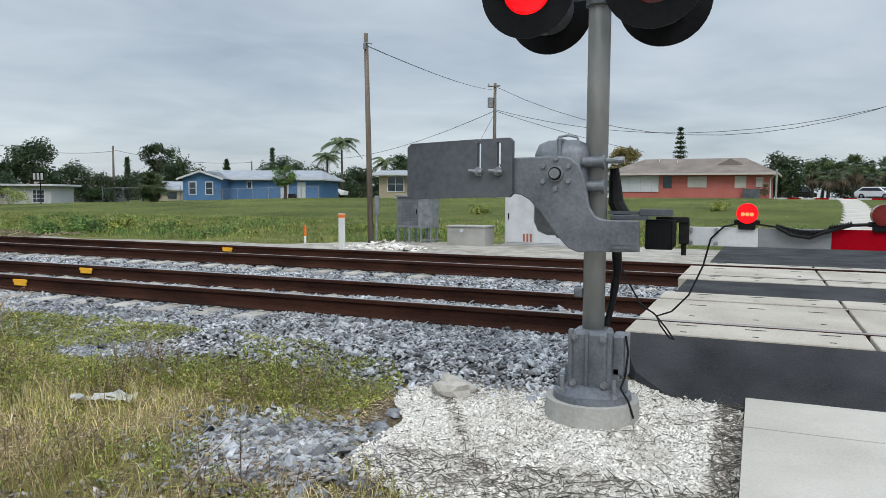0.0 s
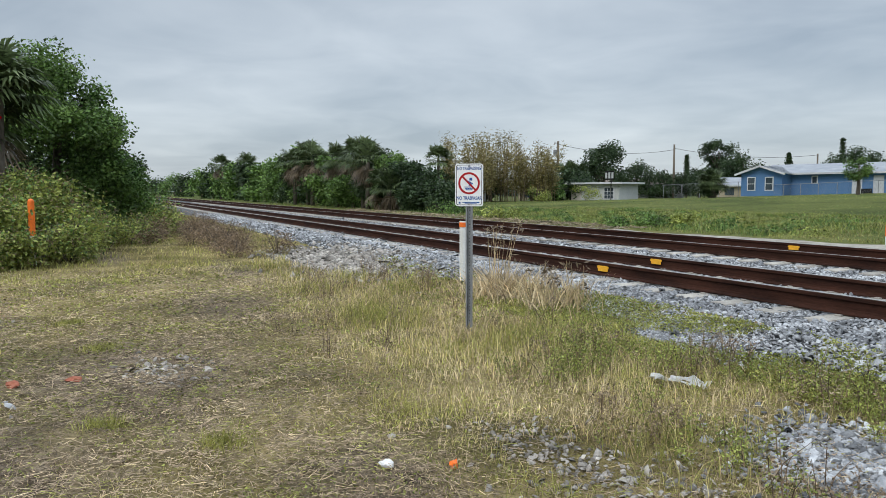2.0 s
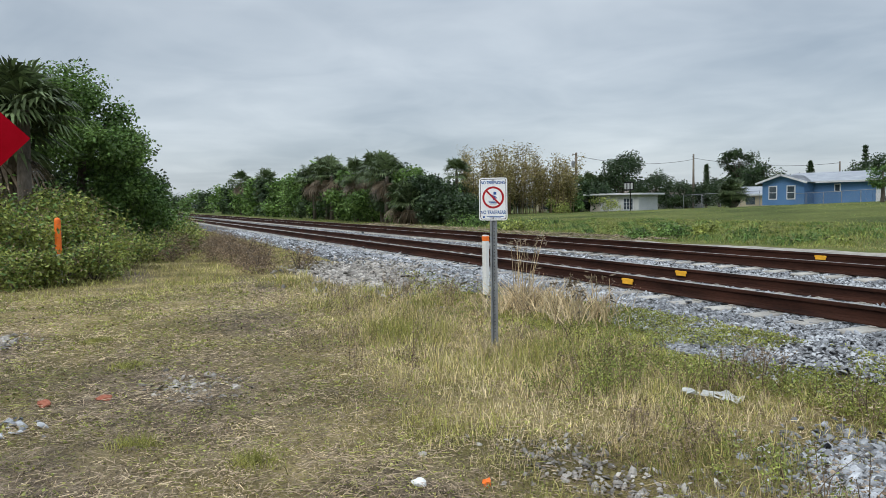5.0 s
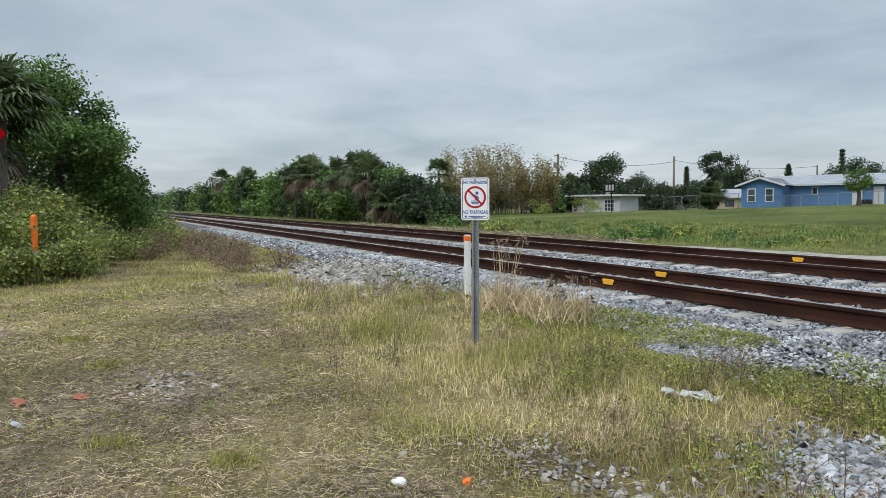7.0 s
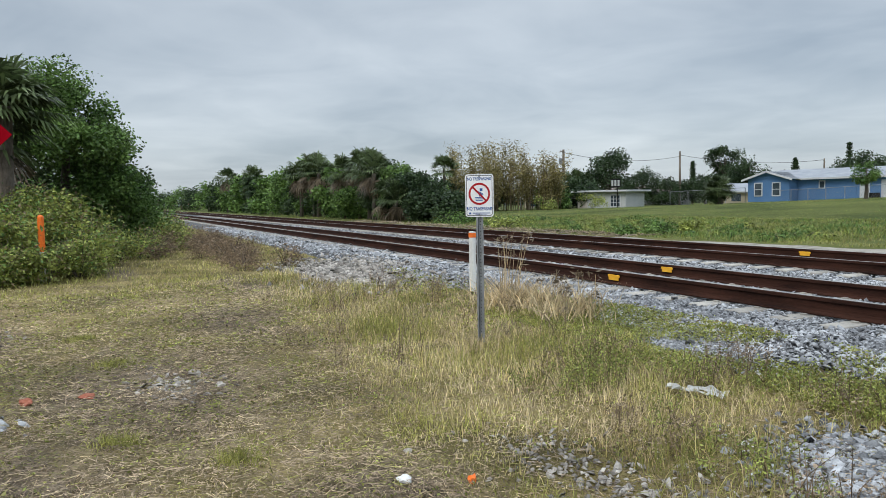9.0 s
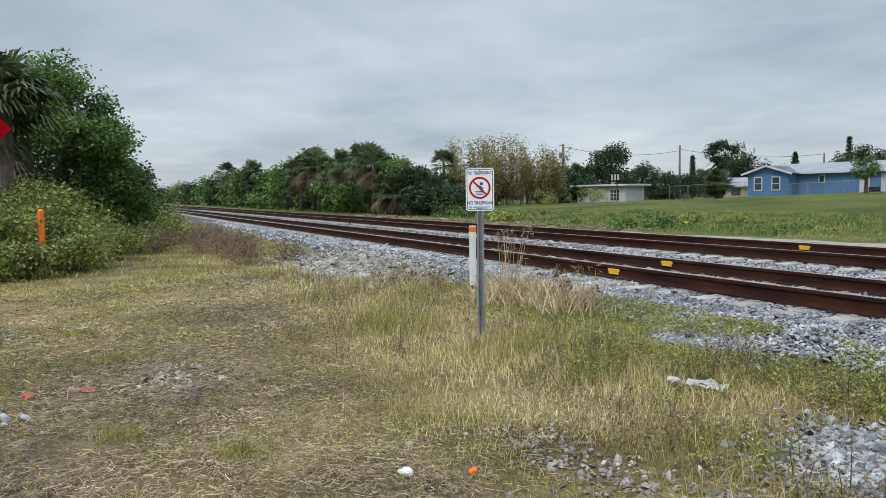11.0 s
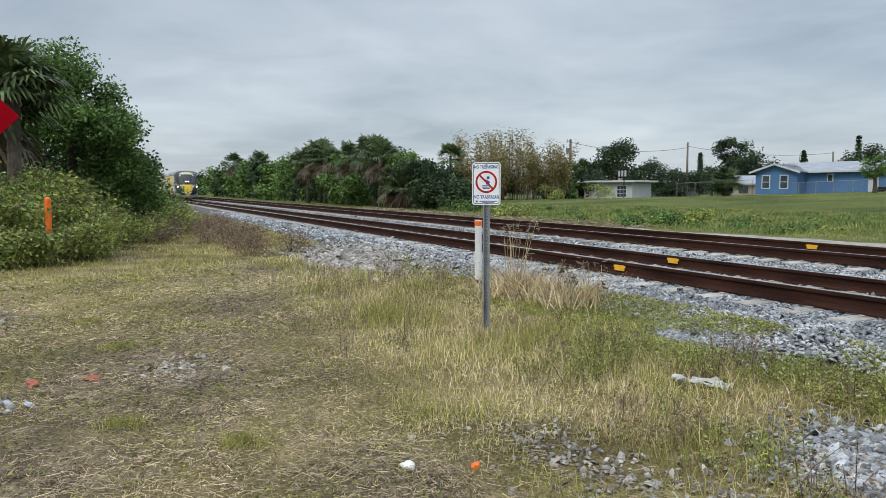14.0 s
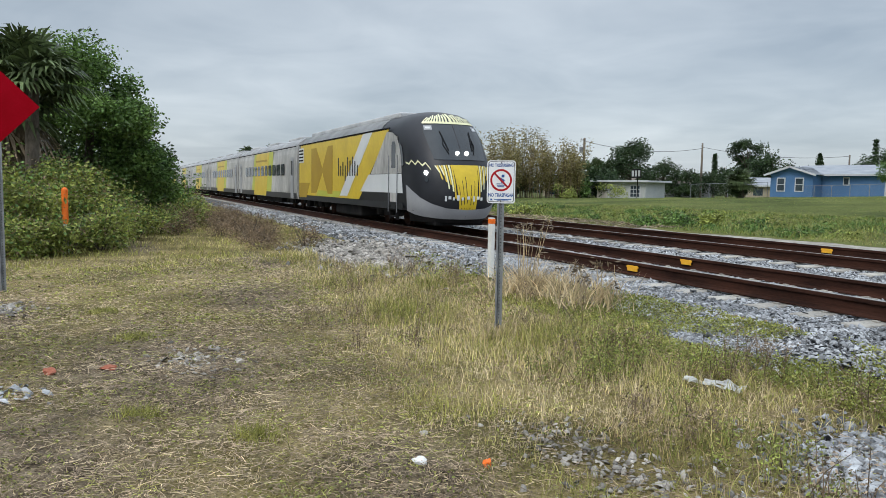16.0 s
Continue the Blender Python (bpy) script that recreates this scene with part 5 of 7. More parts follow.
def build_coach():
    L = 25.4
    t = thing("coach", (0, 0.7525, 0.0), "silver passenger coach with yellow panels and dark windows", "railway coach", "train of coaches")
    body = part("body", hull(B(), L, False), M["tr_silver"], t, "silver coach shell")
    side_panel("yellow_side", [(-18.0, 0.62), (-9.0, 0.62), (-8.0, 3.42), (-16.2, 3.42)], M["tr_lime"], body, "yellow side paint")
    side_panel("yellow_side", [(-16.6, 0.62), (-11.0, 0.62), (-9.6, 3.42), (-15.2, 3.42)], M["tr_yellow"], body, "yellow side paint", 0.013)
    for k in range(11):
        x = -21.1 + 1.6 * k
        side_panel("window", [(x + 0.08, 1.92), (x + 1.12, 1.92), (x + 1.2, 2.0), (x + 1.2, 2.5), (x + 1.12, 2.58), (x + 0.08, 2.58), (x, 2.5), (x, 2.0)], M["glass"], body, "dark coach window", 0.026)
    side_panel("lettering_shape", rect(-15.6, -10.4, 2.86, 2.98), M["tr_amber"], body, "plain bar of lettering", 0.021)
    for x in (-24.3, -1.9):
        side_panel("door", rect(x, x + 0.9, 0.62, 2.9), M["tr_grey"], body, "grey coach door", 0.021)
        side_panel("door_window", rect(x + 0.28, x + 0.62, 1.9, 2.7), M["glass"], body, "door window", 0.03)
    side_panel("skirt", rect(-25.2, -0.2, 0.60, 0.92), M["tr_char"], body, "charcoal skirt", 0.008)
    side_panel("eave_line", rect(-25.2, -0.2, 3.44, 3.49), M["under"], body, "dark roof edge", 0.006)
    for x in (-21.5, -13, -4.5):
        bm = B(); box(bm, (x, 0, 4.05), (4.5, 1.5, 0.16), 0.05)
        part("roof_gear", bm, M["tr_roof"], t, "pale roof equipment")
    bm = B()
    rows = [[bm.verts.new((x, s * (hull_w(z) + 0.014), z + 0.01)) for z in (3.52, 3.6, 3.7, 3.8, 3.9, 3.98, 4.04)] for x in (-25.2, -0.2) for s in (-1, 1)]
    for lo, hi in ((rows[0], rows[2]), (rows[1], rows[3])):
        for k in range(6):
            bm.faces.new((lo[k], hi[k], hi[k + 1], lo[k + 1]))
    bmesh.ops.solidify(bm, geom=bm.faces[:], thickness=0.006)
    part("roof_cover", bm, M["tr_roof"], body, "pale grey roof sheet")
    bm = B(); box(bm, (-12.7, 0, 0.45), (11, 2.2, 0.4), 0.06)
    part("underframe", bm, M["under"], t, "dark underframe")
    bm = B(); box(bm, (0.22, 0, 1.9), (0.46, 2.3, 3.0), 0.05); tube(bm, (0.0, 0, 0.6), (0.5, 0, 0.6), 0.12, seg=8)
    part("gangway", bm, M["under"], t, "dark gangway")
    bogie(t, -3.2); bogie(t, -22.2)
    return t


LOCO = build_loco()
COACHES = [build_coach()]
LOCO.scale = COACHES[0].scale = TRAIN_SCALE
for _ in range(4):
    COACHES.append(copy_thing(COACHES[0], pose(0, 0.7525, 0)))

# ---- utility poles, wires and cabinets ----


def utility_pole(at, h, r, lean=0.0, arm=True, label="weathered wooden utility pole"):
    s = thing("utility_pole", at, label, "utility pole", "utility poles")
    bm = B(); pipe(bm, [(0, 0, -0.5), (lean * 0.5, 0, h / 2), (lean, 0, h)], [r * 1.15, r, r * 0.78], 14)
    part("shaft", bm, M["wood"], s, "", True)
    if arm:
        bm = B(); box(bm, (lean - 0.05, -r, h - 0.25), (1.1, 0.09, 0.1), 0.01); tube(bm, (lean - 0.5, -r, h - 0.2), (lean - 0.5, -r, h), 0.035, seg=8)
        part("crossarm", bm, M["wood"], s)
        bm = B(); tube(bm, (lean - 0.3, -r - 0.1, h - 2.0), (lean - 0.3, -r - 0.1, h - 1.2), 0.24, seg=14)
        part("transformer", bm, M["galv"], s, "grey transformer can")
    else:
        bm = B(); box(bm, (lean + 0.02, -r - 0.02, h - 0.35), (0.06, 0.08, 0.16), 0.01); tube(bm, (lean, -r, h - 0.25), (lean + 0.22, -r, h - 0.3), 0.02, seg=6)
        part("wire_bracket", bm, M["galv"], s)
        bm = B(); box(bm, (0.18, 0, 1.05), (0.12, 0.1, 0.5), 0.02); tube(bm, (0.16, 0, -0.1), (0.16, 0, 0.9), 0.025, seg=8)
        part("meter_box", bm, M["galv"], s, "small grey meter box")
    return s


def wire(name, a, b, sag, r=0.012, label="overhead wire between poles"):
    bm = B()
    a, b = Vector(a), Vector(b)
    pipe(bm, [a.lerp(b, k / 14) - Vector((0, 0, sag * 4 * (k / 14) * (1 - k / 14))) for k in range(15)], r, 5)
    ob = new(name, mesh_of(name, bm, M["wire"]))
    tagged(ob, label, "wire", "overhead wires")


utility_pole((-9.325, 10.53, -0.22), 5.55, 0.072, -0.16, False, "slim weathered wooden service pole in the gravel strip")
PX, PY = -20.3, 51.8
utility_pole((PX, PY, 0.8), 9.65, 0.15, 0.0, True, "tall grey utility pole with transformer")
utility_pole((*polar(47.1, 120), 0.0), 8.2, 0.16, 0.0, False, "bare wooden utility pole behind the gardens")
utility_pole((*polar(55.6, 105), 0.0), 8.0, 0.2, 0.0, True, "dark utility pole by the bamboo")
utility_pole((*polar(37.6, 130), 0.6), 6.2, 0.14, 0.0, False, "utility pole behind the blue house")
wire("overhead_wire", (-9.485, 10.48, 5.02), (PX + 0.1, PY, 9.9), 0.25, 0.013)
wire("overhead_wire", (PX, PY, 10.2), (15, 53.2, 10.4), 4.5, 0.02)
wire("overhead_wire", (PX, PY, 8.3), (15, 53.2, 9.6), 2.9, 0.02)
wire("overhead_wire", (PX, PY, 8.2), (-65, 95, 7.0), 1.2, 0.025)
wire("overhead_wire", (PX, PY, 8.2), (-9.5, 62, 5.2), 0.2, 0.02)
wire("overhead_wire", (PX, PY, 8.0), (-23, 53, 4.2), 0.05, 0.015)
a0, b0 = polar(55.6, 105), polar(47.1, 120)
wire("overhead_wire", (*a0, 7.6), (*b0, 7.4), 0.9, 0.03)
c0 = polar(37.6, 130)
wire("overhead_wire", (*b0, 7.6), (*c0, 6.6), 0.8, 0.03)


def build_cabinet():
    s = thing("equipment_cabinet", (-8.46, 11.6, -0.22), "grey steel equipment cabinet on tall legs", "cabinet")
    bm = B(); box(bm, (0, 0, 0.86), (1.05, 0.5, 0.84), 0.012)
    body = part("body", bm, M["galv"], s)
    bm = B(); box(bm, (0.01, -0.02, 1.30), (1.12, 0.6, 0.05), 0.01)
    part("lid", bm, M["galv"], s)
    for x in (-0.49, -0.15, 0.2, 0.49):
        for y in (-0.2, 0.2):
            bm = B(); box(bm, (x, y, 0.2), (0.05, 0.05, 0.5))
            part("leg", bm, M["galv"], s)
    bm = B(); box(bm, (0.5, 0, 0.12), (0.04, 0.5, 0.04)); box(bm, (0.33, -0.2, 0.12), (0.3, 0.04, 0.04))
    part("brace", bm, M["galv"], s)
    bm = B(); box(bm, (-0.18, -0.256, 0.88), (0.62, 0.02, 0.74), 0.006)
    door = part("door", bm, M["cast"], body)
    bm = B()
    for i in range(9):
        for j in range(12):
            box(bm, (-0.33 + i * 0.04, -0.268, 0.64 + j * 0.042), (0.022, 0.004, 0.022))
    o = part("vent_grid", bm, M["cast_dark"], door, "perforated vent grid"); o["kind"] = "stuff"
    bm = B(); box(bm, (0.09, -0.275, 0.88), (0.025, 0.03, 0.14), 0.005)
    part("handle", bm, M["under"], door)
    s = thing("vault_box", (-6.78, 11.3, -0.24), "low grey concrete cable vault box", "utility box")
    bm = B(); box(bm, (0, 0, 0.25), (1.05, 0.7, 0.56), 0.015)
    part("body", bm, M["concrete"], s)
    bm = B(); box(bm, (0, 0, 0.545), (1.1, 0.75, 0.04), 0.01)
    part("lid", bm, M["concrete"], s)
    bm = B(); tube(bm, (-0.12, -0.35, 0.44), (-0.12, -0.37, 0.44), 0.05, seg=14)
    part("label_disc", bm, M["white"], s, "white disc label")
    s = thing("relay_cabinet", (-5.15, 11.9, -0.22), "tall white metal relay cabinet on a concrete pad", "cabinet")
    bm = B(); box(bm, (0, 0, 0.02), (1.7, 1.1, 0.12), 0.01)
    part("pad", bm, M["concrete"], s)
    bm = B(); box(bm, (0, 0, 0.74), (1.5, 0.9, 1.32), 0.015)
    body = part("body", bm, M["white"], s)
    for x in (-0.38, 0.36):
        bm = B(); box(bm, (x, -0.458, 0.74), (0.68, 0.02, 1.22), 0.006)
        d = part("door", bm, M["white"], body)
        bm = B(); box(bm, (x - 0.26, -0.475, 0.8), (0.03, 0.03, 0.16), 0.005)
        part("handle", bm, M["under"], d)
    bm = B()
    for k in range(3):
        box(bm, (-0.22 + 0.09 * k, -0.472, 0.26), (0.05, 0.006, 0.2))
    part("warning_mark", bm, M["brick"], body, "small dark red marks")
    s = thing("shell_heap", (-8.2, 9.2, -0.22), "low heap of pale shell gravel by the pole", "gravel", "", "stuff")
    n = 500
    q = RNG.normal(0, 1, (n, 2))
    stones("shell_lumps", np.stack([q[:, 0] * 0.55, q[:, 1] * 0.3, 0.12 * np.exp(-(q ** 2).sum(1) / 2)], -1), 0.05, M["pebble"], "", "", parent=s)


build_cabinet()

# ---- houses ----


def window(parent, x, z, w, h, y, panes=(1, 2)):
    bm = B(); box(bm, (x, y - 0.03, z), (w + 0.16, 0.06, h + 0.16), 0.01)
    f = part("window", bm, M["trim_white"], parent, "white framed window")
    for i in range(panes[0]):
        for j in range(panes[1]):
            pw, ph = w / panes[0], h / panes[1]
            bm = B(); box(bm, (x - w / 2 + pw * (i + 0.5), y - 0.064, z - h / 2 + ph * (j + 0.5)), (pw - 0.06, 0.01, ph - 0.06))
            part("pane", bm, M["pane"], f, "dark glass pane")


def walls(bm, L, D, H, t=0.2):
    box(bm, (0, -D / 2 + t / 2, H / 2), (L, t, H)); box(bm, (0, D / 2 - t / 2, H / 2), (L, t, H))
    box(bm, (-L / 2 + t / 2, 0, H / 2), (t, D - 2 * t, H)); box(bm, (L / 2 - t / 2, 0, H / 2), (t, D - 2 * t, H))
    return bm


def gable_roof(bm, L, D, H, rise, over=0.5, hip=0.0):
    l, d = L / 2 + over, D / 2 + over
    r = l - hip
    v = [bm.verts.new(p) for p in ((-l, -d, H), (l, -d, H), (l, d, H), (-l, d, H), (-r, 0, H + rise), (r, 0, H + rise), (-l, -d, H - 0.16), (l, -d, H - 0.16), (l, d, H - 0.16), (-l, d, H - 0.16))]
    for f in ((0, 1, 5, 4), (2, 3, 4, 5), (1, 2, 5), (3, 0, 4), (6, 7, 1, 0), (7, 8, 2, 1), (8, 9, 3, 2), (9, 6, 0, 3), (9, 8, 7, 6)):
        bm.faces.new([v[k] for k in f])
    return bm


def fascia(bm, L, D, H, over=0.5):
    l, d = L / 2 + over + 0.02, D / 2 + over + 0.02
    box(bm, (0, -d, H - 0.09), (2 * l, 0.04, 0.2)); box(bm, (0, d, H - 0.09), (2 * l, 0.04, 0.2)); box(bm, (-l, 0, H - 0.09), (0.04, 2 * d, 0.2)); box(bm, (l, 0, H - 0.09), (0.04, 2 * d, 0.2))
    return bm


def blue_house():
    s = thing("house", (-49.3, 59.8, 0.50), "blue single-storey house with a pale roof and white trim", "house", turn=14)
    s.scale = (0.92, 0.92, 0.92)
    L, D, H = 15.4, 7.0, 2.3
    w = part("wall", walls(B(), L, D, H + 0.2), M["blue_wall"], s, "bright blue painted wall")
    part("roof", gable_roof(B(), L, D, H + 0.2, 1.05, 0.6, 1.5), M["roof_pale"], s, "pale shingle roof")
    part("fascia", fascia(B(), L, D, H + 0.2, 0.6), M["trim_white"], s, "white roof edge")
    # front wing with its gable toward the tracks
    bm = B(); box(bm, (-L / 2 + 2.3, -D / 2 - 1.0, H / 2 + 0.1), (4.6, 2.0, H + 0.2))
    part("wing_wall", bm, M["blue_wall"], s, "bright blue gabled wing")
    bm = B()
    v = [bm.verts.new(p) for p in ((-L / 2 - 0.5, -D / 2 - 2.5, H + 0.1), (-L / 2 + 5.1, -D / 2 - 2.5, H + 0.1), (-L / 2 + 2.3, -D / 2 - 2.5, H + 1.0), (-L / 2 - 0.5, -1, H + 0.1), (-L / 2 + 5.1, -1, H + 0.1), (-L / 2 + 2.3, -1, H + 1.0))]
    bm.faces.new((v[0], v[2], v[5], v[3])); bm.faces.new((v[1], v[4], v[5], v[2]))
    bmesh.ops.solidify(bm, geom=bm.faces[:], thickness=0.14)
    part("wing_roof", bm, M["roof_pale"], s, "pale gabled roof with white edge")
    bm = B(); prism(bm, [(-L / 2, H + 0.18), (-L / 2 + 4.6, H + 0.18), (-L / 2 + 2.3, H + 0.92)], -D / 2 - 2.0, -D / 2 - 1.9)
    part("gable", bm, M["blue_wall"], s)
    bm = B()
    for sgn in (-1, 1):
        box(bm, (-L / 2 + 2.3 + sgn * 1.4, -D / 2 - 2.52, H + 0.50), (3.0, 0.06, 0.2), 0, Matrix.Rotation(sgn * math.atan2(0.9, 2.8), 4, "Y"))
    part("barge_board", bm, M["trim_white"], s, "white barge boards")
    for x in (-L / 2 + 1.2, -L / 2 + 3.2):
        window(s, x, 1.35, 0.8, 1.35, -D / 2 - 2.0)
    window(s, -0.6, 1.75, 0.5, 0.7, -D / 2, (1, 1))
    bm = B(); box(bm, (1.6, -D / 2 + 0.3, 1.2), (2.4, 0.7, 2.2))
    part("porch_recess", bm, M["blue_wall"], s, "shaded blue porch")
    for x in (3.6, 5.6):
        bm = B(); box(bm, (x, -D / 2 - 0.04, 1.05), (0.95, 0.08, 2.1), 0.01)
        part("door", bm, M["trim_white"], s, "white door")
    bm = B(); box(bm, (4.6, -D / 2 - 0.3, 0.45), (0.9, 0.4, 0.7), 0.03)
    part("air_conditioner", bm, M["under"], s, "dark outdoor unit")


def pink_house():
    s = thing("house", (-6.6, 79.0, 1.0), "coral pink single-storey house with a brown roof", "house", turn=-3)
    L, D, H = 15.8, 9.0, 2.55
    part("wall", walls(B(), L, D, H + 0.1), M["pink_wall"], s, "coral pink painted wall")
    part("roof", gable_roof(B(), L, D, H + 0.1, 1.75, 0.8, 3.4), M["roof_brown"], s, "brown-grey shingle hip roof")
    part("fascia", fascia(B(), L, D, H + 0.1, 0.8), M["shutter"], s, "pale roof edge")
    bm = B(); prism(bm, [(2.6, H + 0.75), (5.4, H + 0.75), (4.0, H + 1.55)], -2.6, -1.0); prism(bm, [(2.3, H + 0.72), (5.7, H + 0.72), (5.7, H + 0.80), (4.0, H + 1.72), (2.3, H + 0.80)], -2.55, 0.0)
    part("dormer", bm, M["roof_brown"], s, "small gablet in the roof")
    bm = B(); box(bm, (-5.4, -D / 2 - 0.05, 1.55), (5.0, 0.1, 1.7), 0.01)
    por = part("screen_porch", bm, M["trim_white"], s, "white screened porch")
    for k in range(4):
        bm = B(); box(bm, (-7.2 + 1.2 * k, -D / 2 - 0.11, 1.55), (0.06, 0.03, 1.65))
        part("mullion", bm, M["shutter"], por)
    for x, w, h, pn in ((-2.0, 0.9, 1.2, "pane"), (1.0, 1.9, 1.15, "shutter"), (5.2, 1.1, 1.2, "shutter"), (7.0, 0.7, 1.0, "shutter")):
        bm = B(); box(bm, (x, -D / 2 - 0.04, 1.75), (w, 0.08, h), 0.01)
        part("window", bm, M[pn], s, "boarded pale window" if pn == "shutter" else "dark window")
    bm = B(); box(bm, (6.3, -D / 2 - 0.5, 0.5), (1.6, 0.7, 1.1), 0.03)
    part("air_conditioner", bm, M["cast_dark"], s, "grey outdoor unit")
    bm = B(); pipe(bm, [(8.55, -D / 2 - 0.7, H), (8.0, -D / 2 - 0.1, H - 0.5), (8.0, -D / 2 - 0.1, 0.1)], 0.06, 6)
    part("downpipe", bm, M["trim_white"], s)
    bm = B(); tube(bm, (-3.5, -1, H + 1.2), (-3.5, -1, H + 1.9), 0.08, seg=8); tube(bm, (-1.5, -1.5, H + 1.0), (-1.5, -1.5, H + 1.7), 0.06, seg=8)
    part("roof_vent", bm, M["trim_white"], s)


def cream_house():
    s = thing("house", (-29.8, 66.0, 0.85), "cream single-storey house with a flat white-edged roof", "house", turn=10)
    L, D, H = 14.0, 8.0, 2.4
    part("wall", walls(B(), L, D, H), M["cream_wall"], s, "cream painted wall")
    part("roof", gable_roof(B(), L, D, H + 0.1, 0.5, 0.8, 0.0), M["roof_pale"], s, "low pale roof")
    part("fascia", fascia(B(), L, D, H + 0.1, 0.8), M["trim_white"], s, "white roof edge")
    window(s, -5.2, 1.45, 1.7, 1.5, -D / 2, (2, 2))
    bm = B(); box(bm, (-3.6, -D / 2 - 0.4, 1.2), (0.15, 0.8, 2.4))
    part("porch_post", bm, M["cream_wall"], s)
    bm = B(); box(bm, (-0.5, -D / 2 - 0.3, 0.3), (0.8, 0.5, 0.6), 0.03)
    part("air_conditioner", bm, M["cast_dark"], s)
    s = thing("garden_wall", (-29.6, 58.4, 0.55), "low cream garden wall with a white picket fence", "wall", turn=10)
    bm = B(); box(bm, (1.0, 0, 0.35), (8.0, 0.2, 0.9), 0.02)
    part("wall", bm, M["cream_wall"], s)
    for k in range(18):
        bm = B(); box(bm, (-3.0 + 0.2 * k, -0.3, 0.2), (0.09, 0.03, 0.5))
        part("picket", bm, M["trim_white"], s)


def white_shed():
    s = thing("shed", (-71.4, 48.7, -0.25), "weathered white flat-roofed shed", "shed", turn=22)
    L, D, H = 6.4, 4.5, 2.1
    part("wall", walls(B(), L, D, H), M["white_wall"], s, "stained white wall")
    bm = B(); box(bm, (0, 0, H + 0.1), (L + 1.2, D + 1.2, 0.2), 0.02)
    part("roof", bm, M["trim_white"], s, "flat white-edged roof")
    window(s, 1.9, 1.05, 1.2, 1.3, -D / 2, (3, 3))
    bm = B(); box(bm, (-2.5, -D / 2 - 0.03, 1.0), (1.3, 0.06, 2.0))
    part("panel", bm, M["shutter"], s, "dull grey panel")
    for k in range(3):
        bm = B(); box(bm, (-1.6 + 1.0 * k, -D / 2 - 0.02, 1.0), (0.06, 0.05, 2.0))
        part("batten", bm, M["trim_white"], s)
    s = thing("basketball_hoop", (*polar(51.6, 78), -0.1), "dark basketball hoop on a pole beside the shed", "basketball hoop")
    bm = B(); tube(bm, (0, 0, -0.2), (0, 0, 2.7), 0.05, seg=8)
    part("pole", bm, M["under"], s)
    bm = B(); box(bm, (0, -0.2, 2.75), (1.5, 0.05, 0.9), 0.02)
    part("backboard", bm, M["under"], s)
    for k in range(3):
        bm = B(); box(bm, (-0.5 + 0.5 * k, -0.235, 2.75), (0.3, 0.02, 0.6))
        part("panel", bm, M["white_wall"], s)
    for b, d, w, h, c, rf, lb in ((49.3, 128, 13, 2.2, "white_wall", "roof_brown", "white house with a dark roof behind the gardens"), (42.3, 112, 7.0, 2.0, "cream_wall", "roof_pale", "small pale house beside the blue one"), (64.2, 86, 9.0, 2.2, "white_wall", "roof_pale", "white house half hidden behind a palm"), (57.3, 110, 5.0, 1.6, "cream_wall", "roof_pale", "small garden hut by the bamboo")):
        s = thing("house", (*polar(b, d), float(gz(*polar(b, d))) - 0.1), lb, "house", turn=b)
        part("wall", walls(B(), w, 6, h), M[c], s)
        part("roof", gable_roof(B(), w, 6, h, 1.1, 0.5), M[rf], s, "low roof")
        bm = B(); box(bm, (-w * 0.25, -3.03, h * 0.55), (1.2, 0.06, 1.0))
        part("window", bm, M["pane"], s, "dark window")
        part("fascia", fascia(B(), w, 6, h), M["trim_white"], s)


blue_house(); pink_house(); cream_house(); white_shed()


def fence(a, b, h, n, label):
    a, b = Vector(a), Vector(b)
    s = thing("fence", a, label, "fence", "garden fences")
    for k in range(n + 1):
        p = (b - a) * (k / n)
        bm = B(); tube(bm, p + Vector((0, 0, -0.3)), p + Vector((0, 0, h)), 0.035, seg=8)
        part("post", bm, M["galv"], s)
    bm = B(); tube(bm, Vector((0, 0, h)), b - a + Vector((0, 0, h)), 0.025, seg=6)
    part("top_rail", bm, M["galv"], s)
    bm = B()
    d = (b - a)
    m = int(d.length / 0.28)
    for k in range(m):
        for sg in (0, 1):
            p, q = d * (k / m), d * (min(k + 3, m) / m)
            tube(bm, p + Vector((0, 0, h * sg)), q + Vector((0, 0, h * (1 - sg))), 0.004, seg=3, caps=False)
    o = part("mesh", bm, M["galv"], s, "chain-link mesh"); o["kind"] = "stuff"


fence((-84, 37, -0.2), (-73.5, 46.4, -0.1), 1.25, 7, "galvanised chain-link garden fence")
fence((-64.4, 51.5, 0.0), (-56.5, 54.5, 0.3), 1.7, 4, "tall chain-link fence beside the shed")
fence((-56.5, 54.5, 0.3), (-38.0, 52.5, 0.75), 1.2, 9, "chain-link fence before the blue house")


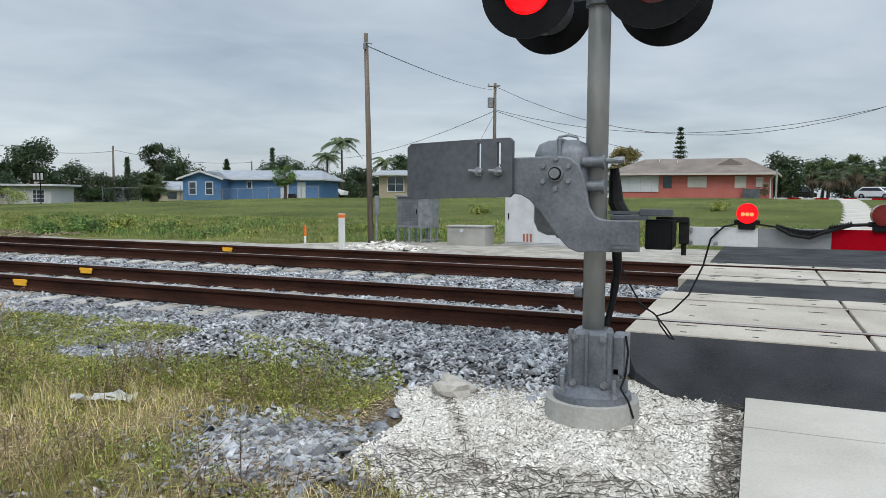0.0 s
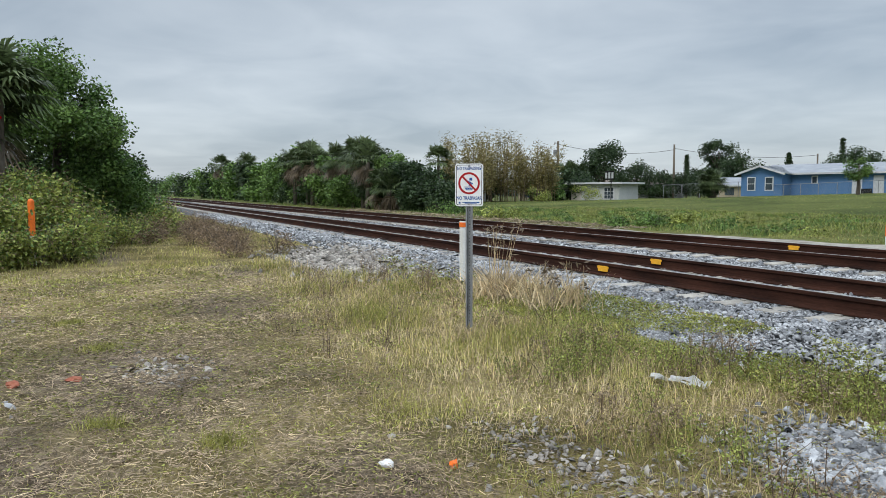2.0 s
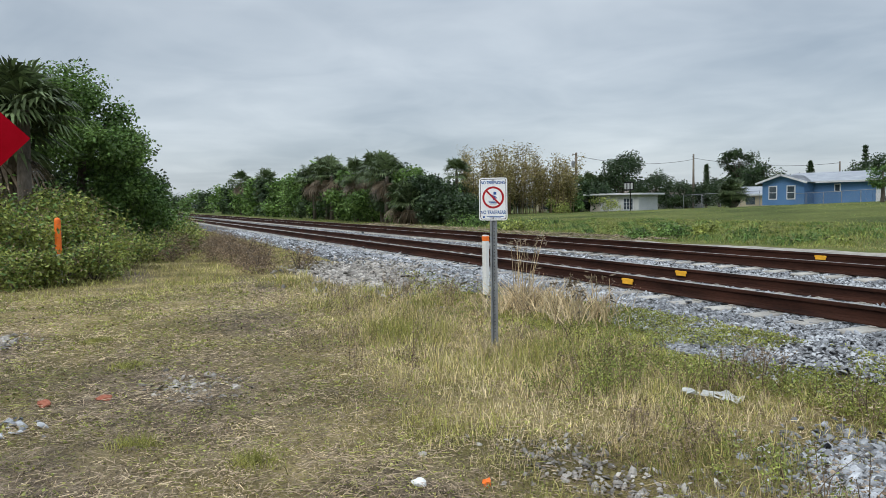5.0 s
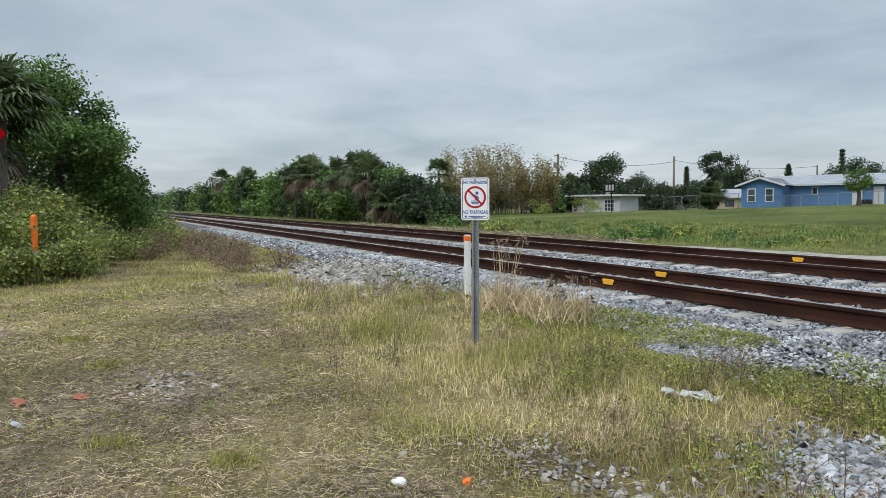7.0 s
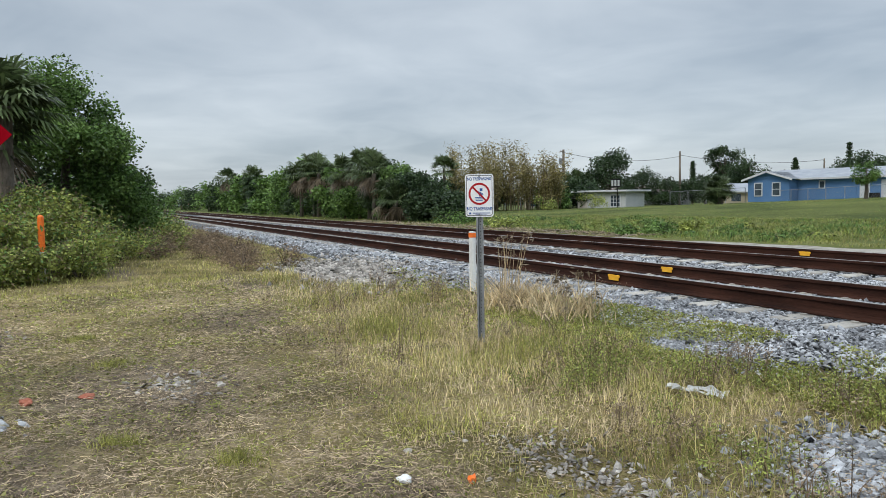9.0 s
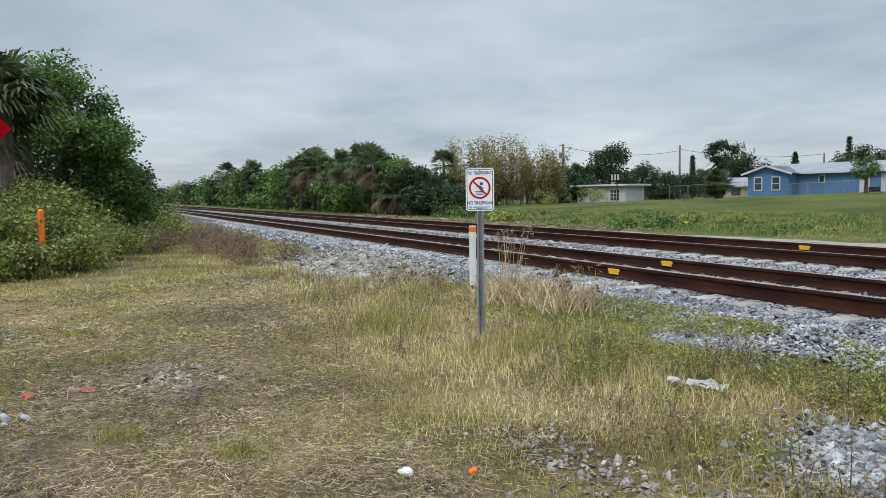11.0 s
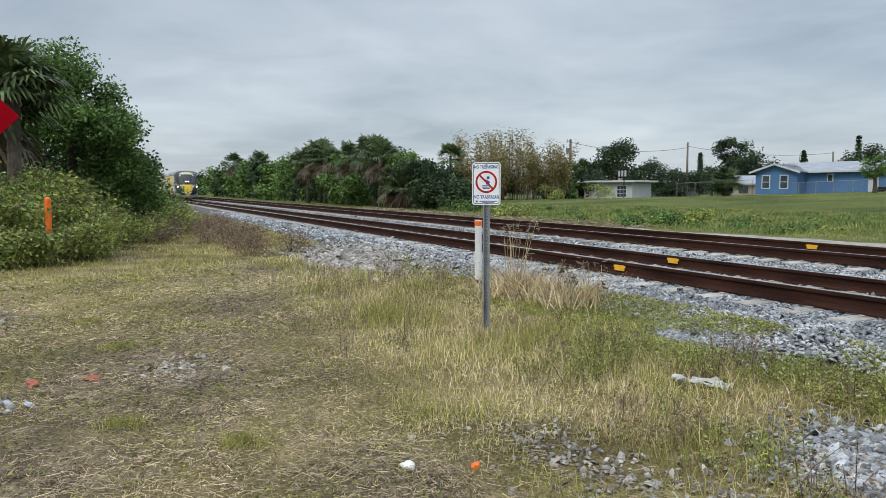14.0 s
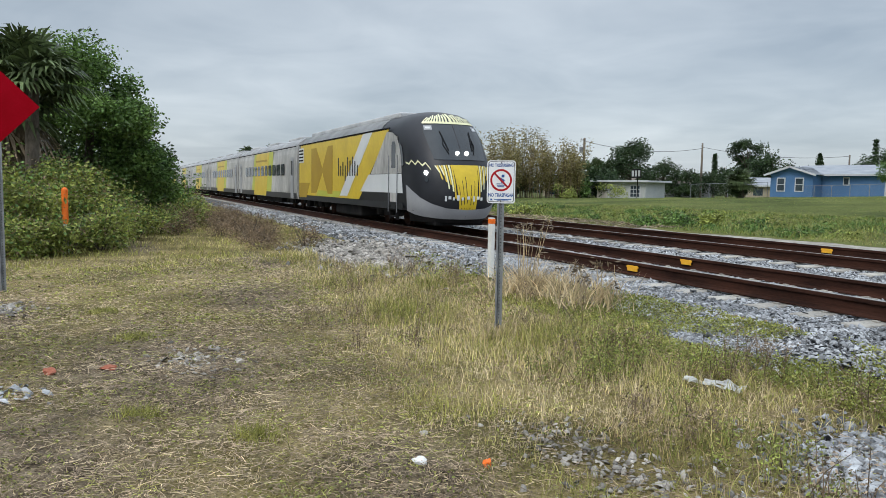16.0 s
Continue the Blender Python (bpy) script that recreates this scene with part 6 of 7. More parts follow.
def car(at, turn, paint, label, tall=False):
    s = thing("car", at, label, "car", "parked cars", turn=turn)
    h = 1.75 if tall else 1.42
    bm = B(); prism(bm, [(-2.2, 0.25), (2.2, 0.25), (2.25, 0.75), (1.3, 0.9), (0.7, h), (-1.3, h), (-2.0, 0.95), (-2.25, 0.8)], -0.88, 0.88, bevel=0.07)
    body = part("body", bm, paint, s)
    bm = B()
    for y in (-0.89, 0.875):
        prism(bm, [(1.1, 0.95), (0.62, h - 0.1), (-1.2, h - 0.1), (-1.75, 0.97)], y, y + 0.015)
    part("side_window", bm, M["pane"], body, "dark side windows")
    bm = B(); box(bm, (1.02, 0, (h + 0.9) / 2), (0.03, 1.4, 0.55), 0, Matrix.Rotation(radians(-50), 4, "Y"))
    part("windscreen", bm, M["pane"], body)
    bm = B(); box(bm, (-1.68, 0, (h + 0.95) / 2), (0.03, 1.4, 0.5), 0, Matrix.Rotation(radians(52), 4, "Y"))
    part("rear_window", bm, M["pane"], body)
    for x in (-1.35, 1.4):
        for y in (-0.8, 0.8):
            bm = B(); tube(bm, (x, y - 0.1, 0.32), (x, y + 0.1, 0.32), 0.32, seg=20)
            w = part("wheel", bm, M["rubber"], s)
            bm = B(); tube(bm, (x, y - 0.105, 0.32), (x, y + 0.105, 0.32), 0.19, seg=14)
            part("rim", bm, M["galv"], w)


car((*polar(-7.3, 102), 1.12), -35, M["car_white"], "white saloon car on the road by the palms")
car((*polar(-2.6, 118), 1.1), 25, M["car_dark"], "dark pickup parked beside the coral house", True)
car((*polar(31.8, 96), 0.9), 10, M["car_white"], "white car parked behind the fence")

s = thing("far_gate", (0, 62, 0), "lowered red and white crossing gate arm across the street", "crossing gate")
s.matrix_basis = pose(*polar(-5.0, 60), 0.35)
bm = B(); tube(bm, (-4.0, 0, -0.6), (-4.0, 0, 2.9), 0.07, seg=12)
part("mast", bm, M["mast"], s)
for k in range(10):
    bm = B(); box(bm, (-3.7 + 0.9 * k, 0, 0.72), (0.899, 0.04, 0.16))
    part("arm_segment", bm, M["red" if k % 2 else "white"], s, "red board" if k % 2 else "white board")

# ---- plants ----


def blades(name, x, y, z, h, w, lean, material, label="", category="grass", parent=None):
    """Bent, pointed grass blades; lean: how far each tip falls over, in blade lengths."""
    n = len(x)
    a, b = RNG.uniform(0, 6.283, n), RNG.uniform(0, 6.283, n)
    sx, sy = np.cos(a) * w / 2, np.sin(a) * w / 2
    lx, ly = np.cos(b) * lean * h, np.sin(b) * lean * h
    up = h * np.sqrt(np.clip(1 - np.minimum(lean, 0.98) ** 2, 0.02, 1))
    v = np.empty((n, 5, 3), np.float32)
    for k, (f, q, fz) in enumerate(((0, -1, 0), (0, 1, 0), (0.38, -0.85, 0.62), (0.38, 0.85, 0.62), (1.0, 0, 1.0))):
        v[:, k, 0] = x + lx * f + q * sx
        v[:, k, 1] = y + ly * f + q * sy
        v[:, k, 2] = z + up * fz
    f = np.array([(0, 1, 3), (0, 3, 2), (2, 3, 4)])[None] + (np.arange(n) * 5)[:, None, None]
    return soup(name, v.reshape(-1, 3), f.reshape(-1, 3), material, parent, label, "" if parent else category, "stuff")


def litter_straws(name, x, y, z, length, w, material, label):
    """Thin dead stems lying every way, each one flat sliver a little tilted."""
    n = len(x)
    a, t = RNG.uniform(0, 6.283, n), RNG.normal(0, 0.16, n)
    dx, dy, dz = np.cos(a) * length / 2, np.sin(a) * length / 2, t * length / 2
    px, py = -np.sin(a) * w / 2, np.cos(a) * w / 2
    v = np.empty((n, 4, 3), np.float32)
    for k, (u, q) in enumerate(((-1, -1), (-1, 1), (1, 0.6), (1, -0.6))):
        v[:, k, 0], v[:, k, 1], v[:, k, 2] = x + u * dx + q * px, y + u * dy + q * py, z + np.abs(dz) + u * dz + q * w * 0.3
    return soup(name, v.reshape(-1, 3), np.arange(4 * n).reshape(-1, 4), material, None, label, "dead grass", "stuff")


def leaf_quads(c, size, aspect=0.55, droop=0.3):
    """Corners of rhombic leaves at places c."""
    n = len(c)
    d = RNG.normal(0, 1, (n, 3)); d[:, 2] = d[:, 2] * 0.6 - droop
    d /= np.linalg.norm(d, axis=1)[:, None]
    s = np.cross(d, RNG.normal(0, 1, (n, 3))); s /= np.linalg.norm(s, axis=1)[:, None] + 1e-9
    size = (size * RNG.uniform(0.6, 1.4, n))[:, None]
    v = np.stack([c, c + d * size * 0.45 + s * size * aspect / 2, c + d * size, c + d * size * 0.45 - s * size * aspect / 2], 1)
    return v.reshape(-1, 3)


def foliage(name, centres, size, material, parent, label="", aspect=0.55, droop=0.3, kind=""):
    v = leaf_quads(centres, size, aspect, droop)
    return soup(name, v, np.arange(len(v)).reshape(-1, 4), material, parent, label, "", kind)


def blob_points(blobs, n):
    """Places in and mostly near the skin of uneven lumps (x, y, z, radius, squash)."""
    vol = np.array([b[3] ** 2 for b in blobs])
    pick = RNG.choice(len(blobs), n, p=vol / vol.sum())
    bb = np.array([b[:5] for b in blobs])[pick]
    d = RNG.normal(0, 1, (n, 3)); d /= np.linalg.norm(d, axis=1)[:, None]
    r = RNG.uniform(0, 1, n) ** 0.42
    # ragged: clumps of leaves reach out, gaps stay open
    k = 1 + 0.32 * np.sin(5 * d[:, 0] + 3 * d[:, 2] + pick) * np.sin(4 * d[:, 1] - 2 * d[:, 2] + 2 * pick) + 0.05 * RNG.normal(0, 1, n)
    p = d * (r * k * bb[:, 3])[:, None]
    p[:, 2] *= bb[:, 4]
    return p + bb[:, :3]


def crown_blobs(r, z0, z1, n, wide=1.0):
    out = []
    for k in range(n):
        u = RNG.uniform(0, 1)
        z = z0 + (z1 - z0) * (0.12 + 0.8 * u)
        rad = r * math.sqrt(max(0.1, 1 - (abs(u - 0.42) / 0.62) ** 2)) * 0.75
        a = RNG.uniform(0, 6.283)
        q = rad * math.sqrt(RNG.uniform(0, 1))
        out.append((q * math.cos(a) * wide, q * math.sin(a) * wide, z, r * RNG.uniform(0.22, 0.42), RNG.uniform(0.65, 0.95)))
    return out


def broad_tree(at, h, r, trunk, leaf, n=2600, size=0.22, label="leafy broad-crowned tree", lumps=16, group="garden trees", low=0.25):
    s = thing("tree", at, label, "tree", group)
    blobs = crown_blobs(r, h * low, h, lumps)
    bm = B()
    pipe(bm, [(0, 0, -0.3), (0.03 * h, 0, h * 0.25), (0.0, 0.02 * h, h * 0.55), (0.02 * h, 0, h * 0.85)], [trunk * 1.25, trunk, trunk * 0.7, trunk * 0.2], 9)
    for x, y, z, rr, _ in blobs[:9]:
        pipe(bm, [(0.01 * h, 0, min(z * 0.7, h * 0.5)), (x * 0.5, y * 0.5, z * 0.86), (x, y, z)], [trunk * 0.5, trunk * 0.3, trunk * 0.1], 6)
    part("trunk", bm, M["bark"], s, "", True)
    foliage("crown", blob_points(blobs, n), size, leaf, s, "uneven crown of small leaves")
    return s


def fan_palm(at, h, label="fan palm with a shaggy skirt of dead fronds", fans=30, r=1.2, trunk=0.16, group="fan palms", skirt=True):
    s = thing("palm_tree", at, label, "palm tree", group)
    bm = B(); pipe(bm, [(0, 0, -0.3), (0.05, 0, h * 0.5), (0.0, 0.05, h * 0.96)], [trunk * 1.2, trunk, trunk * 0.9], 10)
    part("trunk", bm, M["bark"], s, "rough grey trunk", True)
    for nm, cnt, e0, e1, m in (("crown", fans, -25, 85, "leaf_palm"), ("dead_fronds", 14 if skirt else 0, -85, -35, "leaf_dead")):
        V = []
        for k in range(cnt):
            az, el = RNG.uniform(0, 6.283), radians(RNG.uniform(e0, e1))
            d = np.array([math.cos(az) * math.cos(el), math.sin(az) * math.cos(el), math.sin(el)])
            side = np.array([-math.sin(az), math.cos(az), 0.0])
            upv = np.cross(side, d) * -1
            c = np.array([0, 0, h * 0.96]) + d * r * RNG.uniform(0.4, 0.75)
            for j in range(15):
                a = radians(-95 + 190 * j / 14)
                t = d * math.cos(a) + side * math.sin(a)
                ln = r * RNG.uniform(0.55, 0.8) * (0.75 + 0.25 * math.cos(a))
                tip = c + t * ln + np.array([0, 0, -0.28 * ln * RNG.uniform(0.6, 1.6)])
                wv = np.cross(t, upv) * 0.028 * r / 1.2
                mid = c + t * ln * 0.6
                V += [c, mid + wv * 1.6, tip, mid - wv * 1.6]
            V += [np.array([0, 0, h * 0.95]) + side * 0.012, c + side * 0.012, c - side * 0.012, np.array([0, 0, h * 0.95]) - side * 0.012]
        if V:
            soup(nm, V, np.arange(len(V)).reshape(-1, 4), M[m], s, "fan of green fronds" if nm == "crown" else "brown hanging dead fronds")
    return s


def feather_palm(at, h, r, label):
    s = thing("palm_tree", at, label, "palm tree", "feather palms")
    bm = B(); pipe(bm, [(0, 0, -0.3), (0.1, 0, h * 0.5), (0, 0, h)], [0.2, 0.15, 0.12], 10)
    part("trunk", bm, M["bark"], s, "smooth grey trunk", True)
    V = []
    for k in range(20):
        az, el = 6.283 * k / 20 + RNG.uniform(-0.2, 0.2), radians(RNG.uniform(-5, 75))
        d0 = np.array([math.cos(az), math.sin(az), 0])
        ln = r * RNG.uniform(0.85, 1.15)
        pts = []
        for q in range(15):
            u = q / 14
            pts.append(np.array([0, 0, h]) + d0 * ln * u * math.cos(el * (1 - u * 0.5)) + np.array([0, 0, ln * (math.sin(el) * u - 0.75 * u * u)]))
        side = np.array([-math.sin(az), math.cos(az), 0])
        for q in range(1, 15):
            for sg in (-1, 1):
                t = (pts[q] - pts[q - 1]) / np.linalg.norm(pts[q] - pts[q - 1])
                for e in (0, 0.5):
                    c = pts[q - 1] + (pts[q] - pts[q - 1]) * e
                    l2 = 0.30 * r * (1 - 0.65 * abs(q / 14 - 0.4))
                    tip = c + (side * sg * 0.8 + t * 0.5 + np.array([0, 0, -0.55])) * l2
                    V += [c - t * 0.03, c + t * 0.05, tip, (c + tip) / 2 - t * 0.05]
    soup("crown", V, np.arange(len(V)).reshape(-1, 4), M["leaf_palm"], s, "arching feathered fronds")


def tier_pine(at, h, r, label, n=14):
    s = thing("pine_tree", at, label, "pine tree", "tiered pines")
    bm = B(); tube(bm, (0, 0, -0.3), (0, 0, h), 0.14, 0.02, 8)
    part("trunk", bm, M["bark"], s)
    P = []
    for k in range(n):
        u = k / (n - 1)
        z, rr = h * (0.12 + 0.86 * u), r * (1 - 0.85 * u) * RNG.uniform(0.85, 1.1)
        for j in range(6):
            a = j * 1.047 + k * 0.5
            q = np.linspace(0.1, 1, 26)[:, None]
            P.append(np.hstack([q * rr * math.cos(a), q * rr * math.sin(a), z + 0.10 * rr * q ** 2]) + RNG.normal(0, 0.06, (26, 3)))
    foliage("crown", np.repeat(np.concatenate(P), 2, 0) + RNG.normal(0, 0.09, (2 * 26 * 6 * n, 3)), 0.24, M["leaf_dark"], s, "tiers of dark needles", 0.5, -0.3)


def bush(at, r, h, leaf, n=700, size=0.13, label="low leafy bush", group="bushes", name="bush", aspect=0.5):
    s = thing(name, at, label, "bush", group)
    blobs = [(RNG.uniform(-0.6, 0.6) * r, RNG.uniform(-0.6, 0.6) * r, h * RNG.uniform(0.2, 0.72), r * RNG.uniform(0.28, 0.5), RNG.uniform(0.6, 1.0)) for _ in range(9)]
    P = blob_points(blobs, n)
    P[:, 2] = np.abs(P[:, 2])
    bm = B()
    for k in range(7):
        a = RNG.uniform(0, 6.283)
        pipe(bm, [(0, 0, -0.1), (0.3 * r * math.cos(a), 0.3 * r * math.sin(a), h * 0.4), (0.6 * r * math.cos(a), 0.6 * r * math.sin(a), h * RNG.uniform(0.6, 0.95))], [0.011, 0.007, 0.003], 5)
    part("stem", bm, M["bark"], s)["kind"] = "stuff"
    foliage("crown", P, size, leaf, s, "loose small leaves", aspect)
    if "tangled" in label:
        foliage("dry_leaves", blob_points(blobs, n // 4) * (1.08, 1.08, 1.1), size * 0.8, M["leaf_dry"], s, "dry brown stems and leaves", 0.3)
        foliage("bright_leaves", blob_points(blobs, n // 4) * (1.06, 1.06, 1.12), size * 0.9, M["leaf"], s, "darker green leaves", 0.5)
    return s


def bamboo(at, h, r, n, label):
    s = thing("bamboo_clump", at, label, "bamboo", "bamboo clumps")
    bm = B()
    P = []
    for k in range(n):
        a, q = RNG.uniform(0, 6.283), r * math.sqrt(RNG.uniform(0, 1))
        x, y, hh = q * math.cos(a), q * math.sin(a), h * RNG.uniform(0.6, 1.12)
        lx, ly = RNG.normal(0, 0.6), RNG.normal(0, 0.6)
        pipe(bm, [(x, y, -0.2), (x + lx * 0.3, y + ly * 0.3, hh * 0.6), (x + lx, y + ly, hh)], [0.04, 0.03, 0.008], 5)
        m = 250
        u = RNG.uniform(0.25, 1.0, m)[:, None]
        P.append(np.hstack([x + lx * u ** 2, y + ly * u ** 2, hh * u]) + RNG.normal(0, 0.3, (m, 3)))
    part("cane", bm, M["leaf_dead"], s, "thin dry canes")["kind"] = "stuff"
    foliage("crown", np.concatenate(P), 0.32, M["leaf_bamboo"], s, "thin yellowed leaves", 0.22, 0.1)


def on_ground(bearing, d, sink=0.0):
    x, y = polar(bearing, d)
    return (x, y, float(gz(x, y)) - sink)


# trees on the viewer's side of the line
broad_tree((-27.5, -7.95, -0.5), 6.3, 2.6, 0.16, M["leaf"], 50000, 0.12, "dense green tree beside the railway", 34, "trackside trees", 0.08)
broad_tree((-28.5, -6.4, -0.5), 4.5, 1.95, 0.13, M["leaf"], 32000, 0.115, "dark green tree leaning toward the railway", 26, "trackside trees", 0.08)
broad_tree((-26.0, -10.6, -0.5), 5.5, 2.6, 0.16, M["leaf_dark"], 20000, 0.15, "dark leafy tree in the thicket", 20, "trackside trees", 0.05)
broad_tree((-42, -6.6, -0.5), 4.6, 2.4, 0.13, M["leaf_dark"], 9000, 0.2, "dark green tree beside the railway", 16, "trackside trees", 0.05)
broad_tree((-58, -6.2, -0.5), 5.0, 2.7, 0.13, M["leaf_dark"], 2200, 0.28, "dark green tree beside the railway", 14, "trackside trees", 0.05)
fan_palm((-21.5, -9.0, -0.5), 4.3, "tall fan palm over the thicket", 70, 1.2, 0.17, skirt=False)
fan_palm((-22.6, -9.6, -0.5), 3.6, "fan palm in the thicket", 44, 1.4, 0.17)
for x, y, r, h, lf, n, sz in ((-17.6, -8.0, 0.8, 1.0, "leaf_weed", 1500, 0.10), (-18.3, -7.4, 0.9, 1.05, "leaf_weed", 1500, 0.10), (-17.0, -8.9, 0.9, 1.1, "leaf_weed", 1500, 0.10), (-25.8, -5.2, 0.8, 0.9, "leaf_dry", 900, 0.07), (-23.2, -5.4, 0.7, 0.7, "leaf_dry", 800, 0.06), (-18.6, -9.2, 1.6, 2.7, "leaf_weed", 4200, 0.12), (-20.4, -8.4, 1.5, 2.5, "leaf_weed", 4000, 0.12), (-22.4, -7.6, 1.4, 1.7, "leaf_weed", 1900, 0.12), (-24.8, -6.9, 1.5, 1.5, "leaf_dry", 1500, 0.11), (-17.4, -8.5, 0.9, 0.9, "leaf_weed", 1100, 0.11), (-19.4, -7.5, 1.0, 1.0, "leaf_weed", 1200, 0.10), (-21.5, -6.6, 1.0, 1.0, "leaf_weed", 1100, 0.10), (-24.0, -5.9, 1.1, 1.0, "leaf_weed", 1000, 0.1), (-27.5, -5.0, 1.2, 1.1, "leaf_weed", 900, 0.11), (-33, -4.6, 1.4, 1.2, "leaf_weed", 800, 0.12), (-41, -4.0, 1.6, 1.4, "leaf_dry", 700, 0.13), (-17.8, -10.6, 1.5, 1.9, "leaf_weed", 1600, 0.12), (-30.5, -5.6, 1.8, 1.8, "leaf", 1300, 0.14)):
    bush((x, y, -0.5), r, h, M[lf], int(n * 1.7), sz * 0.82, "tangled weedy undergrowth below the trees" if lf != "leaf_dry" else "dry brown undergrowth by the railway", "thicket")
for k in range(26):
    u = k / 25
    bush((-17.6 - 17 * u + RNG.normal(0, 0.5), -3.9 + 1.3 * u + RNG.normal(0, 0.5), -0.48), RNG.uniform(0.5, 0.9), RNG.uniform(0.3, 0.75), M["leaf_dry"], 900, 0.055, "low dry brown scrub along the ballast", "dry scrub", "scrub", 0.35)

# hedge of trees and palms beyond the far track
HEDGE = ((-39.5, 11.8, 1.9, 2.0, "leaf_dark"), (-42.2, 12.0, 2.7, 2.0, "leaf_dark"), (-45.5, 12.2, 3.3, 2.0, "leaf_dark"), (-48.5, 12.6, 4.0, 2.3, "leaf"), (-52.5, 12.8, 4.2, 2.4, "leaf_dark"), (-55.0, 11.6, 2.6, 2.0, "leaf"), (-57.5, 13.2, 4.8, 2.5, "leaf_dark"), (-62, 12.4, 4.6, 2.6, "leaf"), (-67, 12.8, 5.0, 2.7, "leaf_dark"), (-73, 13.0, 6.3, 2.6, "leaf"), (-78, 12.8, 5.2, 2.8, "leaf_dark"), (-85, 13.0, 5.0, 3.0, "leaf"), (-93, 13.0, 4.8, 3.2, "leaf"), (-102, 13.2, 5.2, 3.4, "leaf_dark"), (-113, 13.5, 5.6, 3.6, "leaf"), (-126, 13.5, 6.0, 3.8, "leaf"), (-141, 14, 5.4, 4.0, "leaf_dark"), (-160, 14, 5.4, 4.2, "leaf"), (-185, 14, 5.2, 4.6, "leaf_dark"), (-215, 14, 5.4, 5.0, "leaf"), (-260, 14, 5.5, 6.0, "leaf_dark"), (-320, 14, 6, 7, "leaf"), (-400, 13, 6, 8, "leaf_dark"))
for x, y, h, r, lf in HEDGE:
    broad_tree((x, y, -0.3), h, r, 0.12, M[lf], 11000 if x > -60 else 6000 if x > -90 else 2600, 0.19 if x > -60 else 0.3 if x > -90 else 0.5, "dense dark green shrubby tree along the railway", 26, "railway hedge", 0.0)
for x, y, h, r in ((-44.8, 10.6, 1.5, 1.25), (-46.4, 10.9, 1.8, 1.3), (-50.5, 11.2, 3.6, 1.4), (-53.2, 11.8, 4.0, 1.5), (-56.0, 12.2, 4.3, 1.5), (-58.5, 11.4, 4.0, 1.4), (-66, 11.4, 4.4, 1.6), (-69, 11.8, 4.7, 1.6), (-71.5, 11.2, 4.2, 1.6), (-103, 12.5, 5.2, 1.6), (-125, 12.5, 5.8, 1.8)):
    fan_palm((x, y, -0.3), h, "fan palm with hanging dead fronds along the railway", 34, r, 0.16)
fan_palm(on_ground(64.8, 72), 4.5, "lone round-headed fan palm", 40, 1.35, 0.15, skirt=False)

# gardens behind the field
bamboo(on_ground(62.6, 80), 6.6, 3.0, 44, "tall clump of yellowing bamboo")
bamboo(on_ground(59.9, 84), 7.2, 2.6, 40, "tall thin clump of yellowing bamboo")
bamboo(on_ground(57.2, 86), 6.0, 2.6, 40, "drooping clump of yellowing bamboo")
GARDEN = ((44.0, 125, 9.2, 3.6, 0.35, "leaf_dark"), (42.4, 118, 6.6, 4.2, 0.2, "leaf_dark"), (45.3, 120, 4.6, 3.4, 0.1, "leaf_dark"), (52.2, 100, 7.0, 4.2, 0.25, "leaf_dark"), (49.8, 125, 5.3, 4.5, 0.1, "leaf_dark"), (47.6, 122, 4.2, 3.5, 0.1, "leaf_dark"), (35.6, 125, 8.0, 4.0, 0.2, "leaf_dark"), (34.0, 122, 6.4, 4.2, 0.15, "leaf_dark"), (39.0, 128, 4.8, 4.5, 0.1, "leaf_dark"), (32.3, 124, 5.2, 3.8, 0.1, "leaf_dark"), (29.3, 120, 5.6, 4.0, 0.1, "leaf_dark"), (26.1, 118, 7.0, 3.4, 0.2, "leaf_dark"), (24.2, 118, 6.6, 3.6, 0.2, "leaf_dark"), (21.5, 120, 5.2, 4.0, 0.1, "leaf_dark"), (17.5, 122, 4.8, 4.5, 0.1, "leaf_dark"), (13.5, 118, 5.2, 4.2, 0.1, "leaf"), (9.4, 112, 7.4, 2.6, 0.45, "leaf_bamboo"), (-1.3, 108, 6.3, 3.6, 0.05, "leaf_dark"), (-4.0, 128, 6.2, 4.2, 0.15, "leaf_dark"), (-6.3, 130, 6.0, 4.0, 0.15, "leaf_dark"), (-8.5, 126, 6.2, 4.2, 0.1, "leaf_dark"), (-11.5, 120, 6.4, 4.4, 0.1, "leaf_dark"), (54.4, 92, 3.6, 3.2, 0.05, "leaf_dark"), (56.4, 88, 3.0, 2.8, 0.05, "leaf"), (61.3, 88, 3.4, 3.0, 0.05, "leaf_dark"), (64.4, 80, 3.2, 2.6, 0.05, "leaf_dark"), (66.2, 78, 3.2, 3.0, 0.05, "leaf"), (35.1, 66, 2.9, 1.25, 0.4, "leaf"))
for b, d, h, r, low, lf in GARDEN:
    broad_tree(on_ground(b, d, 0.1), h, r, 0.14 if r < 2 else 0.22, M[lf], 6000 if r > 2 else 2600, 0.30 if r > 2 else 0.15, {"leaf_bamboo": "thin pale half-bare tree behind the roofs", "leaf": "green garden tree behind the field", "leaf_dark": "dark green tree behind the houses"}[lf] if r > 2 else "small young tree before the blue house", 20, "garden trees", low)
for k in range(26):
    b = 68 - 3.1 * k
    broad_tree(on_ground(b, 165 + 12 * math.sin(k * 2.2), 0.1), 5.0 + 1.3 * math.sin(k * 1.7), 6.5, 0.2, M["leaf_dark"], 3200, 0.55, "distant dark treetops behind the houses", 12, "distant trees", 0.02)
feather_palm(on_ground(30.9, 100), 7.6, 2.6, "tall feather palm beside the blue house")
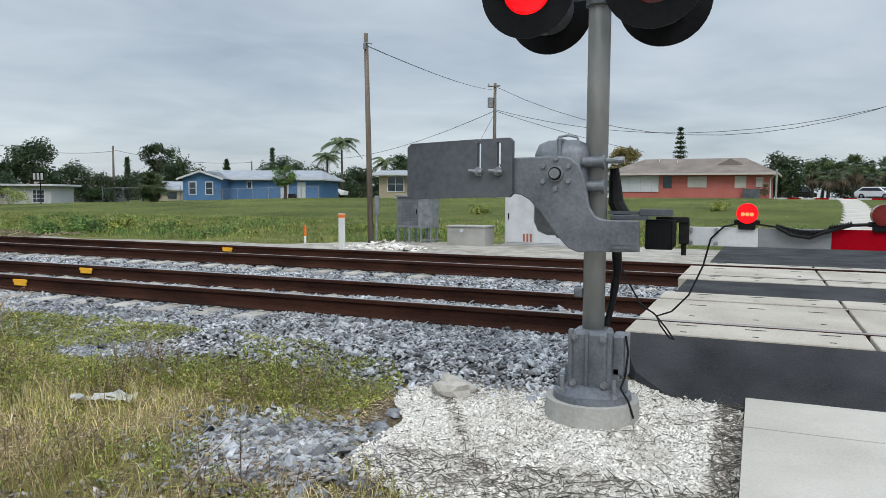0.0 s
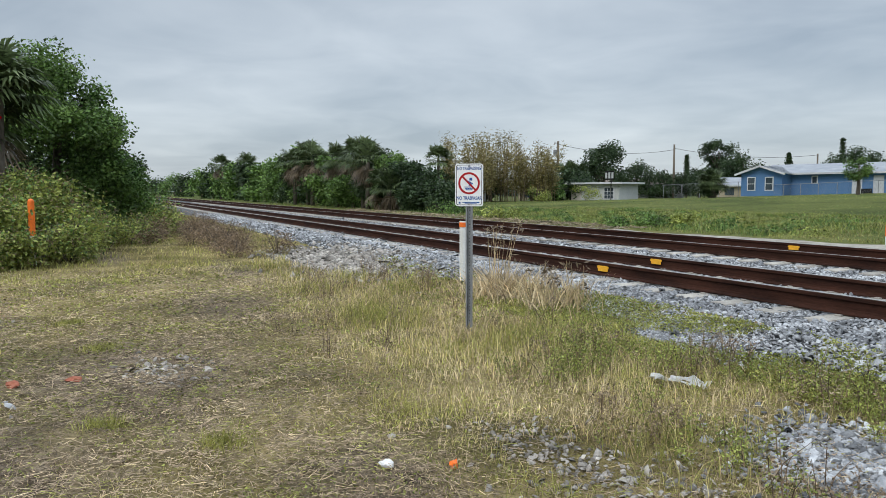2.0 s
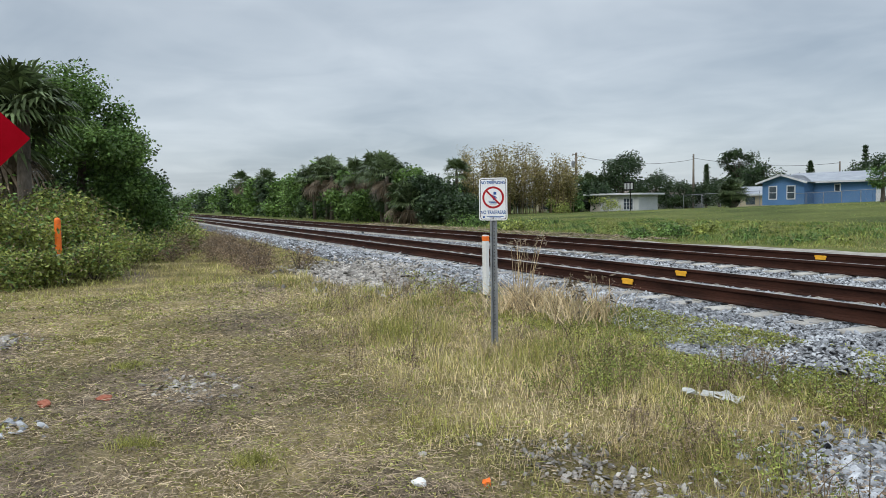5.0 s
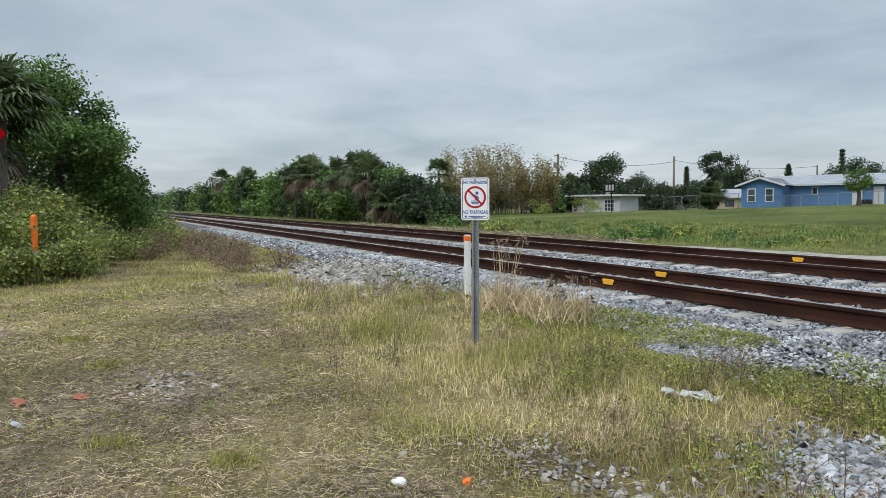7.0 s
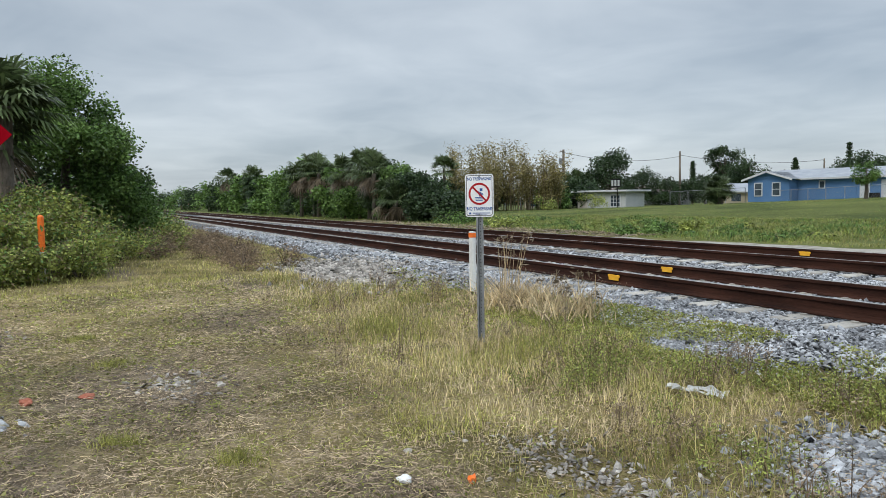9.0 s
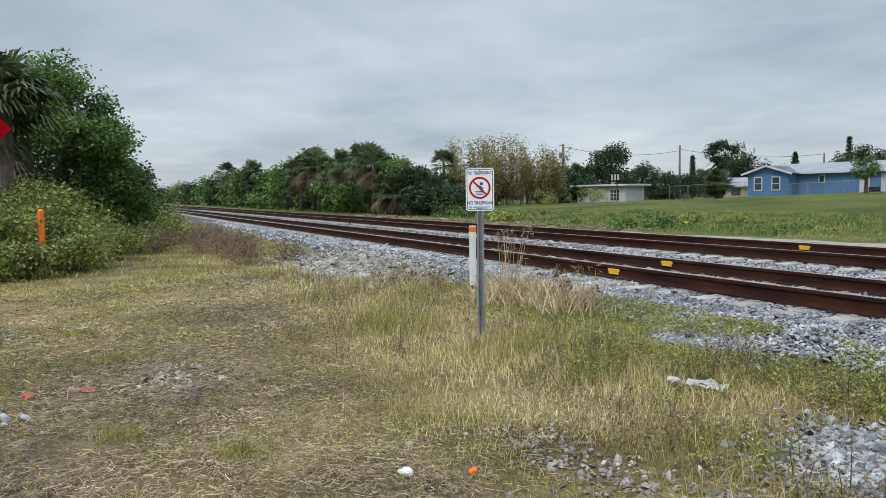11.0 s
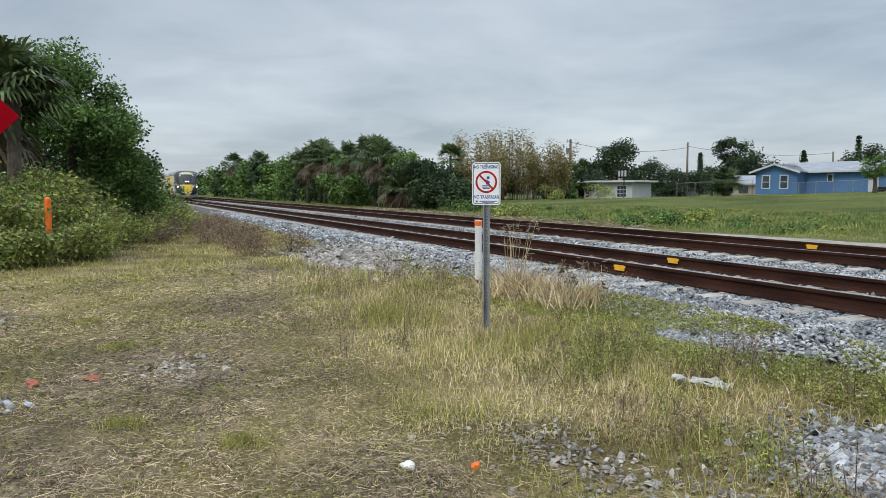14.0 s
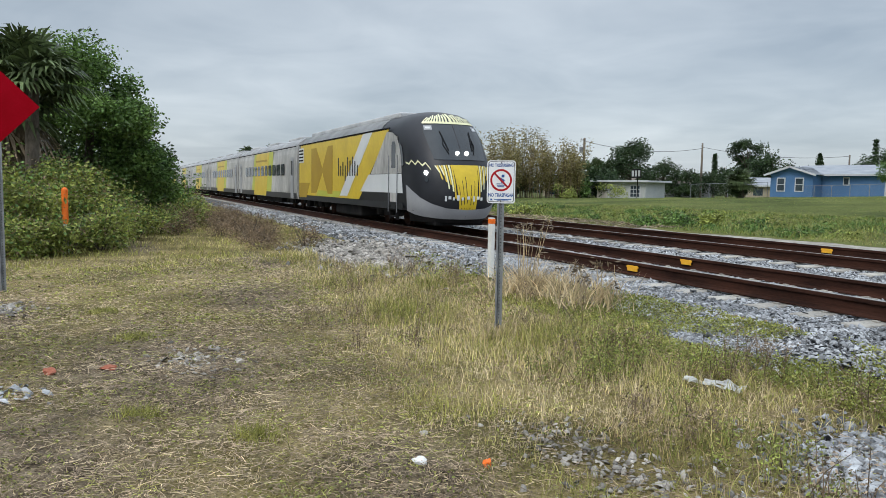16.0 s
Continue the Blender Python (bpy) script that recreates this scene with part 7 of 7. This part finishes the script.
feather_palm(on_ground(32.0, 106), 6.2, 2.2, "feather palm behind the blue house")
feather_palm(on_ground(27.6, 110), 5.6, 2.3, "feather palm beyond the cream house")
tier_pine(on_ground(5.4, 115), 10.3, 1.9, "tall dark tiered pine behind the coral house")
tier_pine(on_ground(39.4, 122), 6.6, 1.2, "slender pointed pine behind the blue house")
tier_pine(on_ground(46.2, 122), 6.6, 0.5, "narrow dead-looking pine behind the gardens")
tier_pine(on_ground(36.1, 135), 9.4, 1.2, "pine top behind the blue house")
for b, d in ((-4.4, 108), (-5.2, 112), (-5.9, 106), (-6.8, 114), (-7.9, 110), (-8.8, 108), (-3.4, 116)):
    fan_palm(on_ground(b, d), 3.6 + 0.5 * math.sin(b * 3), "fan palm in the row beside the street", 26, 1.6, 0.2, "street palms")
for b, d, h in ((55.6, 99, 3.3), (54.6, 101, 3.7), (53.6, 100, 3.2)):
    fan_palm(on_ground(b, d), h, "bushy fan palm behind the white shed", 40, 1.6, 0.18, "garden palms")
# clipped round palm shrub in the field, and field bushes
fan_palm(on_ground(44.4, 70), 1.25, "round shrubby palm in the field", 110, 1.25, 0.3, "field shrubs", False)
bush(on_ground(44.4, 70), 1.15, 1.8, M["leaf_dark"], 3500, 0.14, "dense core of the round field shrub", "field shrubs")
for k in range(46):
    bx, by = RNG.uniform(-48, -9.5), RNG.uniform(10.6, 18)
    bush((bx, by, float(gz(bx, by)) - 0.05), RNG.uniform(0.3, 0.75), RNG.uniform(0.2, 0.42), M["leaf" if k % 3 else "leaf_weed"], 260, 0.09, "low weedy clump on the bank beyond the tracks", "bank weeds")
for b, d, r, h, lf in ((48.4, 27, 0.75, 0.7, "leaf"), (46.3, 29, 0.7, 0.55, "leaf_weed"), (50.8, 26, 0.5, 0.45, "leaf"), (56.8, 74, 1.3, 1.6, "leaf_weed"), (53.4, 71, 1.5, 1.9, "leaf_weed"), (20, 38, 0.8, 0.5, "leaf_weed"), (2.5, 41, 0.6, 0.6, "leaf_weed"), (60, 33, 1.0, 0.6, "leaf_weed"), (64, 40, 1.4, 0.8, "leaf"), (-0.5, 66, 0.5, 1.7, "leaf_dry")):
    bush(on_ground(b, d), r, h, M[lf], 800, 0.11 if d < 60 else 0.16, "weedy bush in the rough field", "field bushes")

# ---- grass and small weeds ----
def spill(x, y):
    """Below 1 inside the slanting tongue of spilled ballast."""
    u, v = (x + 5.1) * 0.97 + (y + 1.82) * 0.245, -(x + 5.1) * 0.245 + (y + 1.82) * 0.97
    return np.minimum((u / 0.85) ** 2 + (v / 0.19) ** 2, ((x + 4.4) / 0.38) ** 2 + ((y + 1.5) / 0.24) ** 2)


def shoulder(x):
    """How near the rails the growth reaches, along the line."""
    return np.interp(x, [-30, -9, -7, -5, -3.4, -2.5, -2.0, 0], [-1.5, -1.45, -1.2, -1.18, -1.28, -1.5, -2.0, -3.5]) - 0.08 * np.sin(x * 3.7) ** 2


def soil(x, y):
    """The height of the ground or of the ballast's edge, whichever lies higher."""
    return np.maximum(gz(x, y), np.where(y > -2.0, ballast_height(y), -9))


def bare(x, y):
    """Where loose stone keeps the growth away: mound, spill and stone patches."""
    return ((x - MX) ** 2 / 1.7 + (y - MY) ** 2 / 1.5 < 1) | (((x + 15.0) / 3.0) ** 2 + ((y + 2.4) / 0.7) ** 2 < 1) | (spill(x, y) < 1) | (((x + 2.5) / 0.6) ** 2 + ((y + 3.05) / 0.46) ** 2 < 1) | (((x + 4.3) / 0.24) ** 2 + ((y + 2.75) / 0.13) ** 2 < 1) | (((x + 3.35) / 0.5) ** 2 + ((y + 4.5) / 0.28) ** 2 < 1)


def grow():
    def scatter(n, x0, x1, y0, y1):
        return RNG.uniform(x0, x1, n), RNG.uniform(y0, y1, n)

    def near(n, d0, d1, b0=-8, b1=100):
        """Places in a fan before the viewer, thinning with distance."""
        d, b = RNG.uniform(d0, d1, n), np.radians(RNG.uniform(b0, b1, n))
        return 0.05 - d * np.sin(b), -6.97 + d * np.cos(b)

    def clump(x, y, f=0.9):
        return np.array([noise.noise((a * f, b * f, 7.0)) for a, b in zip(x, y)])

    # standing grass, long toward the track and thin on the worn way
    x, y = near(210000, 3.3, 17)
    keep = (y < shoulder(x)) & ~bare(x, y) & ~((x > -0.1) & (y < -1))
    x, y = x[keep], y[keep]
    w, c, c2 = wear(x, y), clump(x, y), clump(x, y, 3.1)
    strip = np.exp(-((y + 3.3 + 0.05 * (x + 8)) / 1.35) ** 2) * np.clip(1.3 + (x + 2.5) * -0.25, 0.35, 1)
    keep = RNG.uniform(0, 1, len(x)) < np.clip(0.5 + 0.45 * strip - 0.55 * w + 0.6 * c + 0.45 * c2, 0.10, 1) * np.where((x > -3.2) & (y < -3.3), 0.5, 1.0)
    x, y, c, c2, w, strip = x[keep], y[keep], c[keep], c2[keep], w[keep], strip[keep]
    d = np.hypot(x, y + 7)
    h = (0.032 + 0.125 * strip) * (1 + 0.8 * c + 0.5 * c2) * RNG.uniform(0.5, 1.5, len(x)) * (1 - 0.45 * w)
    z = soil(x, y) - 0.008
    tint = 0.7 * c + RNG.normal(0, 0.34, len(x)) - 0.25 * w + np.where(x > -3.6, 0.25, 0.0)
    for nm, sel, m in (("grass", (tint > -0.16) & (tint < 0.20), "blade"), ("green_grass", tint >= 0.20, "blade_green"), ("dry_grass", tint <= -0.16, "blade_straw")):
        blades(nm, x[sel], y[sel], z[sel], np.clip(h[sel], 0.02, 0.34), 0.0022 + 0.00048 * d[sel], RNG.uniform(0.15, 0.95, sel.sum()), M[m], {"grass": "rough yellow-green grass beside the track", "green_grass": "fresh green grass tufts", "dry_grass": "dry straw-coloured grass"}[nm])
    # low creeping plants with tiny leaves between the grass and up the ballast shoulder
    x, y = near(170000, 3.3, 15)
    c = clump(x, y, 1.3)
    lush = np.clip((y + 3.6) / 1.6, 0, 1)
    keep = (y < shoulder(x)) & ~bare(x, y) & (RNG.uniform(0, 1, len(x)) < np.clip(0.32 + 0.6 * lush + 0.9 * c - 0.1 * wear(x, y), 0.05, 1)) & (x < -0.1)
    x, y, lush = x[keep], y[keep], lush[keep]
    z = soil(x, y) + RNG.uniform(0, 1, len(x)) ** 1.6 * (0.03 + 0.07 * lush)
    pick = RNG.uniform(0, 1, len(x)) + 0.5 * clump(x, y, 2.2)
    for q, m, lb in ((pick < 0.5, "leaf_weed", "low creeping green weeds with tiny leaves"), ((pick >= 0.5) & (pick < 0.82), "blade_green", "low mossy green ground cover"), (pick >= 0.82, "leaf_dry", "withered brown ground cover")):
        o = foliage("ground_cover", np.stack([x, y, z], -1)[q], 0.012 + 0.0021 * np.hypot(x, y + 7)[q], M[m], None, lb, 0.6, -0.1, "stuff")
        tagged(o, lb, "ground cover", "", "stuff")
    x, y = scatter(78000, -9.4, -2.3, -2.4, -1.1)
    keep = (y < shoulder(x)) & ~bare(x, y) & (clump(x, y, 2.6) > -0.42)
    x, y = x[keep], y[keep]
    q = RNG.uniform(0, 1, len(x)) < 0.55
    for q, m, lb in ((q, "blade_green", "low green moss and creepers on the ballast edge"), (~q, "leaf_weed", "yellowed creepers on the ballast edge")):
        o = foliage("creepers", np.stack([x, y, soil(x, y) + RNG.uniform(0.012, 0.055, len(x))], -1)[q], 0.019, M[m], None, lb, 0.6, -0.1, "stuff")
        tagged(o, lb, "ground cover", "", "stuff")
    # dead stems and mown straw, matted on the worn ground
    x, y = near(430000, 3.3, 16)
    keep = (RNG.uniform(0, 1, len(x)) < np.clip(0.34 + 0.75 * wear(x, y), 0, 1)) & ((x - MX) ** 2 / 1.5 + (y - MY) ** 2 / 1.3 > 1) & (spill(x, y) > 1) & (y < shoulder(x) - 0.3) & (x < 0.0)
    x, y = x[keep], y[keep]
    pick = RNG.uniform(0, 1, len(x)) + 0.45 * clump(x, y, 1.6)
    for nm, q, m, lb in (("fallen_straw", pick < 0.07, "blade_straw", "dead straw lying on the worn ground"), ("dead_stalks", (pick >= 0.07) & (pick < 0.84), "stalk", "dead brown stalks lying on the worn ground"), ("flattened_grass", pick >= 0.84, "blade_green", "flattened yellow-green grass on the worn ground")):
        xs, ys = x[q], y[q]
        litter_straws(nm, xs, ys, gz(xs, ys) + RNG.uniform(0.002, 0.03, len(xs)), 0.016 + 0.085 * RNG.uniform(0, 1, len(xs)) ** 2.5, 0.0015 + 0.00042 * np.hypot(xs, ys + 7), M[m], lb)
    # meadow beyond the tracks
    x, y = scatter(60000, -75, 3, 8.6, 54)
    x2, y2 = scatter(75000, -45, 2, 8.6, 24)
    x, y = np.concatenate([x, x2]), np.concatenate([y, y2])
    keep = ~((x > -9.5) & (y < 13.6)) & (y > np.interp(x, [-75, -25, -11, -9], [8.0, 8.8, 10.0, 13.2])) & ~((x > -1) & (y < 15)) & ((x < 1.5) | (y > 20))
    x, y = x[keep], y[keep]
    c, c2 = clump(x, y, 0.35), clump(x, y, 1.1)
    near_bank = np.clip((27 - y) / 10, 0, 1)
    h = (0.045 + 0.115 * near_bank) * (1 + 0.9 * c + 0.9 * c2) * RNG.uniform(0.5, 1.5, len(x))
    tint = c + 0.8 * c2 + RNG.normal(0, 0.25, len(x))
    for nm, q, m, lb in (("meadow_grass", (tint > -0.22) & (tint < 0.35), "meadow", "rough green meadow beyond the tracks"), ("meadow_straw", tint <= -0.22, "meadow_dry", "dry yellowing meadow grass"), ("meadow_weeds", tint >= 0.35, "leaf", "darker weedy growth in the meadow")):
        blades(nm, x[q], y[q], gz(x[q], y[q]) - 0.02, np.clip(h[q], 0.03, 0.45), 0.009 + 0.0007 * y[q], RNG.uniform(0.45, 0.97, q.sum()), M[m], lb)
    # scattered stems in the worn edge of the field beside the far track
    x, y = scatter(3500, -48, -19, 8.3, 10.0)
    litter_straws("bank_straw", x, y, gz(x, y) + 0.06, RNG.uniform(0.05, 0.3, len(x)), 0.02, M["stalk"], "dead stems on the bare edge of the field")
    # ground to the left and far along the line
    x, y = scatter(30000, -45, -14, -9, -1.6)
    keep = (y < -1.9 - 0.02 * (x + 14)) & (((x + 15.8) / 3.2) ** 2 + ((y + 2.5) / 0.8) ** 2 > 1)
    x, y = x[keep], y[keep]
    c = clump(x, y)
    h = np.clip(0.10 * (1 + c) * RNG.uniform(0.5, 1.4, len(x)), 0.03, 0.35)
    q = c + RNG.normal(0, 0.2, len(x)) + np.where(y < -6.8, 0.4, 0.0) > 0.0
    for q, m, lb in ((q, "blade_green", "green grass along the railway verge"), (~q, "blade", "rough dry grass along the railway verge")):
        blades("verge_grass", x[q], y[q], gz(x[q], y[q]) - 0.01, h[q], 0.011, RNG.uniform(0.3, 0.9, q.sum()), M[m], lb)


grow()


def weed(at, h, n, leaf, label, spread=0.3):
    """A loose stemmy weed: thin stalks with small leaves along them."""
    s = thing("weed", at, label, "weed", "roadside weeds")
    bm = B()
    P = []
    for k in range(n):
        a, q = RNG.uniform(0, 6.283), spread * math.sqrt(RNG.uniform(0, 1))
        x, y, hh = q * math.cos(a), q * math.sin(a), h * RNG.uniform(0.55, 1.1)
        dx, dy = RNG.normal(0, 0.25 * h, 2)
        pipe(bm, [(x, y, -0.03), (x + dx * 0.4, y + dy * 0.4, hh * 0.55), (x + dx, y + dy, hh)], [0.0035, 0.0025, 0.001], 4)
        m = 34
        u = RNG.uniform(0.1, 1, m)[:, None]
        P.append(np.hstack([x + dx * u ** 1.5, y + dy * u ** 1.5, hh * u]) + RNG.normal(0, 0.026, (m, 3)))
    part("stem", bm, M["leaf_dry"], s, "thin brown stems")["kind"] = "stuff"
    foliage("leaves", np.concatenate(P), 0.022, leaf, s, "small leaves", 0.5)


for k in range(60):
    x, y = RNG.uniform(-6.2, -1.9), RNG.uniform(-3.9, -1.9)
    if (x - MX) ** 2 / 2.2 + (y - MY) ** 2 / 1.9 > 1 and ((x + 2.5) / 0.6) ** 2 + ((y + 3.05) / 0.45) ** 2 > 1 and ((x + 4.1) / 0.5) ** 2 + ((y + 2.85) / 0.35) ** 2 > 1:
        weed((x, y, float(gz(x, y))), RNG.uniform(0.14, 0.34), 9, M["leaf_weed" if k % 3 else "stalk"], "sprawling green roadside weed" if k % 3 else "dry brown stemmy weed", 0.22)
for k in range(22):
    x, y = RNG.uniform(-13, -6.5), RNG.uniform(-5.2, -1.8)
    weed((x, y, float(gz(x, y))), RNG.uniform(0.2, 0.5), 6, M["stalk"], "dry brown stemmy weed", 0.2)
for x, y in ((-5.22, -6.91), (-4.55, -6.24), (-7.9, -6.9), (-9.6, -7.2)):
    n = 420
    q = RNG.normal(0, 0.085, (n, 2))
    s = thing("grass_tuft", (x, y, float(gz(x, y))), "small bright green grass tuft on worn ground", "grass tuft", "green tufts")
    blades("tuft", q[:, 0], q[:, 1], np.zeros(n), RNG.uniform(0.04, 0.11, n), 0.005, RNG.uniform(0.3, 0.9, n), M["blade_green"], parent=s)


def tall_reed(at, h, n):
    s = thing("reed_clump", at, "tall dry reed grass with feathery heads by the track", "reeds", "dry reeds")
    bm = B()
    V = []
    for k in range(n):
        x, y = RNG.normal(0, 0.09, 2)
        hh, dx, dy = h * RNG.uniform(0.6, 1.1), RNG.normal(0, 0.12), RNG.normal(0, 0.12)
        pts = [(x, y, -0.05), (x + dx * 0.3, y + dy * 0.3, hh * 0.5), (x + dx, y + dy, hh)]
        pipe(bm, pts, [0.006, 0.005, 0.002], 4)
        V.append(np.array(pts[2]) + RNG.normal(0, 0.02, (10, 3)) - np.array([0, 0, 0.1]) * RNG.uniform(0, 1, (10, 1)))
    part("stalk", bm, M["blade_straw"], s, "straw-coloured stalks")["kind"] = "stuff"
    foliage("plume", np.concatenate(V), 0.07, M["leaf_dead"], s, "feathery heads", 0.3, kind="stuff")
    m = 260
    x, y = RNG.normal(0, 0.28, m), RNG.normal(0, 0.22, m)
    blades("base_leaves", x, y, np.full(m, -0.02), RNG.uniform(0.25, 0.6, m), 0.014, RNG.uniform(0.4, 0.95, m), M["blade_straw"], parent=s)


tall_reed((-8.55, -2.05, -0.40), 1.15, 7)
tall_reed((-8.9, -1.75, -0.38), 0.95, 6)
tall_reed((-7.35, -1.75, -0.38), 0.55, 10)
tall_reed((-8.15, -1.65, -0.37), 0.6, 8)

# ---- loose stones and litter ----


def lump(name, at, size, material, label, category, turn=0.0, group=""):
    bm = B()
    bmesh.ops.create_icosphere(bm, subdivisions=2, radius=1)
    for v in bm.verts:
        v.co *= 1 + 0.6 * noise.noise(v.co * 2.3 + Vector(at))
        v.co.z = max(v.co.z, -0.55)
        v.co = Vector((v.co.x * size[0], v.co.y * size[1], v.co.z * size[2]))
    ob = new(name, mesh_of(name, bm, material))
    ob.matrix_basis = pose(*at, 0, 0, turn)
    return tagged(ob, label, category, group)


lump("boulder", (-1.84, -1.88, -0.30), (0.16, 0.11, 0.09), M["rock"], "flat-topped grey-brown boulder at the gravel edge", "boulder", 15)
lump("stone", (-4.5, -1.83, -0.41), (0.08, 0.06, 0.05), M["rubble"], "pale stone in the grass", "stone", 0, "loose pale stones")
lump("litter", (-3.76, -5.45, -0.48), (0.05, 0.036, 0.024), M["paper"], "crumpled white wrapper on worn ground", "litter", 30)
lump("stone", (-6.5, -6.06, -0.48), (0.045, 0.035, 0.035), M["rubble"], "pale stone on worn ground", "stone", 60, "loose pale stones")
lump("stone", (-4.2, -5.25, -0.485), (0.03, 0.022, 0.02), M["rubble"], "pale stone in dry grass", "stone", 10, "loose pale stones")
lump("brick_piece", (-6.65, -7.54, -0.47), (0.07, 0.05, 0.03), M["brick"], "broken red brick piece on the ground", "brick", 20, "broken bricks")
lump("brick_piece", (-6.62, -7.1, -0.47), (0.06, 0.05, 0.025), M["brick"], "broken red brick piece in straw", "brick", 70, "broken bricks")
lump("orange_scrap", (-3.57, -5.12, -0.475), (0.025, 0.022, 0.03), M["orange"], "small crumpled orange plastic scrap", "litter", 0)


def litter(at, turn, w, d):
    bm = B()
    n = 7
    g = [[bm.verts.new(((i / n - 0.5) * w, (j / n - 0.5) * d * (1 - 0.4 * (i % 3 == 0)), 0.05 + 0.05 * noise.noise((i * 0.8, j * 0.9, at[0])))) for j in range(n + 1)] for i in range(n + 1)]
    for i in range(n):
        for j in range(n):
            if (i * 3 + j * 5) % 11:
                bm.faces.new((g[i][j], g[i + 1][j], g[i + 1][j + 1], g[i][j + 1]))
    bmesh.ops.solidify(bm, geom=bm.faces[:], thickness=0.006)
    ob = new("litter", mesh_of("litter", bm, M["paper"]))
    ob.matrix_basis = pose(*at, 0, 0, turn)
    tagged(ob, "torn white plastic sheet lying in the grass", "litter")


litter((-4.24, -2.82, -0.45), 25, 0.46, 0.17)

for cx, cy, rx, ry, n, sz, mt, lb in ((-2.5, -3.05, 0.66, 0.5, 2600, 0.0185, "stone", "patch of grey crushed stone in the weeds"), (-3.5, -4.5, 0.75, 0.36, 330, 0.014, "rubble", "patch of pale rubble in the grass"), (-2.4, -4.25, 0.9, 0.45, 380, 0.016, "rubble", "scattered pale rubble on bare ground"), (-1.2, -4.0, 0.8, 0.45, 600, 0.02, "stone", "grey stones below the gravel mound"), (-5.1, -1.82, 0.8, 0.24, 2600, 0.0165, "stone", "grey ballast spilled into the grass"), (-6.7, -6.4, 0.45, 0.36, 150, 0.018, "rubble", "small heap of pale rubble on worn ground"), (-14.9, -2.2, 2.9, 0.9, 5200, 0.033, "rubble", "heap of broken pale rubble by the track"), (-6.0, -8.1, 0.45, 0.4, 170, 0.024, "stone", "scattered grey stones at the verge"), (-10.1, -8.3, 0.5, 0.3, 160, 0.03, "rubble", "crumbled earth and stones")):
    q = RNG.normal(0, 0.55, (n, 2))
    x, y = cx + q[:, 0] * rx, cy + q[:, 1] * ry
    stones("stone_patch", np.stack([x, y, soil(x, y) + 0.012], -1), sz, M[mt], lb, "stones")
# twigs and dead leaves on the white gravel
x, y = RNG.uniform(-1.9, 0.09, 9000), RNG.uniform(-3.6, -1.3, 9000)
k = (np.abs(x - 0.03) < 0.09) | (y < -2.85) & (RNG.uniform(0, 1, 9000) < 0.6) | (np.abs(x + y + 4.0 + 0.2 * np.sin(4 * x)) < 0.05) & (RNG.uniform(0, 1, 9000) < 0.7) | (RNG.uniform(0, 1, 9000) < 0.03)
x, y = x[k], y[k]
litter_straws("dead_stems", x, y, mound_z(x, y) + 0.024, RNG.uniform(0.02, 0.13, len(x)), 0.005, M["bark"], "dead brown stems strewn over the white gravel")


def motions():
    """The train runs in along the near track at a steady pace."""
    speed, nose_end = 31.4, -16.1
    for n, ob in enumerate([LOCO] + COACHES):
        off = 0.0 if n == 0 else -13.95 - 16.3 * (n - 1)
        walk(ob, [(t, pose(nose_end + off - speed * (16.0 - t), 0.7525, 0.0)) for t in (0, 4, 8, 12, 16)])


motions()
